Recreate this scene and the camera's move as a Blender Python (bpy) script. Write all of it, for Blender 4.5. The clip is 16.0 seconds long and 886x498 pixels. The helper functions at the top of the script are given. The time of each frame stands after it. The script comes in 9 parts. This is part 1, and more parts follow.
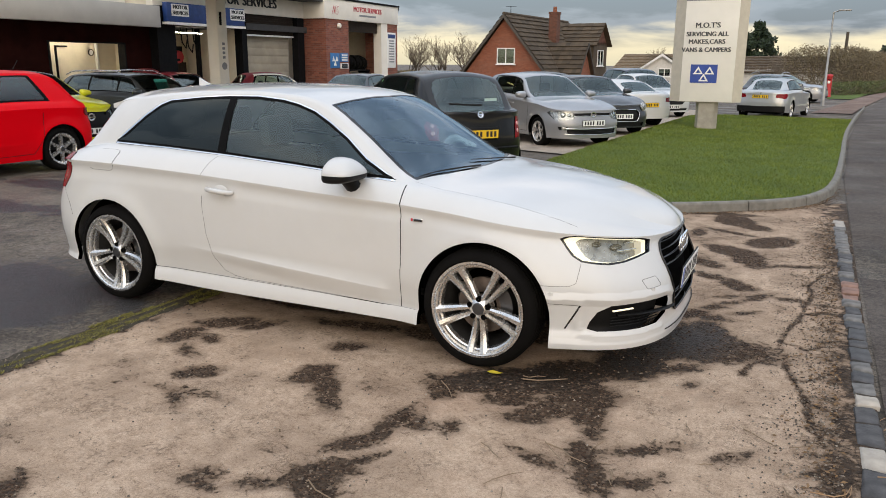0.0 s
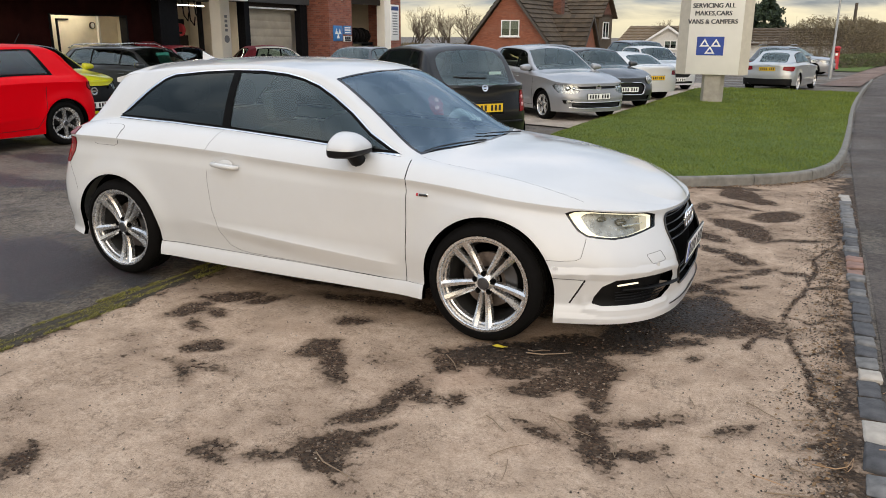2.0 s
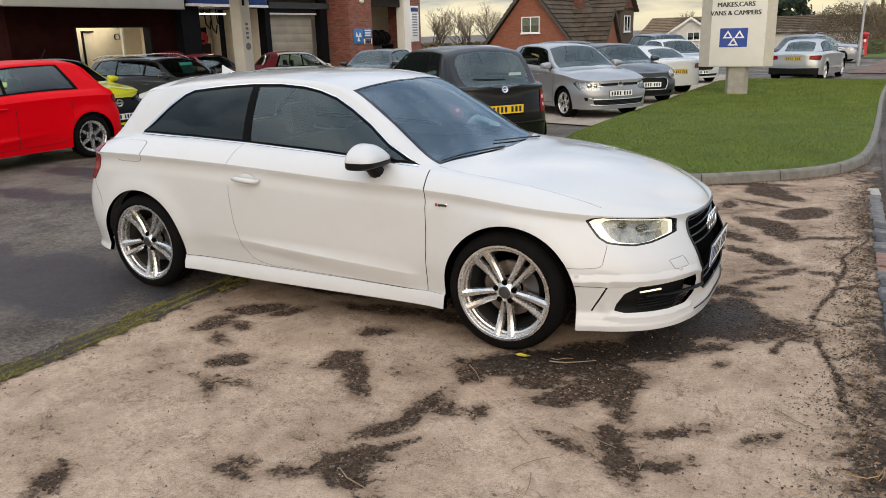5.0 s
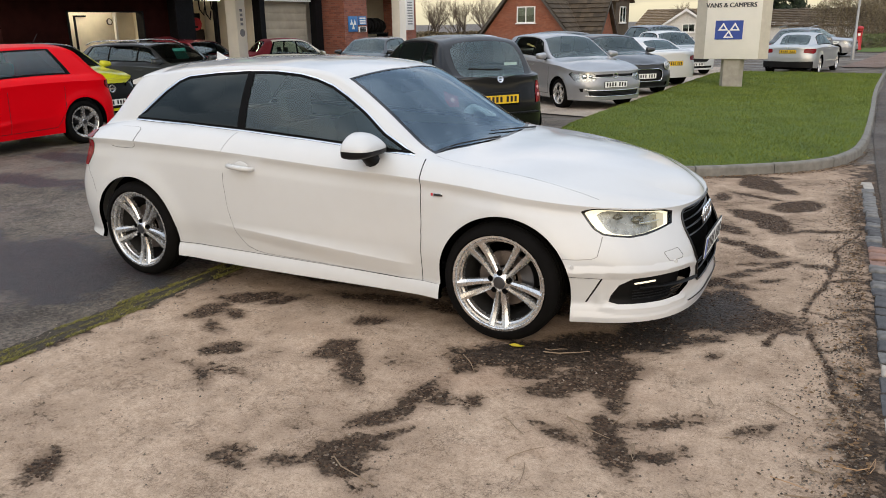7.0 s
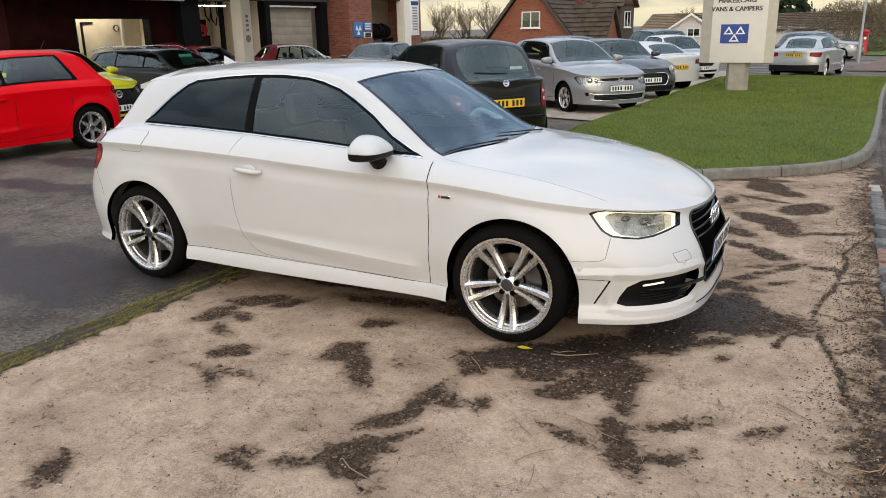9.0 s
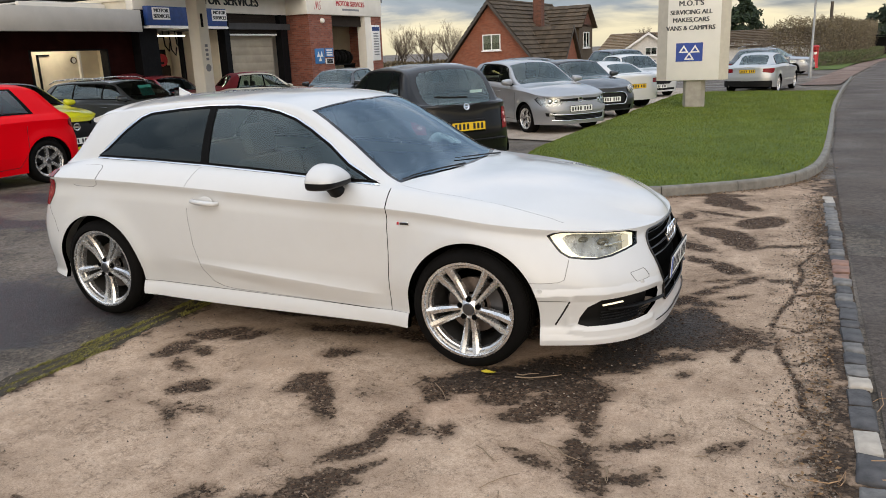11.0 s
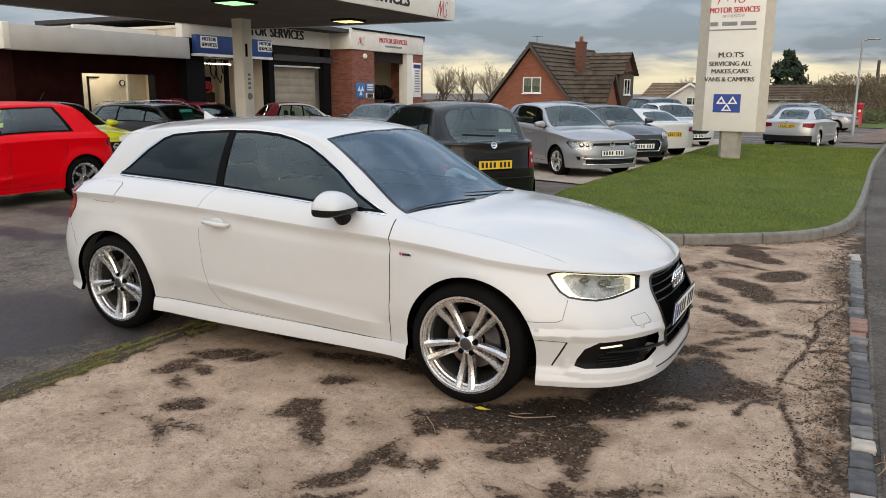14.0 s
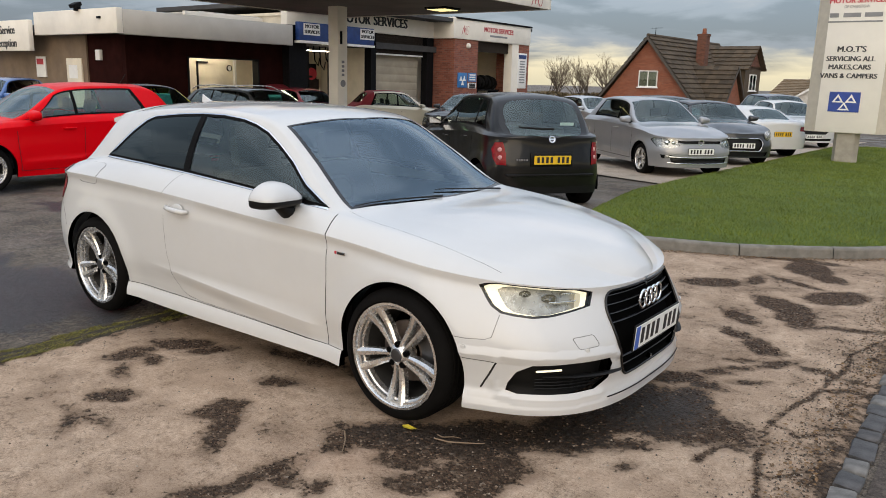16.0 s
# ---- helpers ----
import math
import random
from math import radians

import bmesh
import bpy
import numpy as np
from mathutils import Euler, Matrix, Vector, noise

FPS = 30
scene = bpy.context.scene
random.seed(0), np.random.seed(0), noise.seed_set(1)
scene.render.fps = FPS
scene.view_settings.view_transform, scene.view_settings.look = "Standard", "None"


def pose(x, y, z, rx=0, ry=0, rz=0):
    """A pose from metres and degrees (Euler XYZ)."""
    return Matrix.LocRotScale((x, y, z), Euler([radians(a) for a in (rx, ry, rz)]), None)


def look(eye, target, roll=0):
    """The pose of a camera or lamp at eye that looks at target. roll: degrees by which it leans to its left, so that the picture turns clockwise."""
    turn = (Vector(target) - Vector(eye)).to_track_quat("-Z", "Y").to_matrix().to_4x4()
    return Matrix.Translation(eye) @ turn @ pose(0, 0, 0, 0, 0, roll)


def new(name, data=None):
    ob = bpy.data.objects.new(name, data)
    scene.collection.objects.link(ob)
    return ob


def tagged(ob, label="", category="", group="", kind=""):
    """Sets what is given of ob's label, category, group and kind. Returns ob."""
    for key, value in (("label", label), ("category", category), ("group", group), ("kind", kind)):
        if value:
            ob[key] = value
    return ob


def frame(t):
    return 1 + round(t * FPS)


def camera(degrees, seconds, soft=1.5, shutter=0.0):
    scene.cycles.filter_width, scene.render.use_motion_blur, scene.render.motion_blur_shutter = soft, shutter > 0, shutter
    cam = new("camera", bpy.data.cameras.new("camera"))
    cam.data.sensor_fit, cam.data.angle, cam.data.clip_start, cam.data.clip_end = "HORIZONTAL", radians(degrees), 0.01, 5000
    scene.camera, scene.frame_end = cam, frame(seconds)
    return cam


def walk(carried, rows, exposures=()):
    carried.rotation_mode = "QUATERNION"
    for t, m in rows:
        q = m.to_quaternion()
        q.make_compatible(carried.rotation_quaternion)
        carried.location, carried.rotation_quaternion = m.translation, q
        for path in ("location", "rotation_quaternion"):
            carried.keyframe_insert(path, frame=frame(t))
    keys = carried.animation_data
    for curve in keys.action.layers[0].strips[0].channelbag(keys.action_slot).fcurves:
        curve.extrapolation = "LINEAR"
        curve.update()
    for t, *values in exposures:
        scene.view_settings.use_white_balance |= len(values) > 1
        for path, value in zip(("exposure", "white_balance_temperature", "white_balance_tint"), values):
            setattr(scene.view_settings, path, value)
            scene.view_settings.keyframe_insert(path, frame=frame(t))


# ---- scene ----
cam = camera(60.5, 16.0, soft=0.9)
PATH = [
    (0, (1.471, -4.201, 1.547), (0.618, -2.456, 1.071), 0.4),
    (0.5, (1.472, -4.202, 1.549), (0.617, -2.466, 1.041), 0.3),
    (1, (1.475, -4.205, 1.544), (0.636, -2.466, 1.022), 0.7),
    (1.5, (1.482, -4.219, 1.545), (0.646, -2.485, 1.004), 0.7),
    (2, (1.467, -4.211, 1.552), (0.613, -2.485, 1.01), 0.3),
    (2.5, (1.459, -4.191, 1.566), (0.597, -2.466, 1.037), -0.8),
    (3, (1.462, -4.197, 1.603), (0.593, -2.471, 1.088), -0.4),
    (3.5, (1.464, -4.206, 1.606), (0.581, -2.486, 1.094), 0.2),
    (4, (1.477, -4.204, 1.62), (0.562, -2.504, 1.098), -0.7),
    (4.5, (1.485, -4.179, 1.606), (0.568, -2.483, 1.074), -1.6),
    (7, (1.471, -4.182, 1.606), (0.577, -2.486, 1.035), -0.9),
    (7.5, (1.477, -4.189, 1.609), (0.58, -2.494, 1.041), -1.0),
    (8, (1.468, -4.191, 1.602), (0.562, -2.498, 1.041), -1.0),
    (8.5, (1.47, -4.192, 1.607), (0.559, -2.504, 1.042), -1.1),
    (8.7, (1.46, -4.191, 1.59), (0.551, -2.501, 1.027), -1.1),
    (10.8, (1.494, -4.163, 1.613), (0.618, -2.438, 1.108), -2.2),
    (11, (1.501, -4.158, 1.607), (0.66, -2.415, 1.103), -2.4),
    (11.5, (1.51, -4.153, 1.602), (0.724, -2.389, 1.083), -2.3),
    (12, (1.503, -4.155, 1.593), (0.742, -2.379, 1.077), -2.0),
    (12.5, (1.5, -4.155, 1.619), (0.713, -2.374, 1.158), -1.3),
    (13, (1.486, -4.163, 1.622), (0.634, -2.404, 1.199), -0.6),
    (13.5, (1.506, -4.155, 1.616), (0.554, -2.451, 1.182), -1.7),
    (14, (1.645, -4.092, 1.581), (0.719, -2.367, 1.175), 0.3),
    (14.5, (1.928, -3.912, 1.563), (0.946, -2.2, 1.239), 2.8),
    (15, (2.052, -3.768, 1.567), (1.002, -2.099, 1.23), 2.4),
    (15.5, (2.085, -3.513, 1.564), (0.995, -1.881, 1.177), 3.0),
    (16, (2.175, -3.33, 1.573), (1.001, -1.769, 1.14), 1.5),
]
walk(cam, [(t, look(eye, target, roll)) for t, eye, target, roll in PATH], exposures=[(0.0, 0.76, 7350, 10), (13.5, 0.76, 7350, 10), (15.0, 0.56, 7350, 10), (16.0, 0.68, 7350, 10)])


# ---------------------------------------------------------------- sky and sun
world = bpy.data.worlds.new("sky")
scene.world = world
world.use_nodes = True
SUN_EL, SUN_AZ = 21.0, -68.0        # low veiled sun beyond the road


def build_sky():
    nt = world.node_tree
    nt.nodes.clear()
    N, L = nt.nodes.new, nt.links.new
    out, bg = N("ShaderNodeOutputWorld"), N("ShaderNodeBackground")
    sky = N("ShaderNodeTexSky")
    sky.sky_type, sky.sun_disc = "NISHITA", False
    sky.sun_elevation, sky.sun_rotation = radians(SUN_EL), radians(90 - SUN_AZ)
    sky.air_density, sky.dust_density = 1.0, 2.0
    co = N("ShaderNodeTexCoord")
    sep = N("ShaderNodeSeparateXYZ")
    L(co.outputs["Generated"], sep.inputs[0])
    # clouds lie in a flat layer: directions are spread by 1 / height
    den = N("ShaderNodeMath"); den.operation = "ADD"; den.inputs[1].default_value = 0.16
    mx = N("ShaderNodeMath"); mx.operation = "MAXIMUM"; mx.inputs[1].default_value = 0.0
    L(sep.outputs["Z"], mx.inputs[0]); L(mx.outputs[0], den.inputs[0])
    dx = N("ShaderNodeMath"); dx.operation = "DIVIDE"; L(sep.outputs["X"], dx.inputs[0]); L(den.outputs[0], dx.inputs[1])
    dy = N("ShaderNodeMath"); dy.operation = "DIVIDE"; L(sep.outputs["Y"], dy.inputs[0]); L(den.outputs[0], dy.inputs[1])
    com = N("ShaderNodeCombineXYZ"); L(dx.outputs[0], com.inputs[0]); L(dy.outputs[0], com.inputs[1])
    big = N("ShaderNodeTexNoise"); big.inputs["Scale"].default_value = 1.5; big.inputs["Detail"].default_value = 7; big.inputs["Roughness"].default_value = 0.52; big.inputs["Distortion"].default_value = 0.25
    mp = N("ShaderNodeMapping"); mp.inputs["Location"].default_value = (3.3, 1.7, 0.4); mp.inputs["Scale"].default_value = (1.0, 1.0, 1)
    L(com.outputs[0], mp.inputs[0]); L(mp.outputs[0], big.inputs["Vector"])
    ramp = N("ShaderNodeValToRGB")
    ramp.color_ramp.interpolation = "EASE"
    e = ramp.color_ramp.elements
    e[0].position, e[0].color = 0.38, (0.058, 0.084, 0.135, 1)
    e[1].position, e[1].color = 0.76, (0.182, 0.203, 0.256, 1)
    m = e.new(0.50); m.color = (0.097, 0.130, 0.196, 1)
    L(big.outputs["Fac"], ramp.inputs["Fac"])
    # a clear pale strip below the cloud base, all round the horizon
    strip = N("ShaderNodeMapRange"); strip.interpolation_type = "SMOOTHSTEP"
    strip.inputs["From Min"].default_value, strip.inputs["From Max"].default_value = 0.050, 0.020
    wob = N("ShaderNodeMath"); wob.operation = "MULTIPLY_ADD"; wob.inputs[1].default_value = 0.07; wob.inputs[2].default_value = -0.035
    L(big.outputs["Fac"], wob.inputs[0])
    ad = N("ShaderNodeMath"); ad.operation = "SUBTRACT"; L(sep.outputs["Z"], ad.inputs[0]); L(wob.outputs[0], ad.inputs[1])
    L(ad.outputs[0], strip.inputs["Value"])
    glow = N("ShaderNodeMix"); glow.data_type = "RGBA"
    glow.inputs["B"].default_value = (0.44, 0.42, 0.33, 1)
    L(strip.outputs[0], glow.inputs["Factor"]); L(ramp.outputs["Color"], glow.inputs["A"])
    hz = N("ShaderNodeMix"); hz.data_type = "RGBA"; hz.blend_type = "ADD"; hz.inputs["Factor"].default_value = 0.018
    # an overcast sky is brighter overhead than low down
    lift = N("ShaderNodeMath"); lift.operation = "MULTIPLY"; lift.inputs[1].default_value = 6.0
    L(mx.outputs[0], lift.inputs[0])
    up = N("ShaderNodeCombineXYZ")
    for axis, share in (("X", 1.19), ("Y", 1.02), ("Z", 0.83)):
        one = N("ShaderNodeMath"); one.operation = "MULTIPLY_ADD"; one.inputs[1].default_value = share; one.inputs[2].default_value = 1.0
        L(lift.outputs[0], one.inputs[0]); L(one.outputs[0], up.inputs[axis])
    sc = N("ShaderNodeVectorMath"); sc.operation = "MULTIPLY"; L(glow.outputs["Result"], sc.inputs[0]); L(up.outputs[0], sc.inputs[1])
    L(sc.outputs[0], hz.inputs["A"]); L(sky.outputs[0], hz.inputs["B"])
    L(hz.outputs["Result"], bg.inputs["Color"])
    bg.inputs["Strength"].default_value = 1.0
    L(bg.outputs[0], out.inputs[0])


build_sky()
sun_data = bpy.data.lights.new("sun", "SUN")
sun_data.energy, sun_data.angle, sun_data.color = 0.92, radians(75), (1.0, 0.90, 0.77)
sun = new("sun", sun_data)
_el, _az = radians(SUN_EL), radians(SUN_AZ)
sun.matrix_world = look((0, 0, 0), (-math.cos(_el) * math.cos(_az), -math.cos(_el) * math.sin(_az), -math.sin(_el)))


# ---------------------------------------------------------------- materials
class Nodes:
    """Short words for building a node material."""

    def __init__(s, name):
        s.m = bpy.data.materials.new(name)
        s.m.use_nodes = True
        s.nt = s.m.node_tree
        s.b = s.nt.nodes["Principled BSDF"]
        s.out = s.nt.nodes["Material Output"]
        s.co = s.nt.nodes.new("ShaderNodeTexCoord")

    def n(s, kind, **k):
        x = s.nt.nodes.new("ShaderNode" + kind)
        for a, v in k.items():
            x.inputs[a].default_value = v
        return x

    def l(s, a, b):
        s.nt.links.new(a, b)

    def noise(s, scale, detail=4, rough=0.55, vec=None, distort=0.0, stretch=None):
        t = s.n("TexNoise", Scale=scale, Detail=detail, Roughness=rough, Distortion=distort)
        v = vec or s.co.outputs["Object"]
        if stretch:
            mp = s.n("Mapping", Scale=stretch)
            s.l(v, mp.inputs[0])
            v = mp.outputs[0]
        s.l(v, t.inputs["Vector"])
        return t.outputs["Fac"]

    def ramp(s, fac, stops):
        r = s.n("ValToRGB")
        e = r.color_ramp.elements
        while len(e) < len(stops):
            e.new(0.5)
        for x, (p, c) in zip(e, stops):
            x.position = p
            x.color = (*c, 1) if len(c) == 3 else c
        s.l(fac, r.inputs["Fac"])
        return r.outputs["Color"]

    def mix(s, fac, a, b, blend="MIX"):
        x = s.n("Mix")
        x.data_type, x.blend_type = "RGBA", blend
        for key, v in (("Factor", fac), ("A", a), ("B", b)):
            if hasattr(v, "is_linked"):
                s.l(v, x.inputs[key])
            else:
                x.inputs[key].default_value = v if key == "Factor" else ((*v, 1) if len(v) == 3 else v)
        return x.outputs["Result"]

    def math(s, op, a, b=0.0, c=None):
        x = s.n("Math")
        x.operation = op
        for i, v in enumerate((a, b) if c is None else (a, b, c)):
            if hasattr(v, "is_linked"):
                s.l(v, x.inputs[i])
            else:
                x.inputs[i].default_value = v
        return x.outputs[0]

    def rng(s, v, a, b, c=0.0, d=1.0):
        x = s.n("MapRange")
        for i, k in enumerate((v, a, b, c, d)):
            if hasattr(k, "is_linked"):
                s.l(k, x.inputs[i])
            else:
                x.inputs[i].default_value = k
        return x.outputs[0]

    def bump(s, h, strength=0.3, dist=0.01):
        x = s.n("Bump", Strength=strength, Distance=dist)
        s.l(h, x.inputs["Height"])
        s.l(x.outputs[0], s.b.inputs["Normal"])

    def set(s, **k):
        names = {"color": "Base Color", "rough": "Roughness", "metal": "Metallic", "spec": "Specular IOR Level", "coat": "Coat Weight", "coat_rough": "Coat Roughness", "trans": "Transmission Weight", "ior": "IOR", "alpha": "Alpha", "emit": "Emission Color", "glow": "Emission Strength", "sheen": "Sheen Weight"}
        for key, v in k.items():
            i = s.b.inputs[names[key]]
            if hasattr(v, "is_linked"):
                s.l(v, i)
            else:
                i.default_value = (*v, 1) if isinstance(v, tuple) and len(v) == 3 else v
        return s.m


def plain(name, color, rough=0.5, metal=0.0, vary=0.12, scale=6.0, bump=0.0, bump_scale=60.0, **k):
    """A surface with a little unevenness of colour and gloss."""
    s = Nodes(name)
    f = s.noise(scale, 5)
    c = s.ramp(f, [(0.3, tuple(x * (1 - vary) for x in color)), (0.7, tuple(min(1, x * (1 + vary)) for x in color))])
    r = s.rng(s.noise(scale * 2.3, 3), 0.3, 0.7, max(0.0, rough - 0.07), min(1.0, rough + 0.07))
    if bump:
        s.bump(s.noise(bump_scale, 4), bump, 0.01)
    return s.set(color=c, rough=r, metal=metal, **k)


def paint(name, color, metal=0.0, flake=0.0, coat=1.0, dirt=0.045, spec=0.2):
    """Car paint under clear coat, with a film of road dust low down the panels."""
    s = Nodes(name)
    f = s.noise(1.6, 6)
    c = s.ramp(f, [(0.3, tuple(x * 0.965 for x in color)), (0.72, color)])
    dust = s.math("MULTIPLY", s.rng(s.noise(9, 6, 0.65), 0.42, 0.75), dirt)
    c = s.mix(dust, c, (0.34, 0.31, 0.27))
    if flake:
        c = s.mix(s.math("MULTIPLY", s.noise(900, 1), flake), c, tuple(min(1, x * 1.6) for x in color))
    r = s.rng(s.noise(5, 4), 0.3, 0.7, 0.28, 0.42)
    return s.set(color=c, rough=r, metal=metal, spec=spec, coat=coat, coat_rough=s.rng(s.noise(7, 5), 0.35, 0.7, 0.05, 0.12))


def glass(name, tint, gloss=0.05, ior=1.5, sheen=(0.86, 0.97, 0.94)):
    """Car or window glass: clear with a tint, and mirror-like at a glance."""
    s = Nodes(name)
    tr, gl, mx = s.n("BsdfTransparent"), s.n("BsdfGlossy", Roughness=0.015), s.n("MixShader")
    tr.inputs["Color"].default_value = (*tint, 1)
    gl.inputs["Color"].default_value = (*sheen, 1)
    fr = s.n("Fresnel", IOR=ior)
    s.l(s.math("ADD", fr.outputs[0], gloss), mx.inputs[0])
    s.l(tr.outputs[0], mx.inputs[1])
    s.l(gl.outputs[0], mx.inputs[2])
    s.l(mx.outputs[0], s.out.inputs["Surface"])
    return s.m


def wall_brick(name, dark, mid, light, mortar=(0.42, 0.38, 0.33)):
    """Brickwork seen from afar: courses of 75 mm, laid out on the wall's own axes."""
    s = Nodes(name)
    sep = s.n("SeparateXYZ")
    s.l(s.co.outputs["Object"], sep.inputs[0])
    com = s.n("CombineXYZ")
    s.l(s.math("ADD", sep.outputs[0], sep.outputs[1]), com.inputs[0])
    s.l(sep.outputs[2], com.inputs[1])
    t = s.n("TexBrick", Scale=1.0)
    t.inputs["Brick Width"].default_value, t.inputs["Row Height"].default_value, t.inputs["Mortar Size"].default_value = 0.225, 0.075, 0.005
    t.inputs["Color1"].default_value, t.inputs["Color2"].default_value, t.inputs["Mortar"].default_value = (*dark, 1), (*light, 1), (*mortar, 1)
    s.l(com.outputs[0], t.inputs["Vector"])
    c = s.mix(s.rng(s.noise(3.0, 6), 0.3, 0.75, 0.1, 0.6), t.outputs["Color"], mid)
    s.bump(s.math("SUBTRACT", s.math("MULTIPLY", s.noise(60, 4), 0.4), t.outputs["Fac"]), 0.4, 0.01)
    return s.set(color=c, rough=0.92)


def asphalt(name, dark, light, wet=0.0, grain=140.0, damp=0.5):
    """Tarmac: fine stone in bitumen, worn paler in traffic, with damp stains; the attribute "damp" soaks it."""
    s = Nodes(name)
    at = s.n("Attribute")
    at.attribute_name = "damp"
    stone = s.noise(grain, 3, 0.8)
    coarse = s.noise(grain * 0.3, 4, 0.7)
    patch = s.noise(0.55, 7, 0.68)
    f = s.math("ADD", s.math("ADD", s.math("MULTIPLY", stone, 0.34), s.math("MULTIPLY", coarse, 0.38)), s.math("MULTIPLY", patch, 0.28))
    c = s.ramp(f, [(0.43, dark), (0.5, tuple((a + b) / 2 for a, b in zip(dark, light))), (0.57, light)])
    c = s.mix(s.rng(stone, 0.62, 0.74, 0, 0.5), c, tuple(min(1, 1.6 * x) for x in light))
    c = s.mix(s.rng(s.noise(1.5, 7, 0.72), 0.50, 0.66, 0, damp), c, tuple(0.55 * x for x in dark))
    rag = s.math("MULTIPLY", s.math("SUBTRACT", s.math("ADD", s.noise(6, 7, 0.7), s.math("MULTIPLY", coarse, 0.5)), 0.75), 1.5)
    k = s.rng(s.math("ADD", at.outputs["Fac"], rag), 0.38, 0.66)
    k = s.math("MULTIPLY", k, s.rng(at.outputs["Fac"], 0.02, 0.2))
    # soaked stone; the palest stop puts its glints into the colour
    soaked = s.ramp(stone, [(0.35, (0.013, 0.013, 0.0145)), (0.56, (0.040, 0.039, 0.042)), (0.70, (0.17, 0.165, 0.165))])
    c = s.mix(s.math("MULTIPLY", k, 0.9), c, soaked)
    s.bump(s.math("ADD", stone, coarse), 0.85, 0.014)
    r = s.rng(s.noise(0.8, 5), 0.35, 0.65, 0.62 - wet, 0.95)
    r = s.math("ADD", s.math("MULTIPLY", r, s.math("SUBTRACT", 1.0, k)), s.math("MULTIPLY", k, 0.46))
    return s.set(color=c, rough=r, spec=0.3)


def forecourt_mat():
    """Old dusty surfacing, worn through to dark damp stone where the attribute "worn" passes a half, shining where "wet"."""
    s = Nodes("forecourt")
    at, wt = s.n("Attribute"), s.n("Attribute")
    at.attribute_name, wt.attribute_name = "worn", "wet"
    fine = s.noise(210, 3, 0.75)
    grit = s.noise(75, 4, 0.7)
    mid = s.noise(16, 7, 0.72)
    big = s.noise(1.3, 7, 0.66)
    f = s.math("ADD", s.math("ADD", s.math("MULTIPLY", mid, 0.38), s.math("MULTIPLY", big, 0.32)), s.math("MULTIPLY", grit, 0.30))
    pale = s.ramp(f, [(0.36, (0.225, 0.150, 0.102)), (0.45, (0.405, 0.288, 0.202)), (0.54, (0.545, 0.400, 0.290)), (0.64, (0.68, 0.525, 0.396))])
    pale = s.mix(s.rng(fine, 0.60, 0.74, 0, 0.42), pale, (0.70, 0.60, 0.48))
    pale = s.mix(s.rng(fine, 0.45, 0.36, 0, 0.5), pale, (0.125, 0.090, 0.064))
    # clusters of pits where the dust has gone
    pits = s.math("ADD", s.math("MULTIPLY", s.noise(38, 5, 0.75), 0.62), s.math("MULTIPLY", s.noise(3.4, 6, 0.65), 0.38))
    pale = s.mix(s.rng(pits, 0.54, 0.60, 0, 0.45), pale, (0.115, 0.082, 0.058))
    ch = s.n("TexVoronoi", Scale=64.0)
    ch.feature = "DISTANCE_TO_EDGE"
    s.l(s.co.outputs["Object"], ch.inputs["Vector"])
    chink = s.math("MULTIPLY", s.rng(s.math("ADD", ch.outputs["Distance"], s.math("MULTIPLY", s.math("SUBTRACT", s.noise(120, 3, 0.7), 0.5), 0.35)), 0.11, 0.02), s.rng(s.math("ADD", s.math("MULTIPLY", s.noise(4.2, 6, 0.7), 0.6), s.math("MULTIPLY", s.noise(30, 3, 0.7), 0.4)), 0.50, 0.58))
    pale = s.mix(s.math("MULTIPLY", chink, 0.50), pale, (0.105, 0.072, 0.050))
    pale = s.mix(s.rng(s.noise(0.7, 4, 0.6, distort=0.6), 0.5, 0.75, 0, 0.35), pale, (0.40, 0.235, 0.155))
    # a brown stain round every worn patch
    pale = s.mix(s.rng(s.math("ADD", at.outputs["Fac"], s.math("MULTIPLY", s.math("SUBTRACT", mid, 0.5), 0.9)), 0.06, 0.46, 0, 0.66), pale, (0.165, 0.108, 0.071))
    v = s.n("TexVoronoi", Scale=58.0)
    s.l(s.co.outputs["Object"], v.inputs["Vector"])
    dark = s.ramp(v.outputs["Color"], [(0.2, (0.019, 0.0112, 0.0070)), (0.55, (0.056, 0.036, 0.0225)), (0.85, (0.128, 0.088, 0.060)), (0.97, (0.32, 0.25, 0.19))])
    dark = s.mix(s.rng(mid, 0.35, 0.6, 0, 0.5), dark, (0.098, 0.066, 0.045))
    # wet stone, darkened further to paint in the shade under the nose
    dark = s.mix(s.math("MULTIPLY", wt.outputs["Fac"], 0.75), dark, (0.010, 0.008, 0.0068))
    rag = s.math("ADD", s.math("MULTIPLY", s.math("SUBTRACT", s.noise(15, 8, 0.75), 0.5), 2.1), s.math("MULTIPLY", s.math("SUBTRACT", s.noise(62, 4, 0.75), 0.5), 0.75))
    edge = s.math("ADD", at.outputs["Fac"], rag)
    k = s.rng(edge, 0.43, 0.64)
    c = s.mix(k, pale, dark)
    shine = s.math("MULTIPLY", k, wt.outputs["Fac"])
    h = s.math("ADD", s.math("MULTIPLY", fine, 0.5), s.math("MULTIPLY", v.outputs["Distance"], s.math("MULTIPLY", k, -1.3)))
    h = s.math("SUBTRACT", h, s.math("MULTIPLY", k, 0.5))
    s.bump(s.math("SUBTRACT", s.math("ADD", h, s.math("ADD", s.math("MULTIPLY", mid, 0.7), s.math("MULTIPLY", grit, 0.5))), s.math("MULTIPLY", chink, 0.45)), 0.85, 0.009)
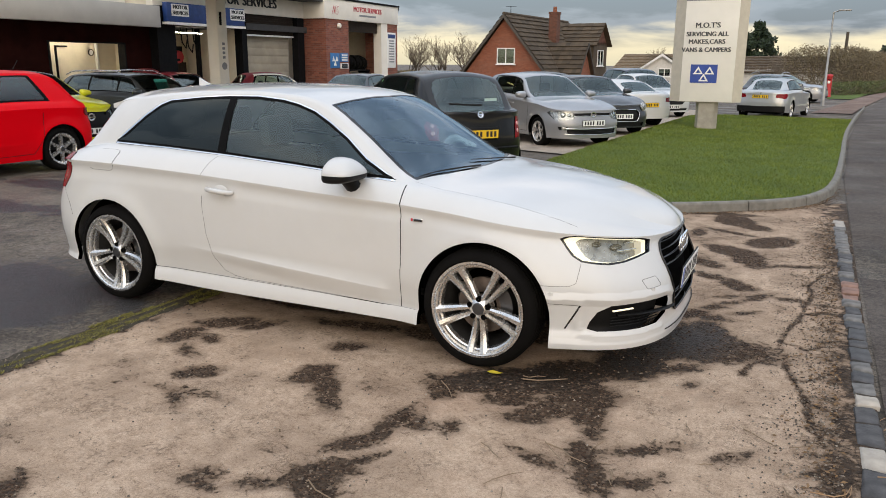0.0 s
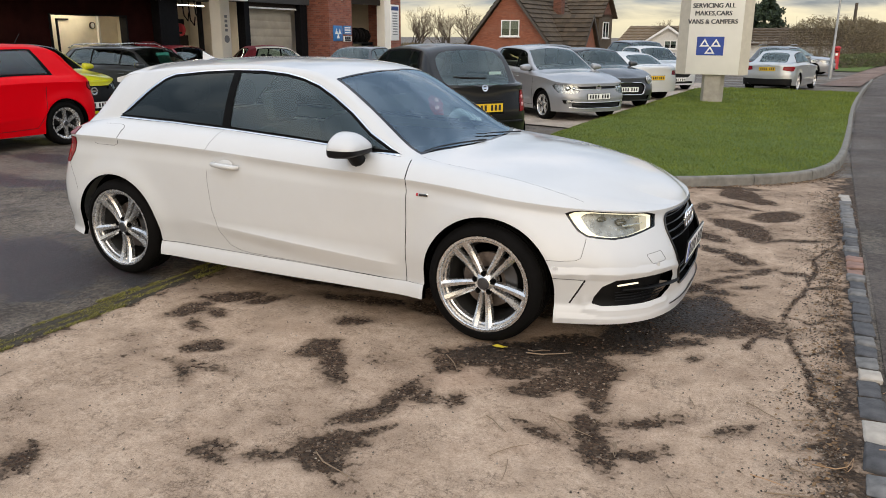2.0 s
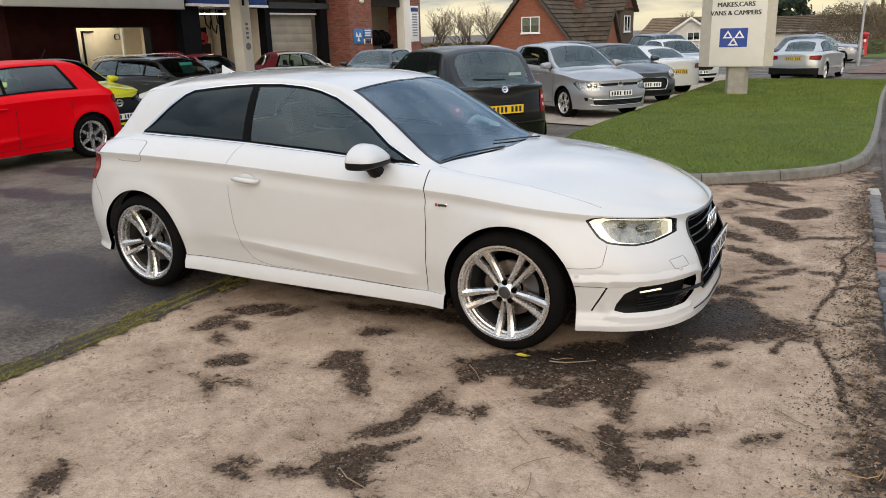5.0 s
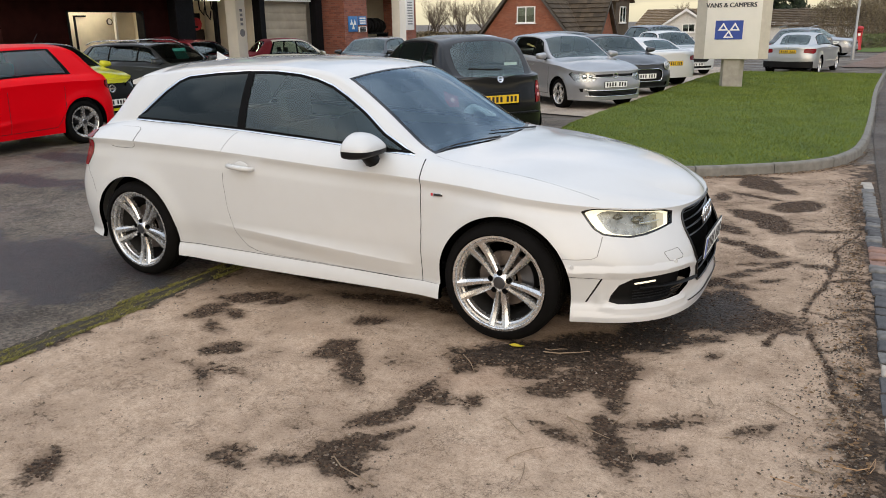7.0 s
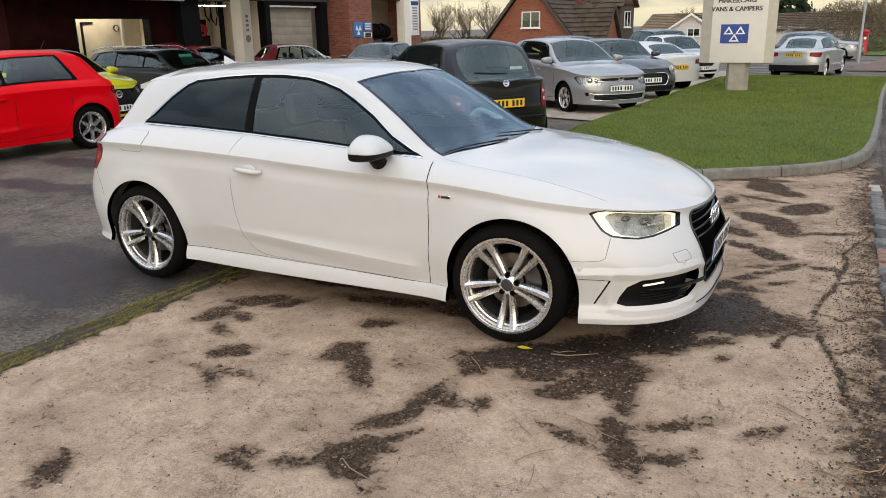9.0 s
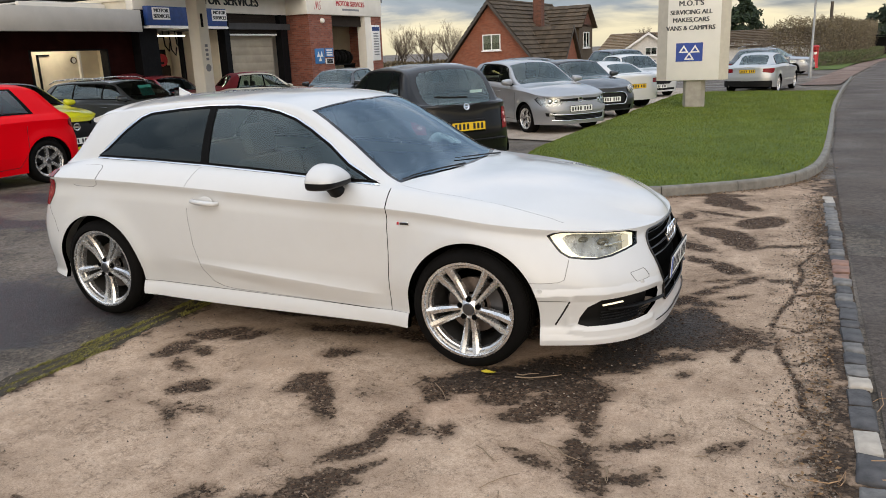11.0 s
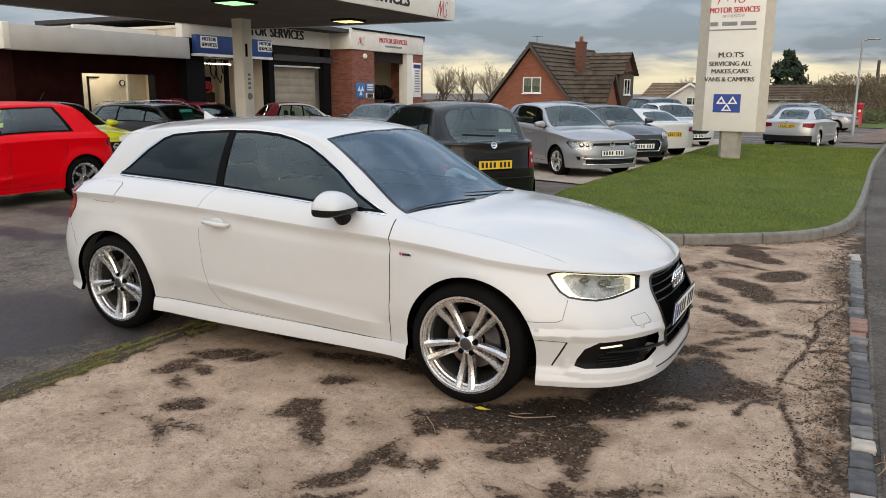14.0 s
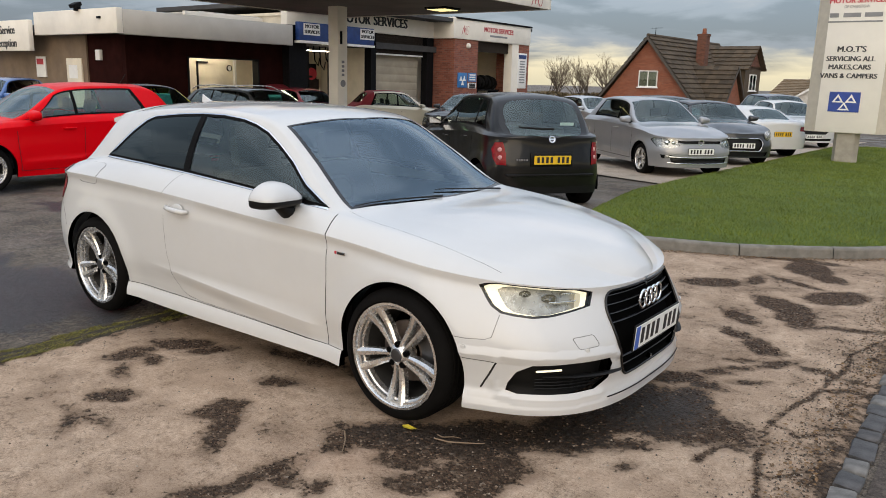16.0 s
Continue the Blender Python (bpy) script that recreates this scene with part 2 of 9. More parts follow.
    r = s.rng(s.math("MULTIPLY", k, s.rng(mid, 0.3, 0.7, 0.6, 1.0)), 0, 1, 0.95, 0.58)
    r = s.math("SUBTRACT", r, s.math("MULTIPLY", shine, 0.16))
    return s.set(color=c, rough=r, spec=s.rng(shine, 0, 1, 0.14, 0.30))


def grass_ground():
    s = Nodes("grass_soil")
    c = s.ramp(s.math("ADD", s.math("MULTIPLY", s.noise(60, 4, 0.7), 0.5), s.math("MULTIPLY", s.noise(1.3, 5), 0.5)), [(0.3, (0.036, 0.064, 0.009)), (0.5, (0.082, 0.130, 0.017)), (0.7, (0.155, 0.200, 0.032))])
    c = s.mix(s.rng(s.noise(3.5, 6, 0.7), 0.6, 0.75, 0, 0.5), c, (0.13, 0.11, 0.045))
    s.bump(s.noise(160, 3), 0.8, 0.02)
    return s.set(color=c, rough=0.95)


def leaf_mat(name, a, b, dry=None):
    """Leaves or blades that differ one from another; dry: the colour of thin, withered patches."""
    s = Nodes(name)
    g = s.n("NewGeometry")
    c = s.ramp(g.outputs["Random Per Island"], [(0.1, a), (0.9, b)])
    if dry:
        c = s.mix(s.rng(s.noise(0.9, 6, 0.65), 0.42, 0.70, 0, 0.55), c, tuple(0.55 * x for x in a))
        c = s.mix(s.rng(s.noise(2.8, 6, 0.7), 0.56, 0.72, 0, 0.6), c, dry)
    return s.set(color=c, rough=0.75)


def roof_tile(name, a, b):
    s = Nodes(name)
    oi = s.n("ObjectInfo")
    g = s.n("NewGeometry")
    f = s.math("ADD", s.math("MULTIPLY", s.math("ADD", oi.outputs["Random"], g.outputs["Random Per Island"]), 0.25), s.math("MULTIPLY", s.noise(2.2, 6), 0.5))
    c = s.ramp(f, [(0.25, a), (0.8, b)])
    s.bump(s.noise(40, 4), 0.3, 0.01)
    return s.set(color=c, rough=0.9)


def emitter(name, color, strength):
    s = Nodes(name)
    return s.set(color=color, emit=color, glow=strength, rough=0.4)


WHITE_PAINT = paint("white_paint", (0.60, 0.60, 0.592))
BLACK_PLASTIC = plain("black_plastic", (0.006, 0.006, 0.0062), 0.5, bump=0.08, bump_scale=300, spec=0.22)
TRIM_BLACK = plain("trim_black", (0.004, 0.004, 0.004), 0.6, spec=0.07)
GLOSS_BLACK = plain("gloss_black", (0.004, 0.004, 0.0045), 0.12, scale=3)
RUBBER = plain("rubber", (0.0065, 0.006, 0.0057), 0.75, vary=0.3, bump=0.15, bump_scale=120, spec=0.06)
ARCH_LINER = plain("arch_liner", (0.0025, 0.0025, 0.0025), 0.95, spec=0.05)
SEAM_SOFT = plain("seam_soft", (0.16, 0.16, 0.155), 0.9, spec=0.1)
SEAM_PALE = plain("seam_pale", (0.30, 0.30, 0.295), 0.9, spec=0.1)
SEAM = plain("seam", (0.03, 0.03, 0.03), 0.9, spec=0.1)
CHROME = plain("chrome", (0.82, 0.83, 0.84), 0.09, 1.0, vary=0.04)
ALLOY = plain("alloy", (0.70, 0.695, 0.685), 0.25, 0.90, vary=0.06, scale=12)
ALLOY_DARK = plain("alloy_dark", (0.11, 0.11, 0.115), 0.4, 0.9, vary=0.15, scale=12)
# the barrel's shade behind the spokes, painted as a dark metal
WHEEL_SHADE = plain("wheel_shade", (0.02, 0.019, 0.018), 0.6, 0.3, vary=0.4, scale=14)
BRAKE = plain("brake_steel", (0.16, 0.13, 0.115), 0.45, 0.8, vary=0.35, scale=18)
CABIN_GLASS = glass("cabin_glass", (0.72, 0.86, 0.80), 0.06)
PRIVACY_GLASS = glass("privacy_glass", (0.055, 0.06, 0.065), 0.0)
SCREEN_GLASS = glass("screen_glass", (0.60, 0.72, 0.76), 0.08, 1.55, (0.68, 0.86, 1.0))
LAMP_GLASS = glass("lamp_glass", (0.95, 0.96, 0.95), 0.0, 1.32)
WINDOW_GLASS = glass("window_glass", (0.55, 0.6, 0.6))
LAMP_PALE = plain("lamp_reflector", (0.46, 0.46, 0.45), 0.25, 0.7, vary=0.6, scale=14)
CAR_SCREEN = glass("car_screen_glass", (0.72, 0.82, 0.82), 0.03)
LAMP_DARK = plain("lamp_projector", (0.20, 0.195, 0.18), 0.15, 0.7, vary=0.3, scale=30)
LAMP_BOWL = plain("lamp_bowl", (0.36, 0.355, 0.335), 0.30, 0.7, vary=0.45, scale=16)
RED_LENS = plain("red_lens", (0.20, 0.003, 0.007), 0.22, vary=0.35, scale=18, coat=0.12, spec=0.2)
DRL = emitter("daytime_lamp", (1.0, 0.94, 0.76), 0.40)
FABRIC = plain("seat_fabric", (0.028, 0.028, 0.03), 0.9, bump=0.2, bump_scale=250)
TRIM_GREY = plain("cabin_trim", (0.022, 0.022, 0.024), 0.8, spec=0.15)
HEADLINER = plain("headliner", (0.30, 0.29, 0.27), 0.95)
PLATE_WHITE = plain("plate_white", (0.84, 0.84, 0.80), 0.35, vary=0.04)
PLATE_YELLOW = plain("plate_yellow", (0.80, 0.50, 0.03), 0.35, vary=0.05)
PLATE_BLUE = plain("plate_blue", (0.03, 0.12, 0.5), 0.35)
INK = plain("ink_black", (0.015, 0.015, 0.016), 0.5)
INK_RED = plain("ink_red", (0.50, 0.035, 0.05), 0.5)
INK_SOFT = plain("ink_faded", (0.055, 0.055, 0.06), 0.55)
INK_GREY = plain("ink_grey", (0.25, 0.25, 0.26), 0.6)


# ---------------------------------------------------------------- mesh helpers
def part(name, bm, material, parent=None, label="", smooth=None):
    """Links a bmesh as one mesh object under a thing or a part."""
    bmesh.ops.recalc_face_normals(bm, faces=bm.faces[:])
    me = bpy.data.meshes.new(name)
    bm.to_mesh(me)
    bm.free()
    for m in (material if isinstance(material, (list, tuple)) else [material]):
        me.materials.append(m)
    if smooth is not None:
        me.polygons.foreach_set("use_smooth", [True] * len(me.polygons))
        if smooth < 180:
            me.set_sharp_from_angle(angle=radians(smooth))
    ob = new(name, me)
    if parent is not None:
        ob.parent = parent
    if label:
        tagged(ob, label)
    return ob


def raw_mesh(name, verts, faces, material, parent=None, label="", smooth=False, normals=None):
    me = bpy.data.meshes.new(name)
    me.from_pydata([tuple(map(float, v)) for v in verts], [], faces)
    me.materials.append(material)
    if smooth or normals is not None:
        me.polygons.foreach_set("use_smooth", [True] * len(me.polygons))
    if normals is not None:
        me.normals_split_custom_set_from_vertices([tuple(map(float, n)) for n in normals])
    ob = new(name, me)
    if parent is not None:
        ob.parent = parent
    if label:
        tagged(ob, label)
    return ob


def empty(name, m, label, category, group="", kind=""):
    ob = new(name)
    ob.empty_display_size = 0.2
    ob.matrix_world = m
    return tagged(ob, label, category, group, kind)


def box(bm, x0, x1, y0, y1, z0, z1, bevel=0.0, m=None):
    """A box, bevelled if asked, added to bm."""
    t = Matrix.Translation(((x0 + x1) / 2, (y0 + y1) / 2, (z0 + z1) / 2)) @ Matrix.Diagonal((abs(x1 - x0), abs(y1 - y0), abs(z1 - z0), 1))
    made = bmesh.ops.create_cube(bm, size=1, matrix=t)["verts"]
    if bevel > 0:
        edges = list({e for v in made for e in v.link_edges})
        made = bmesh.ops.bevel(bm, geom=edges, offset=bevel, segments=2, affect="EDGES", profile=0.5)["verts"]
    if m is not None:
        bmesh.ops.transform(bm, matrix=m, verts=made)
    return made


def bx(name, dims, material, parent=None, label="", bevel=0.0, m=None):
    bm = bmesh.new()
    box(bm, *dims, bevel=bevel, m=m)
    return part(name, bm, material, parent, label, 35 if bevel else None)


def lathe(bm, profile, segments=48, axis="y"):
    """Turns a profile of (radius, offset) round an axis; the profile may close on itself."""
    rings = []
    for r, o in profile:
        ring = []
        for i in range(segments):
            a = 2 * math.pi * i / segments
            c, s = r * math.cos(a), r * math.sin(a)
            ring.append(bm.verts.new({"y": (c, o, s), "z": (c, s, o), "x": (o, c, s)}[axis]))
        rings.append(ring)
    for p, q in zip(rings, rings[1:]):
        for i in range(segments):
            j = (i + 1) % segments
            bm.faces.new((p[i], p[j], q[j], q[i]))
    return rings


def tube(bm, pts, r, n=8, flat=1.0):
    """A tube along points; flat squashes it in z."""
    pts = [Vector(p) for p in pts]
    rings = []
    for i, p in enumerate(pts):
        d = (pts[min(i + 1, len(pts) - 1)] - pts[max(i - 1, 0)]).normalized()
        a = d.cross(Vector((0, 0, 1)))
        a = a.normalized() if a.length > 1e-4 else Vector((1, 0, 0))
        b = d.cross(a).normalized()
        rr = r[i] if isinstance(r, (list, tuple)) else r
        rings.append([bm.verts.new(p + (a * math.cos(t) + b * flat * math.sin(t)) * rr) for t in (2 * math.pi * k / n for k in range(n))])
    for p, q in zip(rings, rings[1:]):
        for i in range(n):
            bm.faces.new((p[i], p[(i + 1) % n], q[(i + 1) % n], q[i]))
    bm.faces.new(rings[0])
    bm.faces.new(rings[-1][::-1])
    return rings


def curve(pts, n=500):
    """A smooth curve through (x, value) points, as a table for np.interp."""
    pts = sorted(pts)
    x, y = np.array([p[0] for p in pts], float), np.array([p[1] for p in pts], float)
    h, d = np.diff(x), np.diff(y) / np.diff(x)
    m = np.concatenate(([d[0]], (d[:-1] * h[1:] + d[1:] * h[:-1]) / (h[1:] + h[:-1]), [d[-1]]))
    for i in range(len(d)):
        lim = 3 * abs(d[i])
        for k in (i, i + 1):
            m[k] = max(-lim, min(lim, m[k])) if i in (0, len(d) - 1) or d[max(i - 1, 0)] * d[i] <= 0 else m[k]
    g = np.linspace(x[0], x[-1], n)
    i = np.clip(np.searchsorted(x, g, side="right") - 1, 0, len(h) - 1)
    t = (g - x[i]) / h[i]
    v = (2 * t**3 - 3 * t**2 + 1) * y[i] + (t**3 - 2 * t**2 + t) * h[i] * m[i] + (-2 * t**3 + 3 * t**2) * y[i + 1] + (t**3 - t**2) * h[i] * m[i + 1]
    return lambda q: np.interp(q, g, v)


def smooth01(t):
    t = np.clip(t, 0, 1)
    return t * t * (3 - 2 * t)


# ---------------------------------------------------------------- the form of a car
class Shape:
    """A car's outer skin for its left half (y > 0), x forward, the front axle at x = 0, z up from the ground.
    The lower skin runs round the car below the shoulder line; the upper skin runs from the shoulder over the roof."""

    def __init__(s, half, wheelbase, front_t, front_l, rear_t, rear_l, zt, zbot, side, rb, zb, rr, zr, zc, arch, arch_z, flare=0.018, archx=(0.0, 0.0), glass_bulge=0.02, crease=None, ridges=()):
        s.crease, s.ridges = crease, []
        s.half, s.wb, s.arch, s.arch_z, s.flare, s.archx, s.bulge = half, wheelbase, arch, arch_z, flare, archx, glass_bulge
        s.ft, s.fl, s.rt, s.rl = front_t, front_l, rear_t, rear_l
        s.zt, s.zbot, s.side = curve(zt), curve(zbot), curve(side)
        s.rb, s.zb, s.rr, s.zr, s.zc = curve(rb), curve(zb), curve(rr), curve(zr), curve(zc)
        q = np.linspace(-2, 2, 801)
        s.qt, s.xt = q, s.ring(q, np.ones_like(q))[0]
        s.ridges = [([s.low_end(y, z) if end else s.low_side(y, z) for end, y, z in line], tall, wide) for line, tall, wide in ridges]

    def ring(s, q, v):
        """The plan outline: q -2 is the middle of the tail, -1 to 1 the flank, 2 the middle of the nose; v 0 below, 1 at the shoulder."""
        f = smooth01((v - 0.45) / 0.55)
        fx, fa, fn = (s.fl[i] + (s.ft[i] - s.fl[i]) * f for i in range(3))
        rx, ra, rn = (s.rl[i] + (s.rt[i] - s.rl[i]) * f for i in range(3))
        b = s.half
        x = rx + (fx - rx) * np.clip((q + 1) / 2, 0, 1)
        y = np.full_like(x, b)
        th = np.clip(q - 1, 0, 1) * math.pi / 2
        sn, cs = np.sin(th), np.cos(th)
        r = (np.abs(sn / fa) ** fn + np.abs(cs / b) ** fn) ** (-1 / fn)
        x, y = np.where(q > 1, fx + r * sn, x), np.where(q > 1, r * cs, y)
        th = np.clip(-1 - q, 0, 1) * math.pi / 2
        sn, cs = np.sin(th), np.cos(th)
        r = (np.abs(sn / ra) ** rn + np.abs(cs / b) ** rn) ** (-1 / rn)
        return np.where(q < -1, rx - r * sn, x), np.where(q < -1, r * cs, y)

    def lower(s, q, v):
        q, v = np.asarray(q, float), np.asarray(v, float)
        x, y = s.ring(q, v)
        xt = np.interp(q, s.qt, s.xt)
        z0, z1 = s.zbot(xt), s.zt(xt)
        z = z0 + (z1 - z0) * v
        k = s.side(z + (0.85 - z1) * smooth01((v - 0.5) / 0.5))      # the section of the flank, as a share of its width
        dx, dy = np.zeros_like(x), y * (k - 1)
        out = np.clip(np.abs(q) - 1, 0, 1)
        dx = np.where(q > 1, out * (k - 1) * 0.35, 0) + np.where(q < -1, -out * (k - 1) * 0.35, 0)
        for ax in (s.archx[0], -s.wb + s.archx[1]):
            rr = np.hypot(x - ax, z - s.arch_z)
            dy = dy + s.flare * np.exp(-(((rr - s.arch) / 0.085) ** 2)) * smooth01((y - 0.5 * s.half) / (0.3 * s.half))
        if s.crease:
            # a ledge along the doors: the panel steps out below a line that falls towards the front
            (ax, az), (bx_, bz), deep, tall = s.crease
            t = (x - ax) / (bx_ - ax)
            above = (z - (az + (bz - az) * t)) / (tall * np.clip(0.25 + 0.75 * t, 0.25, 1))
            step = np.where(above > 0, np.clip(1 - above / 1.5, 0, 1) ** 2, smooth01(1 + above * tall / 0.16))
            dy = dy + deep * step * smooth01(t / 0.6) * smooth01((1.0 - t) / 0.09)
        for line, tall, wide in s.ridges:
            # raised welts of the bumper
            near = np.full_like(x, 9.0)
            for (qa, va), (qb, vb) in zip(line, line[1:]):
                eq, ev = (qb - qa) * 1.3, (vb - va) * 0.5
                k_ = np.clip(((q - qa) * 1.3 * eq + (v - va) * 0.5 * ev) / (eq * eq + ev * ev + 1e-12), 0, 1)
                near = np.minimum(near, np.hypot((q - qa) * 1.3 - k_ * eq, (v - va) * 0.5 - k_ * ev))
            rise = tall * np.clip(1 - near / wide, 0, 1)
            turn_ = np.clip(q - 1, 0, 1) * math.pi / 2
            dx, dy = dx + rise * np.sin(turn_), dy + rise * np.cos(turn_)
        return np.stack([x + dx, y + dy, z], -1)

    def upper(s, q, w):
        q, w = np.asarray(q, float), np.asarray(w, float)
        p = s.lower(q, np.ones_like(q))
        x, yt, zt = p[..., 0], p[..., 1], p[..., 2]
        e = smooth01(yt / (0.30 * s.half))
        yb, yr = yt * s.rb(x), yt * s.rr(x)
        zb, zr, zc = (zt + (c(x) - zt) * e for c in (s.zb, s.zr, s.zc))
        t0, t1, t2 = np.clip(w, 0, 1), np.clip(w - 1, 0, 1), np.clip(w - 2, 0, 1)
        y = yt + (yb - yt) * t0 + (yr - yb) * t1 - yr * t2
        bulge = 4 * t1 * (1 - t1) * s.bulge * smooth01((zr - zb) / 0.2)
        z = zt + (zb - zt) * (0.35 * t0 + 0.65 * (1 - (1 - t0) ** 2)) + (zr - zb) * t1
        y = y + bulge * 0.85
        z = z + bulge * 0.4 + (zc - zr) * (1 - (1 - t2) ** 2.3)
        return np.stack([x, y, z], -1)

    def q_of_x(s, x):
        return float(np.interp(x, s.xt, s.qt))

    def low_side(s, x, z):
        """The (q, v) of a point of the side view, below the shoulder."""
        v = 0.5
        for _ in range(6):
            f = float(smooth01((v - 0.45) / 0.55))
            fx, fa, fn = (s.fl[i] + (s.ft[i] - s.fl[i]) * f for i in range(3))
            rx, ra, rn = (s.rl[i] + (s.rt[i] - s.rl[i]) * f for i in range(3))
            if x > fx:
                k = min(0.9999, (x - fx) / fa)
                q = 1 + math.atan2(k * fa, s.half * (1 - k**fn) ** (1 / fn)) / (math.pi / 2)
            elif x < rx:
                k = min(0.9999, (rx - x) / ra)
                q = -1 - math.atan2(k * ra, s.half * (1 - k**rn) ** (1 / rn)) / (math.pi / 2)
            else:
                q = -1 + 2 * (x - rx) / (fx - rx)
            xt = np.interp(q, s.qt, s.xt)
            z0, z1 = float(s.zbot(xt)), float(s.zt(xt))
            v = (z - z0) / (z1 - z0)
        return q, v

    def low_end(s, y, z, front=True):
        """The (q, v) of a point of the front (or rear) view, below the shoulder."""
        v, q = 0.5, 1.5
        for _ in range(6):
            f = float(smooth01((v - 0.45) / 0.55))
            t, l = (s.ft, s.fl) if front else (s.rt, s.rl)
            x0, a, n = (l[i] + (t[i] - l[i]) * f for i in range(3))
            k = min(0.9999, abs(y) / s.half)
            q = 1 + math.atan2(a * (1 - k**n) ** (1 / n), k * s.half) / (math.pi / 2)
            q = q if front else -q
            xt = np.interp(q, s.qt, s.xt)
            z0, z1 = float(s.zbot(xt)), float(s.zt(xt))
            v = (z - z0) / (z1 - z0)
        return q, v

    def up_side(s, x, z):
        """The (q, w) of a point of the side view, above the shoulder."""
        q = s.q_of_x(x)
        w = np.linspace(0, 2.4, 121)
        zz = np.maximum.accumulate(s.upper(np.full_like(w, q), w)[:, 2] + w * 1e-6)
        return q, float(np.interp(z, zz, w))

    def up_top(s, x, y):
        """The (q, w) of a point seen from above."""
        q = s.q_of_x(x)
        w = np.linspace(0, 3, 151)
        yy = -np.maximum.accumulate(-s.upper(np.full_like(w, q), w)[:, 1] + w * 1e-6)
        return q, float(np.interp(-y, -yy, w))


def inside(poly, p):
    hit, j = False, len(poly) - 1
    for i, a in enumerate(poly):
        b = poly[j]
        if (a[1] > p[1]) != (b[1] > p[1]) and p[0] < (b[0] - a[0]) * (p[1] - a[1]) / (b[1] - a[1]) + a[0]:
            hit = not hit
        j = i
    return hit


def dense(poly, step, close=True):
    """The outline with extra points, so that its mapped edges stay true."""
    out = []
    n = len(poly)
    for i in range(n if close else n - 1):
        a, b = poly[i], poly[(i + 1) % n]
        k = max(1, int(math.hypot(b[0] - a[0], b[1] - a[1]) / step))
        out += [(a[0] + (b[0] - a[0]) * j / k, a[1] + (b[1] - a[1]) * j / k) for j in range(k)]
    if not close:
        out.append(poly[-1])
    return out


def rounded(poly, r, n=4):
    """The outline with its corners rounded by r."""
    out = []
    for i, p in enumerate(poly):
        a, b, c = Vector(poly[i - 1]), Vector(p), Vector(poly[(i + 1) % len(poly)])
        k = min(r, (a - b).length * 0.45, (c - b).length * 0.45)
        p0, p1 = b + (a - b).normalized() * k, b + (c - b).normalized() * k
        out += [tuple((1 - t) ** 2 * p0 + 2 * t * (1 - t) * b + t * t * p1) for t in (j / n for j in range(n + 1))]
    return out


class Skin:
    """A skin cut into named panels in its own flat coordinates, then laid on the form."""

    def __init__(s, fn, us, vs):
        s.fn, s.bm, s.regions = fn, bmesh.new(), []
        grid = [[s.bm.verts.new((u, v, 0)) for v in vs] for u in us]
        for a, b in zip(grid, grid[1:]):
            for i in range(len(vs) - 1):
                s.bm.faces.new((a[i], b[i], b[i + 1], a[i + 1]))

    def cut(s, name, poly):
        """Cuts along the outline; faces inside take the name unless named before."""
        eps = 1e-4
        n = len(poly)
        xs, ys = [p[0] for p in poly], [p[1] for p in poly]
        near = [f for f in s.bm.faces if not (max(v.co.x for v in f.verts) < min(xs) or min(v.co.x for v in f.verts) > max(xs) or max(v.co.y for v in f.verts) < min(ys) or min(v.co.y for v in f.verts) > max(ys))]
        near = set(near)
        for i in range(n):
            a, b = poly[i], poly[(i + 1) % n]
            d = Vector((b[0] - a[0], b[1] - a[1], 0))
            if d.length < 1e-7:
                continue
            x0, x1 = min(a[0], b[0]) - eps, max(a[0], b[0]) + eps
            y0, y1 = min(a[1], b[1]) - eps, max(a[1], b[1]) + eps
            hit = []
            for f in near:
                if f.is_valid:
                    cx, cy = [v.co.x for v in f.verts], [v.co.y for v in f.verts]
                    if max(cx) >= x0 and min(cx) <= x1 and max(cy) >= y0 and min(cy) <= y1:
                        hit.append(f)
            if not hit:
                continue
            geom = list({e for f in hit for e in f.edges}) + list({v for f in hit for v in f.verts}) + hit
            res = bmesh.ops.bisect_plane(s.bm, geom=geom, dist=1e-6, plane_co=(a[0], a[1], 0), plane_no=(-d.y, d.x, 0))
            near.update(g for g in res["geom"] if isinstance(g, bmesh.types.BMFace))
        s.regions.append((name, poly, (min(xs), max(xs), min(ys), max(ys))))

    def sort(s, rest):
        """Names every face; rest(u, v) names those in no region."""
        out = {}
        for f in s.bm.faces:
            c = f.calc_center_median()
            name = None
            for n, poly, b in s.regions:
                if b[0] <= c.x <= b[1] and b[2] <= c.y <= b[3] and inside(poly, c):
                    name = n
                    break
            out.setdefault(name or rest(c.x, c.y), []).append(f)
        return out


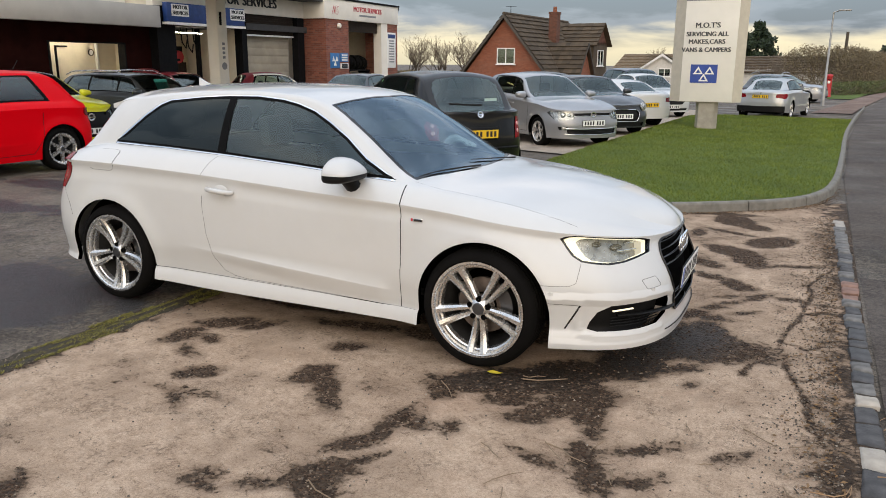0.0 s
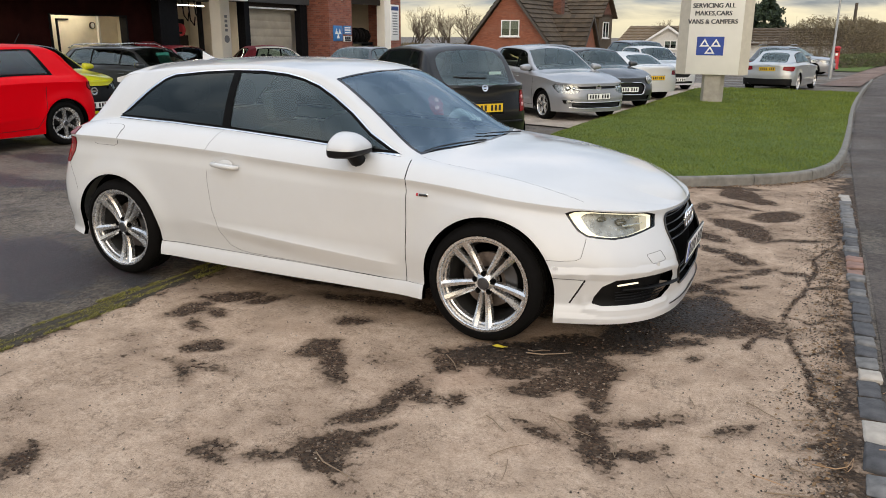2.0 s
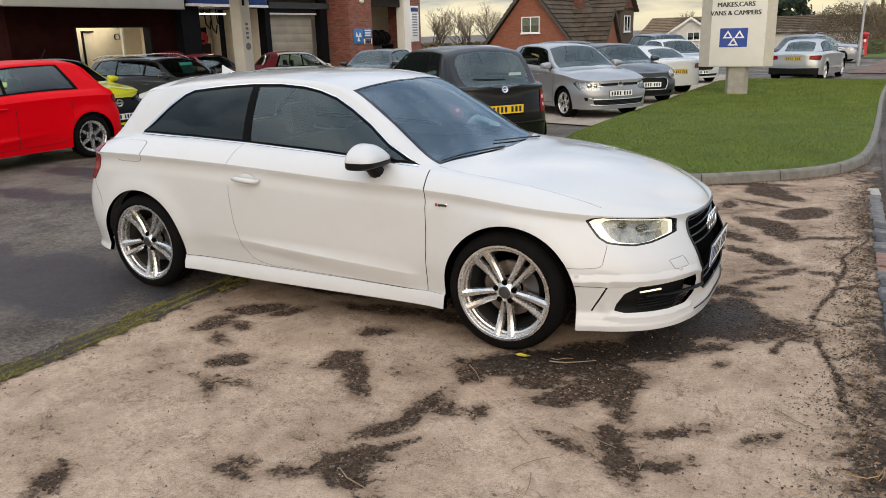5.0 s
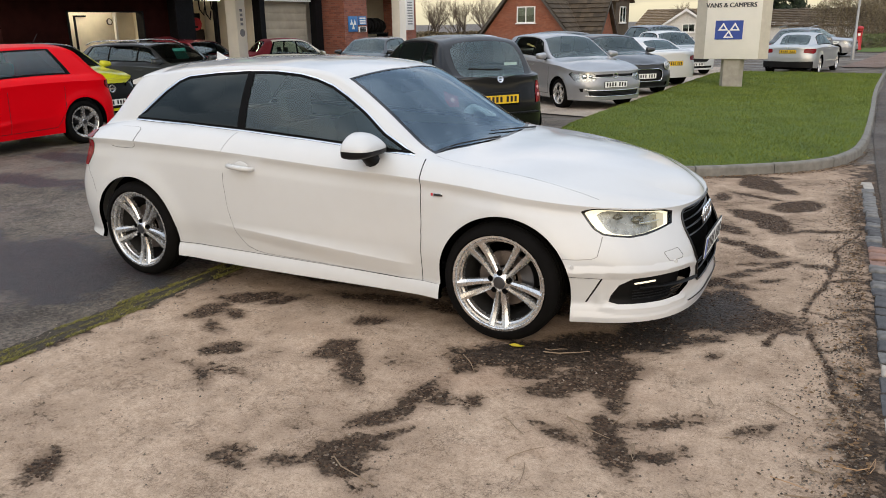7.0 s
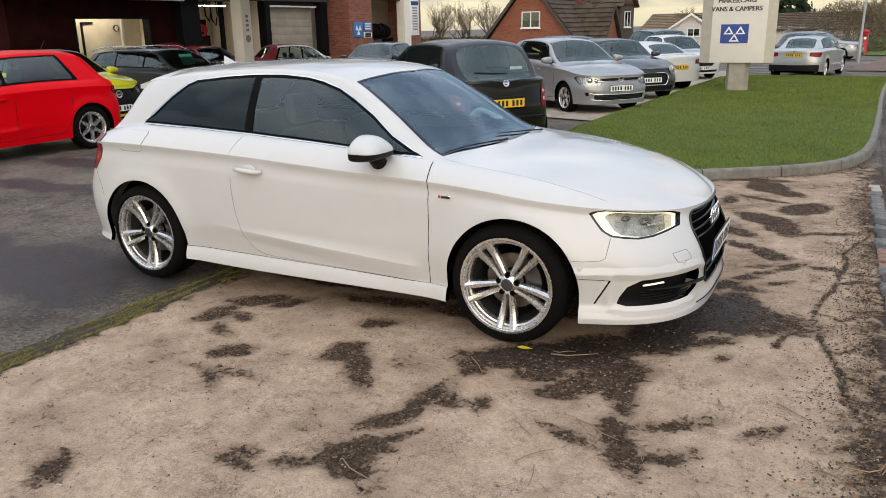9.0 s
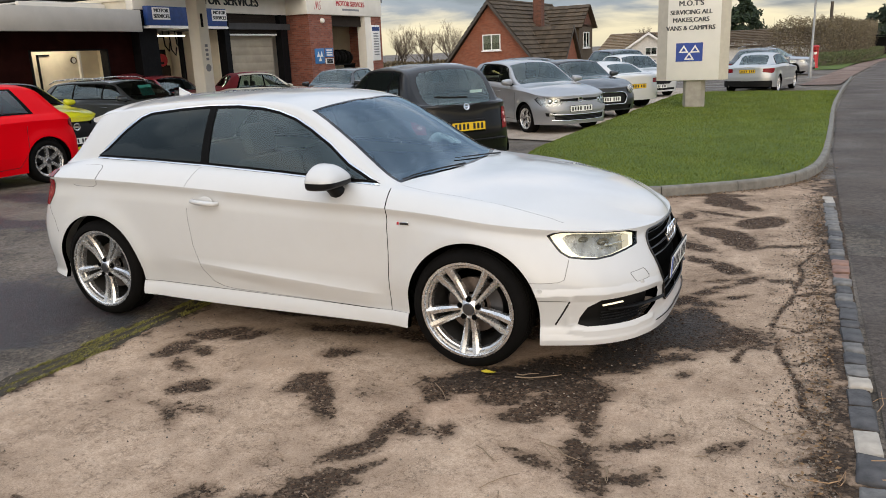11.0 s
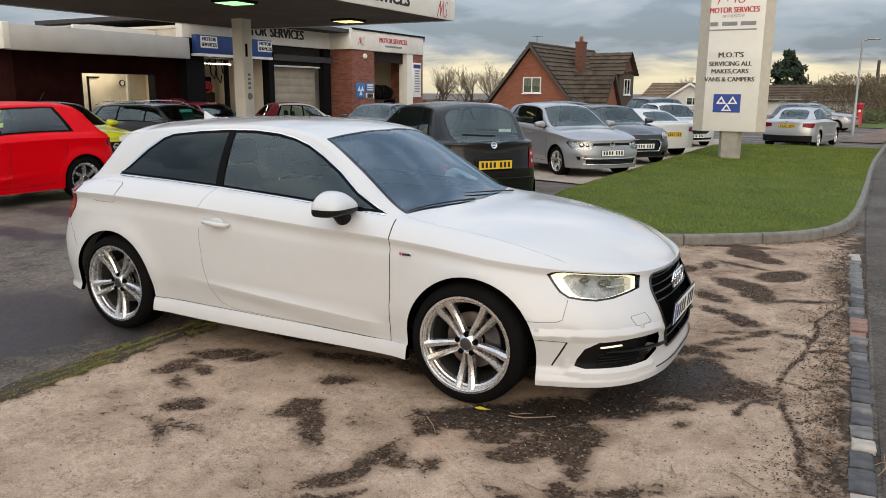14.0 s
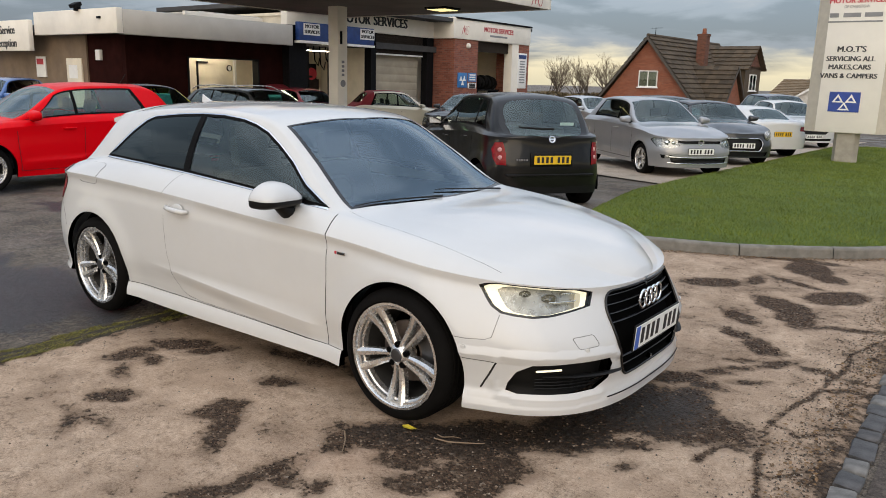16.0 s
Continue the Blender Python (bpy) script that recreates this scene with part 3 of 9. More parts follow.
class Panel:
    """Faces of skins gathered into one mesh, with smooth normals, on one or both flanks."""

    def __init__(s):
        s.v, s.n, s.f = [], [], []

    def add(s, skin, faces, offset=0.0, rim=0.0, sides=(1,), grow=0.0):
        if not faces:
            return s
        idx = {}
        for f in faces:
            for v in f.verts:
                idx.setdefault(v, len(idx))
        uv = np.array([(v.co.x, v.co.y) for v in idx])
        h = 1e-3
        p = skin.fn(uv[:, 0], uv[:, 1])
        du = skin.fn(uv[:, 0] + h, uv[:, 1]) - skin.fn(uv[:, 0] - h, uv[:, 1])
        dv = skin.fn(uv[:, 0], uv[:, 1] + h) - skin.fn(uv[:, 0], uv[:, 1] - h)
        nn = np.cross(dv, du)
        ln = np.linalg.norm(nn, axis=1, keepdims=True)
        nn = np.where(ln > 1e-12, nn / np.maximum(ln, 1e-12), (0, 0, 1))
        out = np.array([(-1.0, 0.0, 0.0)]) * 0 + p - np.array([[-1.3, 0, 0.6]])
        flip = np.sum(nn * out, 1) < 0
        if flip.mean() > 0.5:
            nn = -nn
        p = p + nn * offset
        loops = [[idx[v] for v in f.verts] for f in faces]
        inner = set(faces)
        edges = [e for f in faces for e in f.edges if sum(g in inner for g in e.link_faces) == 1] if rim else []
        for side in sides:
            m = np.array([1, side, 1])
            base = len(s.v)
            s.v += list(p * m)
            s.n += list(nn * m)
            tot = 0.0
            for l in loops:
                q = p[l] * m
                tot += float(np.cross(q, np.roll(q, -1, 0)).sum(0) @ (nn[l[0]] * m)) if len(l) else 0
            for l in loops:
                s.f.append([base + i for i in (l if tot >= 0 else l[::-1])])
            for e in edges:
                i, j = (idx[v] for v in e.verts)
                if abs(p[i][1]) < 2e-3 and abs(p[j][1]) < 2e-3:
                    continue
                k = len(s.v)
                for a in (i, j):
                    s.v += [p[a] * m, (p[a] - nn[a] * rim) * m]
                t = np.cross((p[j] - p[i]) * m, nn[i] * m)
                t = t / max(np.linalg.norm(t), 1e-9)
                s.n += [t] * 4
                s.f.append([k, k + 2, k + 3, k + 1])
        return s

    def make(s, name, material, parent, label=""):
        if not s.f:
            return None
        return raw_mesh(name, s.v, s.f, material, parent, label, normals=s.n)


def ribbon(pts, w):
    """Quads of width w along a polyline of the side or front view."""
    out = []
    for a, b in zip(pts, pts[1:]):
        d = Vector((b[0] - a[0], b[1] - a[1]))
        if d.length < 1e-6:
            continue
        d.normalize()
        n = Vector((-d.y, d.x)) * w / 2
        e = d * w * 0.3
        out.append([(a[0] - e.x + n.x, a[1] - e.y + n.y), (b[0] + e.x + n.x, b[1] + e.y + n.y), (b[0] + e.x - n.x, b[1] + e.y - n.y), (a[0] - e.x - n.x, a[1] - e.y - n.y)])
    return out


# ---------------------------------------------------------------- ground
def gz(y, x=0.0):
    """The lie of the land: level by the white car, then falling gently away, and towards the workshop."""
    return -0.0125 * max(0.0, min(y, 34.0) - 3.0) - 0.010 * min(max(-x - 4.0, 0.0), 11.0)


def gzs(y, x=0.0):
    return -0.0125 * np.clip(np.minimum(y, 34.0) - 3.0, 0, None) - 0.010 * np.clip(-x - 4.0, 0, 11.0)


def fbm(x, y, scale, octaves=5, seed=0.0):
    out = np.zeros(len(x))
    for i in range(len(x)):
        out[i] = noise.fractal(Vector((x[i] * scale + seed, y[i] * scale - seed, seed * 0.7)), 0.9, 2.1, octaves)
    return out


def sheet(name, xs, ys, material, lift=0.0, label="", category="", height=None, kind="structure"):
    """A sheet of ground over a grid, following the lie of the land."""
    gx, gy = np.meshgrid(xs, ys, indexing="ij")
    z = gzs(gy, gx) + lift + (height(gx, gy) if height else 0)
    verts = np.stack([gx.ravel(), gy.ravel(), np.broadcast_to(z, gx.shape).ravel()], -1)
    n, m = len(xs), len(ys)
    faces = [(i * m + j, (i + 1) * m + j, (i + 1) * m + j + 1, i * m + j + 1) for i in range(n - 1) for j in range(m - 1)]
    ob = raw_mesh(name, verts, faces, material, smooth=True)
    return tagged(ob, label, category, kind=kind)


def strip_sheet(name, left, right, material, lift, label, category, rows=1):
    """A sheet between two lines of points (left and right, the same number)."""
    verts, faces = [], []
    k = rows + 1
    for a, b in zip(left, right):
        for j in range(k):
            t = j / rows
            x, y = a[0] + (b[0] - a[0]) * t, a[1] + (b[1] - a[1]) * t
            verts.append((x, y, gz(y, x) + lift))
    for i in range(len(left) - 1):
        for j in range(rows):
            faces.append((i * k + j, i * k + j + 1, (i + 1) * k + j + 1, (i + 1) * k + j))
    return tagged(raw_mesh(name, verts, faces, material, smooth=True), label, category, kind="structure")


TARMAC = asphalt("lot_tarmac", (0.050, 0.041, 0.033), (0.24, 0.197, 0.155), wet=0.2, grain=110, damp=0.75)
ROAD = asphalt("road_tarmac", (0.050, 0.040, 0.034), (0.150, 0.122, 0.102), grain=110, damp=0.3)
CONCRETE = asphalt("apron_concrete", (0.30, 0.238, 0.185), (0.55, 0.455, 0.365), grain=90)
KERB = plain("kerb_concrete", (0.19, 0.178, 0.155), 0.9, vary=0.25, scale=9, bump=0.4, bump_scale=90)
SOIL = grass_ground()

sheet("ground", [-400, -120, -60, -40, -25, -15, -12, -8, -4, 2, 10, 30, 80, 200, 500], [-200, -60, -20, -8, 0, 3, 6, 10, 16, 24, 34, 60, 120, 300, 900], TARMAC, -0.012,
      "dark damp tarmac of the garage forecourt", "ground")

# the worn pale forecourt beside the white car
# worn patches: x, y, half length, half width, turn
# the flank's last two put shade beneath the car into the worn colour
WORN_FLANK_SHADE = [(-0.71, -1.24, 0.13, 0.11, 85), (-0.58, -1.33, 0.18, 0.07, 130), (-0.47, -1.45, 0.10, 0.04, 125), (-0.77, -0.83, 0.10, 0.05, 30), (-1.25, -1.48, 0.11, 0.07, 30), (-1.73, -1.11, 0.14, 0.08, 73), (-1.56, -1.09, 0.07, 0.05, 163), (-1.64, -0.82, 0.16, 0.08, 35), (-1.43, -0.78, 0.12, 0.06, 53), (-1.54, -1.28, 0.08, 0.03, 157), (-1.11, -1.69, 0.12, 0.02, 2), (-1.14, -1.77, 0.08, 0.02, 144), (-0.9, -0.50, 0.30, 0.07, 10), (-0.3, -0.45, 0.35, 0.10, 0), (-0.3, 0.1, 1.7, 0.42, 0), (-1.5, 0.1, 0.9, 0.5, 0)]
WORN_NEAR = [(-0.11, -2.00, 0.14, 0.07, 37), (-0.12, -2.10, 0.11, 0.07, 16), (-0.03, -2.15, 0.08, 0.05, 17), (-0.14, -1.76, 0.10, 0.06, 70), (-0.02, -1.85, 0.07, 0.03, 51), (-0.08, -1.49, 0.14, 0.06, 73), (-0.09, -1.64, 0.09, 0.04, 95), (0.01, -1.50, 0.06, 0.04, 20), (-0.30, -2.20, 0.06, 0.03, 32), (-1.10, -2.65, 0.09, 0.06, 134), (-1.14, -2.57, 0.05, 0.03, 163), (-0.50, -2.28, 0.07, 0.03, 179), (-0.51, -2.22, 0.05, 0.03, 160)]
WORN_WHEEL = [(0.14, -0.90, 0.32, 0.15, 30), (0.42, -0.69, 0.29, 0.19, 57), (-0.05, -1.11, 0.11, 0.07, 124), (0.50, -1.09, 0.20, 0.09, 50), (0.60, -0.92, 0.20, 0.13, 60), (0.30, -1.02, 0.14, 0.08, 40), (0.68, -1.07, 0.16, 0.07, 114), (0.77, -1.43, 0.11, 0.07, 127), (0.85, -1.58, 0.13, 0.06, 114), (0.60, -1.54, 0.10, 0.03, 169), (0.95, -1.28, 0.13, 0.03, 36), (1.31, -1.17, 0.07, 0.03, 45), (1.00, -1.53, 0.08, 0.04, 40), (0.15, -1.45, 0.05, 0.04, 115), (0.72, -1.22, 0.06, 0.03, 141)]
WORN_NOSE = [(0.80, 0.04, 0.44, 0.22, 67), (0.98, 0.30, 0.25, 0.14, 88), (0.70, -0.36, 0.26, 0.16, 71), (1.03, -0.50, 0.04, 0.025, 66), (0.96, -0.30, 0.12, 0.04, 40), (0.83, 0.62, 0.18, 0.07, 44), (0.97, 0.63, 0.13, 0.06, 175), (0.98, 0.85, 0.08, 0.04, 55), (1.05, 1.00, 0.08, 0.03, 49), (1.17, 0.82, 0.08, 0.03, 37)]
WORN_KERB = [(0.80, 4.03, 0.31, 0.20, 107), (0.98, 3.78, 0.22, 0.12, 131), (1.20, 3.09, 0.30, 0.17, 64), (0.95, 2.54, 0.33, 0.16, 142), (1.08, 2.29, 0.23, 0.13, 111), (0.78, 2.05, 0.18, 0.10, 135), (1.05, 1.48, 0.16, 0.09, 129), (0.88, 1.64, 0.13, 0.08, 147), (1.05, 1.18, 0.07, 0.03, 37), (1.21, 1.22, 0.14, 0.04, 59), (1.45, 1.26, 0.10, 0.04, 172), (0.55, 3.24, 0.18, 0.07, 91), (0.81, 3.39, 0.24, 0.05, 153), (1.40, 2.24, 0.19, 0.03, 27), (0.5, 4.35, 0.5, 0.10, 10), (0.3, 2.9, 0.25, 0.15, 40)]
# wet patches; those at the nose also carry shade in their colour
SOAKED_SHADED = [(0.86, 0.10, 0.42, 0.24, 67), (0.70, -0.36, 0.30, 0.18, 71), (0.30, -0.70, 0.5, 0.16, 20)]
CRACKS = [[(1.70, 2.5), (1.58, 1.9), (1.50, 0.95), (1.40, 0.35), (1.44, 0.1), (1.48, -0.25), (1.56, -0.45), (1.58, -0.75), (1.67, -0.95), (1.7, -1.4)], [(1.40, 0.35), (1.55, 0.30), (1.72, 0.42)], [(1.48, -0.25), (1.62, -0.1), (1.70, 0.1)], [(1.44, 0.1), (1.32, -0.02), (1.25, -0.25)], [(1.50, 0.95), (1.64, 1.1), (1.76, 1.0)], [(1.56, -0.45), (1.68, -0.55), (1.75, -0.7)]]


def spots(x, y, patches, soft):
    """How deep each point lies in the patches: 0.5 on their outline, rising inwards over soft metres."""
    out = np.zeros(len(x))
    for px, py, a, b, turn in patches:
        c, t = math.cos(radians(turn)), math.sin(radians(turn))
        dx, dy = x - px, y - py
        d = np.hypot((dx * c + dy * t) / a, (dy * c - dx * t) / b)
        out = np.maximum(out, np.clip(0.5 + (1 - d) * b / soft, 0, 1))
    return out


def build_forecourt():
    xs, ys = np.arange(-2.3, 1.86, 0.018), np.concatenate((np.arange(-8.0, -3.2, 0.12), np.arange(-3.2, 5.9, 0.02)))
    gx, gy = np.meshgrid(xs, ys, indexing="ij")
    x, y = gx.ravel(), gy.ravel()
    n1, n2 = fbm(x, y, 2.6, 5, 1.3), fbm(x, y, 9.0, 4, 7.7)
    wx, wy = x + 0.035 * n1 + 0.012 * n2, y + 0.035 * n2
    worn = spots(wx, wy, WORN_FLANK_SHADE + WORN_NEAR + WORN_WHEEL + WORN_NOSE + WORN_KERB, 0.11)
    for (ax, ay), (bx_, by_) in (ab for line in CRACKS for ab in zip(line, line[1:])):
        t = np.clip(((wx - ax) * (bx_ - ax) + (wy - ay) * (by_ - ay)) / ((bx_ - ax) ** 2 + (by_ - ay) ** 2), 0, 1)
        d = np.hypot(wx - ax - t * (bx_ - ax), wy - ay - t * (by_ - ay))
        worn = np.maximum(worn, np.clip(0.78 - d / 0.040 + 0.2 * n2, 0, 0.85))
    # crumbled margin along the setts and beside the mossy joint
    worn = np.maximum(worn, np.clip(0.80 - (1.80 - x) / 0.34 + 0.42 * n2 + 0.2 * n1, 0, 0.85) * (x > 1.2))
    worn = np.maximum(worn, np.clip(0.72 - (x + 2.14) / 0.16 + 0.5 * n2, 0, 0.9) * (x < -1.8))
    worn = np.maximum(worn, np.clip(0.06 + 0.30 * n1 + 0.18 * n2 + 0.14 * np.clip((y - 0.2) / 2, 0, 1) * (x > 0.2), 0, 0.36))
    z = 0.003 * n1 - 0.004 * worn + gzs(y) - 0.001
    verts = np.stack([x, y, z], -1)
    m = len(ys)
    keep = lambda i, j: ys[j] < 4.62 + 0.62 * max(0.0, xs[i] - 0.05) ** 1.15 and not (ys[j] > 1.0 and xs[i] < -2.05)
    faces = [(i * m + j, (i + 1) * m + j, (i + 1) * m + j + 1, i * m + j + 1) for i in range(len(xs) - 1) for j in range(m - 1) if keep(i, j)]
    ob = raw_mesh("pavement", verts, faces, forecourt_mat(), smooth=True)
    for key, values in (("worn", worn), ("wet", spots(wx, wy, SOAKED_SHADED, 0.3))):
        ob.data.attributes.new(key, "FLOAT", "POINT").data.foreach_set("value", values)
    tagged(ob, "pale worn forecourt surfacing with dark damp patches and painted shade under the car", "forecourt", kind="structure")
    # bare stones standing proud where the dust has worn away
    gen = np.random.default_rng(5)
    pick = np.repeat(np.flatnonzero((worn > 0.60) & (y > -3.1) & (y < 4.4) & (x > -2.0) & (x < 1.68)), 3)
    pick = pick[gen.random(len(pick)) < 0.62 - 0.5 * np.clip(spots(wx, wy, SOAKED_SHADED, 0.3)[pick] * 2, 0, 1)]
    count = len(pick)
    cx, cy = x[pick] + gen.uniform(-0.010, 0.010, count), y[pick] + gen.uniform(-0.010, 0.010, count)
    rad, turn, tall = gen.uniform(0.0028, 0.0075, count), gen.uniform(0, 6.28, count), gen.uniform(0.25, 0.65, count)
    rings = []
    for ring, (wide, high) in enumerate(((1.0, -0.35), (0.82, 0.55), (0.45, 1.0))):
        for k in range(6):
            a = turn + k * math.pi / 3
            q = rad * wide * gen.uniform(0.8, 1.2, count)
            rings.append(np.stack([cx + q * np.cos(a) * 1.15, cy + q * np.sin(a) * 0.9, z[pick] + rad * tall * high * gen.uniform(0.8, 1.2, count)], -1))
    stones = np.stack(rings, 1).reshape(-1, 3)
    pattern = [(r0 + k, r0 + (k + 1) % 6, r0 + 6 + (k + 1) % 6, r0 + 6 + k) for r0 in (0, 6) for k in range(6)] + [(12, 13, 14, 15), (12, 15, 16, 17)]
    cells = (np.array(pattern)[None] + 18 * np.arange(count)[:, None, None]).reshape(-1, 4)
    st = Nodes("bare_stone")
    tint = st.n("NewGeometry").outputs["Random Per Island"]
    st.set(color=st.ramp(tint, [(0.0, (0.020, 0.012, 0.0075)), (0.5, (0.062, 0.036, 0.0225)), (0.85, (0.122, 0.077, 0.050)), (1.0, (0.25, 0.185, 0.135))]), rough=st.rng(st.noise(40, 2), 0.3, 0.7, 0.55, 0.85), spec=0.2)
    tagged(raw_mesh("bare_stones", stones, cells.tolist(), st.m), "brown bare stones in the worn patches", "stones", kind="stuff")


build_forecourt()


def build_lot():
    """The garage's own tarmac behind the white car, soaked dark in places."""
    xs, ys = np.arange(-13.0, -2.10, 0.07), np.arange(-6.0, 6.6, 0.07)
    ob = sheet("lot", xs, ys, TARMAC, -0.005, "brown-grey lot tarmac, soaked dark by the rear wheel", "tarmac")
    gx, gy = np.meshgrid(xs, ys, indexing="ij")
    x, y = gx.ravel(), gy.ravel()
    n1, n2 = fbm(x, y, 0.9, 4, 4.1), fbm(x, y, 3.5, 4, 9.2)
    # the last three ellipses darken the tarmac below and beside the red car
    damp = spots(x + 0.18 * n1, y + 0.12 * n2, [(-3.45, -0.92, 0.95, 0.48, 158), (-2.8, -0.75, 0.5, 0.16, 161), (-4.9, -0.9, 0.9, 0.45, 160), (-6.5, 1.15, 1.1, 0.25, 180), (-7.6, 2.4, 0.9, 0.3, 178), (-9.0, 0.3, 1.6, 0.7, 90)], 0.4)
    ob.data.attributes.new("damp", "FLOAT", "POINT").data.foreach_set("value", damp)


build_lot()

# road along the forecourt, bending away to the right far off
KERB_LINE = [(-1.6, 3.62), (-1.1, 3.70), (-0.5, 3.88), (0.15, 4.14), (0.64, 4.50), (1.12, 4.93), (1.45, 5.42), (1.66, 6.1), (1.78, 7.1), (1.86, 8.6), (1.92, 10.2), (2.12, 16.7), (2.62, 26.3), (3.33, 37.0), (5.9, 58.4), (10.5, 80), (18, 105), (34, 140)]
ROAD_EDGE = [(1.92, -60), (1.92, -8), (1.90, -2), (1.86, 4.5), (1.88, 8.6), (1.95, 10.2), (2.15, 16.7), (2.65, 26.3), (3.36, 37.0), (5.95, 58.4), (10.6, 80), (18.1, 105), (34.1, 140)]
strip_sheet("road", ROAD_EDGE, [(x + 7.2, y - (0.0 if y < 40 else (y - 40) * 0.08)) for x, y in ROAD_EDGE], ROAD, 0.0, "worn grey tarmac road bending away", "road", 6)


def along(pts, step):
    """Points at even steps along a polyline smoothed by a spline, each with its heading."""
    t = np.concatenate(([0], np.cumsum([math.dist(a, b) for a, b in zip(pts, pts[1:])])))
    fx, fy = curve(list(zip(t, [p[0] for p in pts])), 2000), curve(list(zip(t, [p[1] for p in pts])), 2000)
    s = np.arange(0, t[-1], step)
    return [(float(fx(a)), float(fy(a)), math.atan2(float(fy(a + 0.02) - fy(a - 0.02)), float(fx(a + 0.02) - fx(a - 0.02)))) for a in s]


def build_kerb():
    kerb = empty("kerb", Matrix(), "weathered grey concrete kerb round the grass", "kerb", kind="structure")
    near = [p for p in KERB_LINE if p[1] < 40]
    stations = along(near, 0.305)
    for i in range(0, len(stations) - 3, 3):
        bm = bmesh.new()
        rings = []
        for k in range(4):
            x, y, a = stations[i + k]
            gap = 0.006 if k == 0 else (-0.006 if k == 3 else 0)
            x, y = x + math.cos(a) * gap, y + math.sin(a) * gap
            nx, ny = -math.sin(a), math.cos(a)
            g = gz(y)
            prof = [(0, -0.05), (0.010, 0.085), (0.018, 0.10), (0.03, 0.108), (0.085, 0.108), (0.092, 0.10), (0.092, -0.05)]
            rings.append([bm.verts.new((x + nx * o, y + ny * o, g + h)) for o, h in prof])
        for a, b in zip(rings, rings[1:]):
            for j in range(len(a) - 1):
                bm.faces.new((a[j], b[j], b[j + 1], a[j + 1]))
        bm.faces.new(rings[0])
        bm.faces.new(rings[-1][::-1])
        part("kerbstone", bm, KERB, kerb)


build_kerb()

# the grass island, a low bank between the kerb and the parked cars
GRASS_LEFT = [(-1.55, 3.78), (-1.9, 4.9), (-2.25, 6.2), (-2.5, 7.4), (-2.62, 9.9), (-2.66, 13.8), (-2.75, 19.4), (-2.75, 23.0), (-2.3, 24.2)]


def grass_height(x, y, d):
    return 0.095 + (0.05 - 0.135 * math.exp(-((y - 17.0) / 5.0) ** 2)) * (1 - math.exp(-d / 0.8)) + 0.02 * noise.noise(Vector((x * 0.9, y * 0.9, 0)))


def build_grass():
    right = along(KERB_LINE[:14], 0.3)
    left = along(GRASS_LEFT, 0.15)
    verts, faces, spots = [], [], []
    n, cols = 110, 22
    ylo, yhi = 3.75, 24.0
    R = [(x - math.sin(a) * 0.09, y + math.cos(a) * 0.09) for x, y, a in right]
    rx = curve([(i / (len(R) - 1), p[0]) for i, p in enumerate(R)], 800)
    ry = curve([(i / (len(R) - 1), p[1]) for i, p in enumerate(R)], 800)
    end = next(i for i, p in enumerate(R) if p[1] > yhi) / (len(R) - 1)
    lx = curve([(i / (len(left) - 1), p[0]) for i, p in enumerate(left)], 800)
    ly = curve([(i / (len(left) - 1), p[1]) for i, p in enumerate(left)], 800)
    for i in range(n):
        t = i / (n - 1)
        for j in range(cols):
            k = j / (cols - 1)
            x = float(lx(t)) * (1 - k) + float(rx(t * end)) * k
            y = float(ly(t)) * (1 - k) + float(ry(t * end)) * k
            d = min(k * 4, (1 - k) * 4)
            z = gz(y) + grass_height(x, y, d) * (1 if k > 0.02 else 0.1)
            verts.append((x, y, z))
    for i in range(n - 1):
        for j in range(cols - 1):
            faces.append((i * cols + j, i * cols + j + 1, (i + 1) * cols + j + 1, (i + 1) * cols + j))
    tagged(raw_mesh("grass_bank", verts, faces, SOIL, smooth=True), "low mown grass bank behind the kerb", "grass", kind="structure")
    # blades, thick near the kerb and thinner far off
    rng = np.random.default_rng(5)
    V, F = [], []
    P = np.array(verts)
    fa = np.array(faces)
    quad = P[fa]
    area = np.linalg.norm(np.cross(quad[:, 1] - quad[:, 0], quad[:, 3] - quad[:, 0]), axis=1)
    cy = quad[:, :, 1].mean(1)
    weight = area * np.clip(9.0 / np.maximum(cy + 1, 1), 0.10, 2.2)
    pick = rng.choice(len(fa), size=125000, p=weight / weight.sum())
    a, b = rng.random(len(pick)), rng.random(len(pick))
    q = quad[pick]
    base = (q[:, 0] * ((1 - a) * (1 - b))[:, None] + q[:, 1] * (a * (1 - b))[:, None] + q[:, 2] * (a * b)[:, None] + q[:, 3] * ((1 - a) * b)[:, None])
    ang = rng.random(len(pick)) * 6.283
    far = np.clip(base[:, 1] / 10, 1, 2.5)
    h = (0.012 + 0.024 * rng.random(len(pick)) ** 2) * np.sqrt(far)
    w = (0.0028 + 0.0024 * rng.random(len(pick))) * far
    lean = (rng.random((len(pick), 2)) - 0.5) * 0.05
    for i in range(len(pick)):
        x, y, z = base[i]
        c, s = math.cos(ang[i]) * w[i], math.sin(ang[i]) * w[i]
        k = len(V)
        V += [(x - c, y - s, z - 0.004), (x + c, y + s, z - 0.004), (x + lean[i][0], y + lean[i][1], z + h[i])]
        F.append((k, k + 1, k + 2))
    blades = leaf_mat("grass_blade", (0.075, 0.118, 0.008), (0.225, 0.270, 0.026), dry=(0.22, 0.185, 0.055))
    tagged(raw_mesh("grass", V, F, blades), "short green winter grass blades", "grass", kind="stuff")


build_grass()


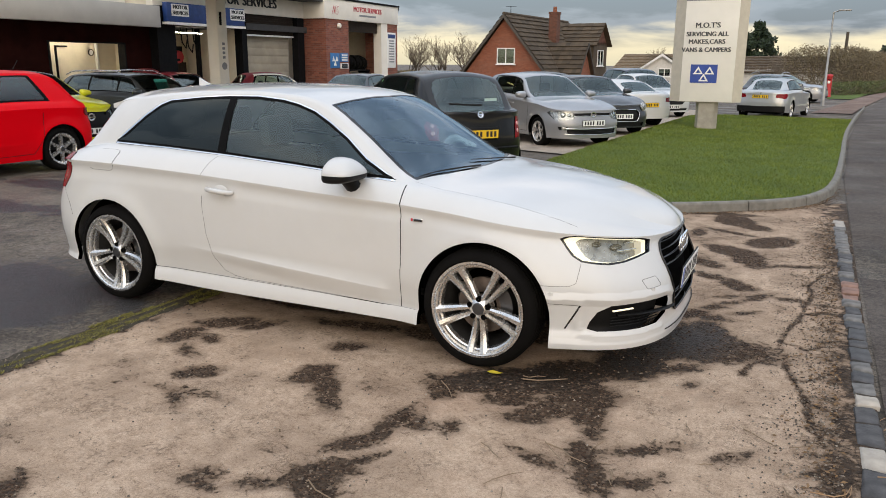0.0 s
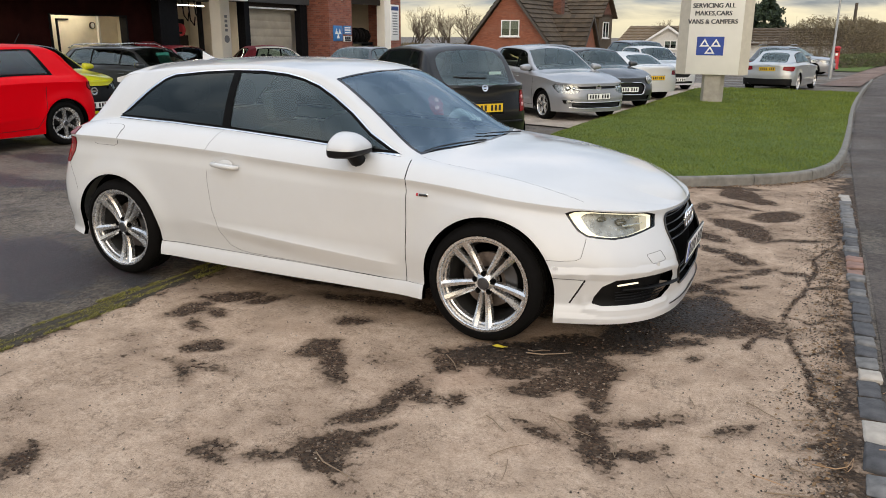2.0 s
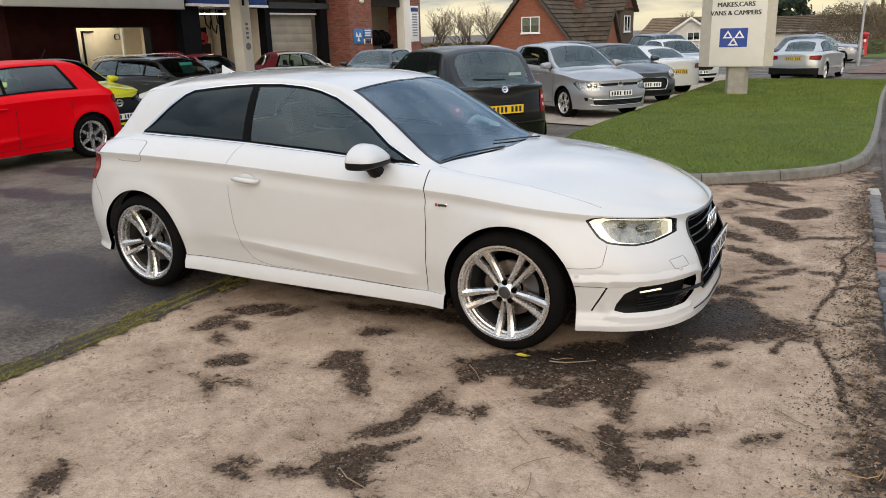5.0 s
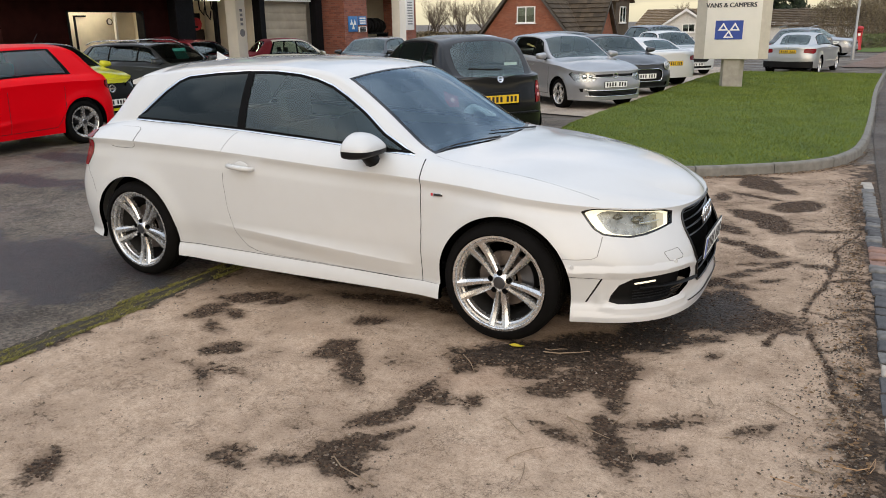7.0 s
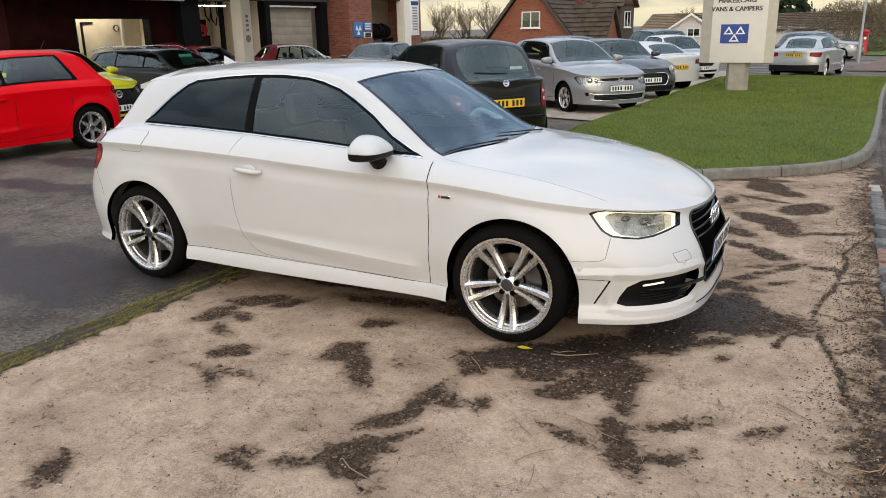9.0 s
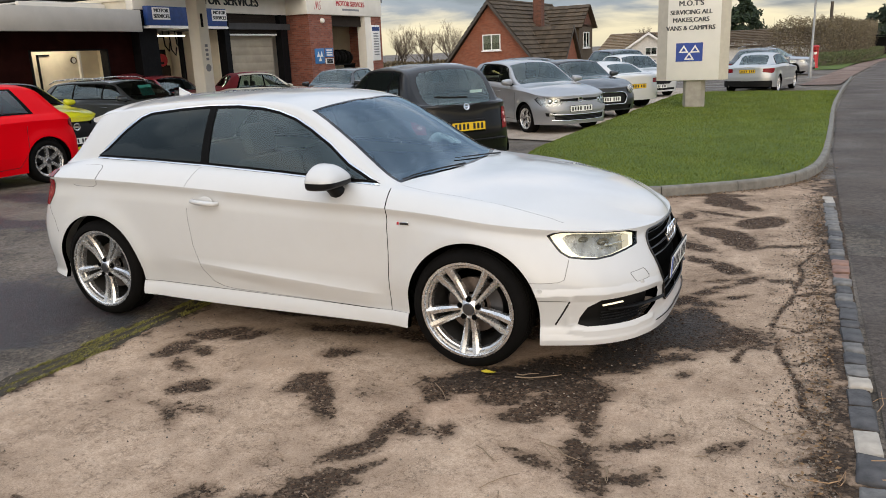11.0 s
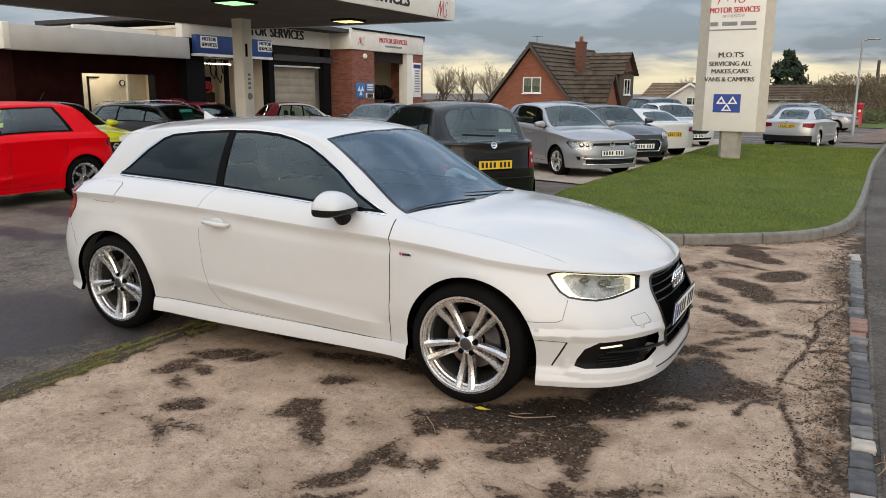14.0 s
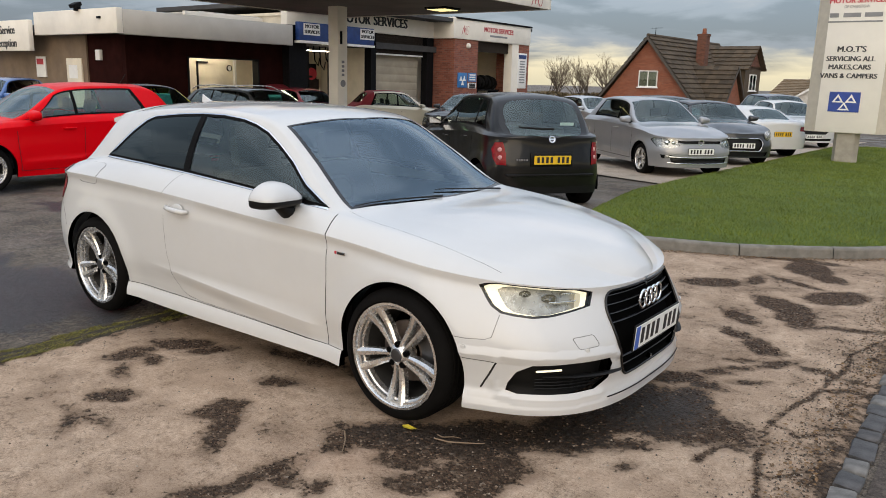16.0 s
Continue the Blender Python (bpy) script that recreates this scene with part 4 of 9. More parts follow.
def build_setts():
    """The row of granite setts between forecourt and road."""
    row = empty("sett_row", Matrix(), "row of uneven granite setts beside the road", "sett row", kind="structure")
    tones = [plain("sett_grey", (0.150, 0.142, 0.132), 0.85, vary=0.45, scale=14, bump=0.5, bump_scale=60), plain("sett_blue", (0.070, 0.067, 0.067), 0.8, vary=0.5, scale=14, bump=0.5, bump_scale=60),
             plain("sett_red", (0.25, 0.145, 0.11), 0.85, vary=0.25, scale=14, bump=0.5, bump_scale=60), plain("sett_pale", (0.40, 0.355, 0.30), 0.85, vary=0.2, scale=14, bump=0.5, bump_scale=60)]
    rng = random.Random(4)
    laid = [(0.06, 0), (-0.098, 1), (-0.257, 0), (-0.404, 3), (-0.588, 1), (-0.82, 1), (-1.044, 3), (-1.275, 1), (-1.454, 0)]
    y = 4.55
    while y > -4.6:
        ln = rng.uniform(0.13, 0.24)
        tone = 0 if y > 2.9 else rng.choice([0, 0, 1, 1, 0, 1])
        if 1.45 < y < 1.95:
            tone = 2
        if y > 4.3:
            tone = 3
        # the stretch beside the white car's nose, stone by stone
        if laid and y - laid[0][0] < 0.25:
            end, tone = laid.pop(0)
            ln = y - end
        x = 1.762 + (4.5 - y) * 0.0108 + rng.uniform(-0.008, 0.008)
        w = rng.uniform(0.046, 0.058)
        bm = bmesh.new()
        vs = box(bm, -w, w, -ln / 2 + 0.007, ln / 2 - 0.007, -0.06, 0.009 + rng.uniform(-0.006, 0.006), bevel=0.012)
        for v in bm.verts:
            v.co += Vector((rng.uniform(-1, 1), rng.uniform(-1, 1), rng.uniform(-1, 1))) * 0.0048
        ob = part("sett", bm, tones[tone], row, smooth=50)
        ob.location = (x, y - ln / 2, gz(y))
        ob.rotation_euler = (0, rng.uniform(-0.03, 0.03), rng.uniform(-0.04, 0.04))
        y -= ln


build_setts()


def build_moss():
    """A mossy joint across the forecourt: strands of moss combed along it, on dark soil and crumbled stone."""
    moss = leaf_mat("moss_blade", (0.072, 0.066, 0.015), (0.30, 0.265, 0.055))
    rng = random.Random(11)
    mid = lambda y: -2.235 + 0.045 * (y + 3.4) / 2.8 + 0.012 * noise.noise(Vector((y * 1.1, 0, 0)))
    V, F = [], []
    strands = [(-0.105, 0.45), (-0.075, 0.8), (-0.045, 1.0), (-0.012, 0.7), (0.022, 1.0), (0.05, 0.75), (0.085, 0.4)]
    for _ in range(52000):
        y = -3.6 + 4.6 * rng.random()
        o, share = rng.choice(strands)
        if noise.noise(Vector((y * 2.0, o * 40, 5))) + 0.5 * noise.noise(Vector((y * 9.0, o * 60, 2))) < 0.45 - 0.62 * share:
            continue
        x = mid(y) + o + 0.010 * noise.noise(Vector((y * 3.0, o * 30, 0))) + rng.gauss(0, 0.0075)
        h, w, a = rng.uniform(0.002, 0.013), rng.uniform(0.002, 0.0042), rng.gauss(0, 0.5)
        c, s = math.cos(a) * w, math.sin(a) * w
        k = len(V)
        V += [(x - c, y - s, -0.004), (x + c, y + s, -0.004), (x + rng.gauss(0, 0.004), y + rng.gauss(0, 0.016), h)]
        F.append((k, k + 1, k + 2))
    tagged(raw_mesh("moss", V, F, moss), "yellow-green moss strands along a joint", "moss", kind="stuff")
    soil = plain("joint_soil", (0.046, 0.036, 0.022), 0.95, vary=0.5, scale=25, bump=0.8, bump_scale=120)
    verts, faces = [], []
    n, cols = 240, 5
    for i in range(n):
        y = -3.7 + 4.8 * i / (n - 1)
        w = 0.13 + 0.035 * noise.noise(Vector((y * 5, 1, 1))) + 0.03 * noise.noise(Vector((y * 17, 4, 1)))
        for j, z in enumerate((-0.010, 0.0005, 0.003, 0.0005, -0.010)):
            verts.append((mid(y) + w * (j / 2 - 1), y, z))
    for i in range(n - 1):
        for j in range(cols - 1):
            faces.append((i * cols + j, i * cols + j + 1, (i + 1) * cols + j + 1, (i + 1) * cols + j))
    tagged(raw_mesh("mossy_joint", verts, faces, soil, smooth=True), "dark mossy joint in the surfacing", "joint", kind="structure")


build_moss()


def build_litter():
    rng = random.Random(8)
    stick = plain("dry_stick", (0.24, 0.17, 0.11), 0.9)
    for (x0, y0), (x1, y1), r in (((0.28, -0.84), (0.48, -0.73), 0.004), ((0.27, -0.80), (0.38, -0.755), 0.003), ((-0.07, -1.04), (0.05, -1.18), 0.003), ((0.34, -1.53), (0.47, -1.62), 0.003), ((0.60, -1.42), (0.80, -1.50), 0.003), ((-0.12, -2.10), (0.12, -2.20), 0.003), ((1.45, -1.6), (1.62, -1.55), 0.003), ((0.9, -1.5), (0.92, -1.62), 0.003), ((1.50, -1.35), (1.60, -1.45), 0.003)):
        bm = bmesh.new()
        pts = [(x0 + (x1 - x0) * t + rng.uniform(-1, 1) * 0.012, y0 + (y1 - y0) * t + rng.uniform(-1, 1) * 0.012, 0.006 + rng.uniform(0, 0.006)) for t in (0, 0.3, 0.6, 1)]
        tube(bm, pts, [r, r, r * 0.8, r * 0.5], 5)
        tagged(part("twig", bm, stick), "thin dry twig lying on the forecourt", "twig", "fallen twigs")
    for _ in range(16):
        x0, y0 = rng.uniform(0.15, 1.65), rng.uniform(-2.2, -0.9)
        a, ln = rng.uniform(0, 6.28), rng.uniform(0.06, 0.22)
        bm = bmesh.new()
        bend = rng.uniform(-0.25, 0.25)
        tube(bm, [(x0 + ln * t * math.cos(a + bend * t), y0 + ln * t * math.sin(a + bend * t), 0.005 + 0.008 * rng.random()) for t in (0, 0.25, 0.5, 0.75, 1)], [0.0022, 0.0022, 0.002, 0.0018, 0.001], 5)
        tagged(part("twig", bm, stick), "thin dry stalk lying on the forecourt", "twig", "fallen twigs")
    # dead weeds lying over the setts at the road's edge
    stem = plain("dry_stem", (0.36, 0.22, 0.12), 0.85, vary=0.35, scale=20)
    shoot = plain("pale_shoot", (0.40, 0.42, 0.12), 0.7)
    for line, r in (([(2.07, -0.39), (2.01, -0.51), (2.02, -0.64), (2.01, -0.83), (2.03, -0.98)], 0.0045), ([(1.82, -1.12), (1.91, -1.09), (1.96, -1.07)], 0.003), ([(1.85, -1.24), (1.93, -1.21), (2.04, -1.14)], 0.0042),
                    ([(1.89, -1.13), (1.95, -1.14), (2.03, -1.15)], 0.003), ([(1.97, -1.21), (1.96, -1.31), (1.99, -1.42)], 0.0036), ([(1.92, -1.27), (1.97, -1.24), (2.05, -1.19)], 0.0032), ([(1.88, -1.32), (1.95, -1.29), (2.06, -1.26)], 0.003),
                    ([(1.87, -0.67), (1.90, -0.57), (1.90, -0.42)], 0.0026), ([(1.59, -1.35), (1.67, -1.34), (1.71, -1.30), (1.73, -1.23)], 0.0028), ([(1.71, -1.34), (1.725, -1.29), (1.73, -1.24)], 0.0024), ([(1.39, -1.52), (1.45, -1.54), (1.52, -1.55)], 0.0026),
                    ([(1.91, -0.97), (1.96, -1.02), (2.03, -1.01)], 0.0026), ([(1.97, -0.62), (2.03, -0.55), (2.10, -0.53)], 0.0022), ([(1.86, -0.56), (1.89, -0.50), (1.95, -0.49)], 0.002)):
        bm = bmesh.new()
        tube(bm, [(px, py, 0.010 + 0.012 * rng.random()) for px, py in line], [r * 0.75] * (len(line) - 1) + [r * 0.4], 6)
        tagged(part("dry_stem", bm, stem, smooth=60), "dry orange-brown weed stem across the setts", "stem", "dead weed stems")
    bm = bmesh.new()
    for px, py, a in ((1.90, -1.09, 0.4), (1.92, -1.085, 2.2), (1.955, -1.07, 1.0), (1.965, -1.065, 3.0)):
        v = [bm.verts.new((px + math.cos(a + t) * k, py + math.sin(a + t) * k, 0.018 + h)) for t, k, h in ((0, 0.0, 0), (0.5, 0.014, 0.006), (0, 0.026, 0.012), (-0.5, 0.014, 0.004))]
        bm.faces.new(v)
    tagged(part("weed_shoot", bm, shoot), "pale green shoot on a dead weed", "weed")
    # dead leaves blown against the kerb and into the crumbled margin
    V, F = [], []
    spots = along(KERB_LINE[:9], 0.012)
    for _ in range(3200):
        if rng.random() < 0.5:
            x, y, a = rng.choice(spots)
            o = -abs(rng.gauss(0, 0.07)) - 0.01
            x, y = x - math.sin(a) * o, y + math.cos(a) * o
            if x > 1.7 and y > 5.6 and rng.random() < 0.7:
                continue
        else:
            x, y = 1.71 - abs(rng.gauss(0, 0.11)), rng.uniform(-2.6, 4.6)
        s_, a, z = rng.uniform(0.006, 0.017), rng.uniform(0, 6.28), gz(y) + rng.uniform(0.003, 0.010)
        c, d = math.cos(a) * s_, math.sin(a) * s_
        k = len(V)
        V += [(x - c, y - d, z), (x - d * 0.4, y + c * 0.4, z + 0.006), (x + c, y + d, z + 0.003), (x + d * 0.4, y - c * 0.4, z + 0.001)]
        F.append((k, k + 1, k + 2, k + 3))
    tagged(raw_mesh("leaf_litter", V, F, leaf_mat("dead_leaf", (0.045, 0.024, 0.012), (0.22, 0.125, 0.055))), "small dead brown leaves along the kerb", "leaf litter", kind="stuff")
    bm = bmesh.new()
    v = [bm.verts.new(p) for p in ((-0.045, 0, 0.006), (-0.02, 0.016, 0.012), (0.02, 0.014, 0.008), (0.045, 0.002, 0.014), (0.02, -0.014, 0.009), (-0.02, -0.015, 0.007))]
    m_ = bm.verts.new((0, 0, 0.004))
    for i in range(6):
        bm.faces.new((v[i], v[(i + 1) % 6], m_))
    leaf = part("fallen_leaf", bm, plain("yellow_leaf", (0.55, 0.42, 0.03), 0.7))
    leaf.location = (0.12, -0.82, 0.0)
    tagged(leaf, "yellow fallen leaf beside the front tyre", "leaf")
    # loose chippings along the crumbled margin
    V, F = [], []
    for _ in range(6800):
        if rng.random() < 0.6:
            x, y = 1.70 - abs(rng.gauss(0, 0.16)), rng.uniform(-3, 4.6)
        elif rng.random() < 0.4:
            x, y = -2.17 + rng.gauss(0, 0.13), rng.uniform(-3, 0.6)
        else:
            x, y = rng.uniform(-2.1, 1.7), rng.uniform(-3, 3.5)
        r = rng.uniform(0.002, 0.0065)
        k = len(V)
        z = 0.0
        V += [(x + r, y, z), (x, y + r * 0.9, z), (x - r, y, z), (x, y - r * 1.1, z), (x + r * 0.2, y, z + r * 1.1)]
        F += [(k, k + 1, k + 4), (k + 1, k + 2, k + 4), (k + 2, k + 3, k + 4), (k + 3, k, k + 4)]
    g = Nodes("chippings")
    geo_ = g.n("NewGeometry")
    g.set(color=g.ramp(geo_.outputs["Random Per Island"], [(0.0, (0.05, 0.04, 0.032)), (0.6, (0.17, 0.135, 0.105)), (1.0, (0.36, 0.305, 0.245))]), rough=0.9)
    tagged(raw_mesh("chippings", V, F, g.m), "loose stone chippings on the forecourt", "chippings", kind="stuff")


build_litter()


# ---------------------------------------------------------------- wheels
def wheel(parent, x, y, radius, rim, width, style="five", tone=None, detail=True):
    """A wheel at the axle end, its outer face towards the side y lies on."""
    side = 1 if y > 0 else -1
    w = new("wheel")
    w.parent = parent
    w.matrix_basis = pose(x, y, radius) @ Matrix.Diagonal((1, side, 1, 1))
    seg = 64 if detail else 28
    h = width / 2
    bm = bmesh.new()
    prof = [(rim - 0.012, -h * 0.9), (rim + 0.012, -h), (radius * 0.82, -h * 1.06), (radius * 0.955, -h * 0.92), (radius * 0.992, -h * 0.72)]
    for k in (-0.42, -0.12, 0.18, 0.48):
        if detail:
            prof += [(radius, h * (k - 0.10)), (radius, h * (k + 0.06)), (radius - 0.008, h * (k + 0.08)), (radius - 0.008, h * (k + 0.12))]
    prof += [(radius * 0.997, h * 0.66), (radius * 0.965, h * 0.90), (radius * 0.90, h * 1.03), (radius * 0.83, h * 1.06), (rim + 0.028, h * 1.02), (rim + 0.014, h * 1.0), (rim + 0.006, h * 0.93), (rim - 0.012, h * 0.9)]
    lathe(bm, prof, seg)
    part("tyre", bm, RUBBER, w, smooth=40)
    tone = tone or ALLOY
    bm = bmesh.new()
    lathe(bm, [(rim + 0.004, h * 0.96), (rim + 0.004, h * 1.0), (rim - 0.008, h * 1.0), (rim - 0.013, h * 0.95), (rim - 0.015, h * 0.86), (rim - 0.024, h * 0.84), (rim - 0.026, h * 0.70), (rim - 0.034, h * 0.66), (rim - 0.038, h * 0.42)], seg)
    part("rim", bm, tone, w, smooth=35)
    bm = bmesh.new()
    lathe(bm, [(rim - 0.0385, h * 0.42), (rim - 0.045, h * 0.2), (rim - 0.055, 0.0), (rim - 0.06, -h * 0.9)], seg)
    part("rim_barrel", bm, WHEEL_SHADE, w, "wheel barrel with its shade put into a dark colour", smooth=35)
    if style == "twin":
        # five pairs of spokes, each pair one casting
        for k in range(5):
            bm = bmesh.new()
            a = -math.pi / 2 + 2 * math.pi * k / 5
            for sgn in (-1, 1):
                rings = []
                for t in np.linspace(0, 1, 9):
                    r = 0.046 + (rim - 0.012 - 0.046) * t
                    mid = (0.0145 + 0.018 * t + 0.006 * t * t) * sgn
                    wd = 0.0120 + 0.0105 * t
                    out = h * (0.74 + 0.20 * t - 0.12 * math.sin(math.pi * t))
                    deep = 0.042 - 0.012 * t
                    sec = [(o * sgn, d) for o, d in ((-wd, -deep), (-wd, -0.016), (-wd * 0.72, -0.002), (wd * 0.25, 0.0), (wd, -0.009), (wd * 1.05, -deep))]
                    ca, sa = math.cos(a), math.sin(a)
                    rings.append([bm.verts.new((r * ca - (mid + o) * sa, out + d, r * sa + (mid + o) * ca)) for o, d in sec])
                for p, q in zip(rings, rings[1:]):
                    for i in range(len(p)):
                        bm.faces.new((p[i], p[(i + 1) % 6], q[(i + 1) % 6], q[i]))
                bm.faces.new(rings[0])
                bm.faces.new(rings[-1])
            part("spoke", bm, tone, w, "bright silver twin spoke", smooth=30)
    else:
        count = {"five": 5, "six": 6, "ten": 10}[style]
        for k in range(count):
            bm = bmesh.new()
            a = math.pi / 2 + 2 * math.pi * k / count
            rings = []
            for t in (0, 0.5, 1):
                r = 0.04 + (rim - 0.05) * t
                wd = (0.034 if count < 10 else 0.016) * (1 - 0.25 * t)
                out = h * 0.8
                ca, sa = math.cos(a), math.sin(a)
                rings.append([bm.verts.new((r * ca - o * sa, out + d, r * sa + o * ca)) for o, d in ((-wd, -0.03), (-wd * 0.7, 0), (wd * 0.7, 0), (wd, -0.03))])
            for p, q in zip(rings, rings[1:]):
                for i in range(4):
                    bm.faces.new((p[i], p[(i + 1) % 4], q[(i + 1) % 4], q[i]))
            part("spoke", bm, tone, w, smooth=30)
    bm = bmesh.new()
    hub = [(0.001, h * 0.80), (0.030, h * 0.80), (0.034, h * 0.77), (0.050, h * 0.72), (0.060, h * 0.60), (0.062, h * 0.1)]
    lathe(bm, hub, 32 if detail else 14)
    part("hub", bm, tone, w, smooth=35)
    bm = bmesh.new()
    lathe(bm, [(0.001, h * 0.85), (0.028, h * 0.84), (0.033, h * 0.78)], 24)
    part("hub_cap", bm, ALLOY_DARK, w, smooth=35)
    if detail:
        for k in range(5):
            a = -math.pi / 2 + 2 * math.pi * (k + 0.5) / 5
            bm = bmesh.new()
            lathe(bm, [(0.0145, h * 0.60), (0.0145, h * 0.765), (0.010, h * 0.765), (0.009, h * 0.74), (0.001, h * 0.74)], 14)
            bmesh.ops.translate(bm, verts=bm.verts[:], vec=(0.052 * math.cos(a), 0.0, 0.052 * math.sin(a)))
            part("wheel_bolt", bm, ARCH_LINER, w, "dark recessed wheel bolt")
        bm = bmesh.new()
        lathe(bm, [(0.07, 0.0), (0.148, 0.0), (0.150, -0.008), (0.148, -0.022), (0.07, -0.022)], 48)
        part("brake_disc", bm, BRAKE, w, "rusty steel brake disc", smooth=35)
        bm = bmesh.new()
        rings = []
        for t in np.linspace(-0.5, 0.5, 7):
            a = 0.3 + t
            rings.append([bm.verts.new((r * math.cos(a), d, r * math.sin(a))) for r, d in ((0.10, 0.02), (0.165, 0.02), (0.17, -0.05), (0.10, -0.05))])
        for p, q in zip(rings, rings[1:]):
            for i in range(4):
                bm.faces.new((p[i], p[(i + 1) % 4], q[(i + 1) % 4], q[i]))
        bm.faces.new(rings[0]); bm.faces.new(rings[-1])
        part("brake_caliper", bm, ALLOY_DARK, w)
    else:
        bm = bmesh.new()
        lathe(bm, [(0.001, -0.01), (rim - 0.03, -0.01)], 20)
        part("brake_shield", bm, ARCH_LINER, w)
    return w


def number_plate(parent, m, material, bars=7, width=0.52, height=0.111, blue=False):
    """A plate whose characters are plain bars."""
    p = new("number_plate")
    p.parent = parent
    p.matrix_basis = m                       # local x across, z up, facing -y
    bx("plate_backing", (-width / 2 - 0.008, width / 2 + 0.008, 0.0, 0.008, -height / 2 - 0.007, height / 2 + 0.007), BLACK_PLASTIC, p, bevel=0.003)
    bx("plate_sheet", (-width / 2, width / 2, -0.003, 0.001, -height / 2, height / 2), material, p)
    x0 = -width / 2 + (0.05 if blue else 0.025)
    if blue:
        bx("plate_band", (-width / 2 + 0.001, -width / 2 + 0.042, -0.0045, -0.002, -height / 2 + 0.001, height / 2 - 0.001), PLATE_BLUE, p)
    pitch = (width / 2 - 0.02 - x0) / (bars + 0.6)
    x = x0
    for i in range(bars):
        if i == 4:
            x += pitch * 0.6
        bx("bar", (x + pitch * 0.22, x + pitch * 0.78, -0.0045, -0.002, -height * 0.34, height * 0.34), INK, p)
        x += pitch
    return p


def seat(parent, x, y, material, tall=1.0):
    """A car seat with cushion, back and head restraint."""
    s = new("seat")
    s.parent = parent
    s.matrix_basis = pose(x, y, 0)
    bx("seat_cushion", (-0.26, 0.26, -0.25, 0.25, 0.28, 0.46), material, s, bevel=0.05)
    bx("seat_back", (-0.09, 0.09, -0.25, 0.25, 0.0, 0.62), material, s, bevel=0.05, m=Matrix.Translation((-0.30, 0, 0.42)) @ Matrix.Rotation(radians(-16), 4, "Y"))
    bx("head_restraint", (-0.05, 0.05, -0.13, 0.13, 0.0, 0.19), material, s, bevel=0.04, m=Matrix.Translation((-0.49, 0, 1.03)) @ Matrix.Rotation(radians(-10), 4, "Y"))


# ---------------------------------------------------------------- the white hatchback
HERO = Shape(
    half=0.865, wheelbase=2.601, front_t=(-0.10, 0.94, 2.3), front_l=(0.0, 0.905, 3.0), rear_t=(-2.70, 0.475, 4.2), rear_l=(-2.79, 0.505, 4.2),
    zt=[(-3.3, 0.90), (-2.8, 0.913), (-2.25, 0.903), (-1.79, 0.888), (-1.37, 0.868), (-0.98, 0.848), (-0.45, 0.828), (-0.13, 0.805), (0.18, 0.77), (0.42, 0.743), (0.62, 0.720), (0.77, 0.698), (0.85, 0.688)],
    zbot=[(-3.35, 0.255), (-2.95, 0.235), (-2.3, 0.195), (-0.3, 0.185), (0.35, 0.172), (0.9, 0.168)],
    side=[(0.12, 0.984), (0.19, 0.990), (0.25, 0.975), (0.264, 0.968), (0.31, 0.972), (0.42, 0.996), (0.60, 1.003), (0.74, 0.998), (0.812, 0.990), (0.850, 1.002), (0.87, 1.001), (1.0, 1.0)],
    rb=[(-3.3, 0.86), (-2.95, 0.80), (-2.71, 0.79), (-2.2, 0.835), (-1.73, 0.85), (-0.53, 0.875), (-0.2, 0.865), (0.2, 0.84), (0.6, 0.80), (0.85, 0.7)],
    zb=[(-3.3, 0.91), (-2.95, 0.985), (-2.71, 1.018), (-2.2, 1.012), (-1.73, 0.995), (-1.2, 0.968), (-0.53, 0.925), (-0.3, 0.905), (0.0, 0.872), (0.3, 0.824), (0.6, 0.764), (0.8, 0.70), (0.85, 0.688)],
    rr=[(-3.3, 0.6), (-2.82, 0.575), (-2.4, 0.62), (-2.0, 0.64), (-1.5, 0.65), (-1.12, 0.67), (-0.8, 0.745), (-0.5, 0.82), (-0.3, 0.72), (0.0, 0.62), (0.4, 0.60), (0.85, 0.5)],
    zr=[(-3.3, 0.93), (-3.0, 1.09), (-2.83, 1.27), (-2.6, 1.312), (-2.4, 1.332), (-2.0, 1.36), (-1.5, 1.365), (-1.12, 1.315), (-0.8, 1.135), (-0.5, 0.945), (-0.4, 0.928), (-0.2, 0.908), (0.0, 0.893), (0.3, 0.858), (0.6, 0.795), (0.76, 0.725), (0.85, 0.69)],
    zc=[(-3.3, 0.94), (-3.05, 1.11), (-2.84, 1.325), (-2.6, 1.372), (-2.2, 1.40), (-1.8, 1.41), (-1.5, 1.405), (-1.2, 1.382), (-1.02, 1.345), (-0.68, 1.15), (-0.36, 0.955), (-0.28, 0.938), (0.0, 0.924), (0.3, 0.895), (0.6, 0.837), (0.74, 0.787), (0.82, 0.727), (0.85, 0.69)],
    arch=0.362, arch_z=0.315, archx=(0.022, 0.0), crease=((-2.08, 0.447), (-0.462, 0.350), 0.019, 0.062),
    ridges=(([(0, 0.34, 0.428), (0, 0.55, 0.432), (1, 0.66, 0.430), (1, 0.50, 0.432), (1, 0.40, 0.422), (1, 0.36, 0.405)], 0.010, 0.030),
            ([(0, 0.52, 0.402), (0, 0.50, 0.315), (0, 0.53, 0.255), (0, 0.60, 0.240), (1, 0.60, 0.238), (1, 0.46, 0.245)], 0.007, 0.026),
            ([(0, 0.40, 0.196), (0, 0.60, 0.196), (1, 0.60, 0.196), (1, 0.40, 0.204), (1, 0.20, 0.214), (1, 0.0, 0.218)], 0.005, 0.030)))
HERO_Y = 0.07


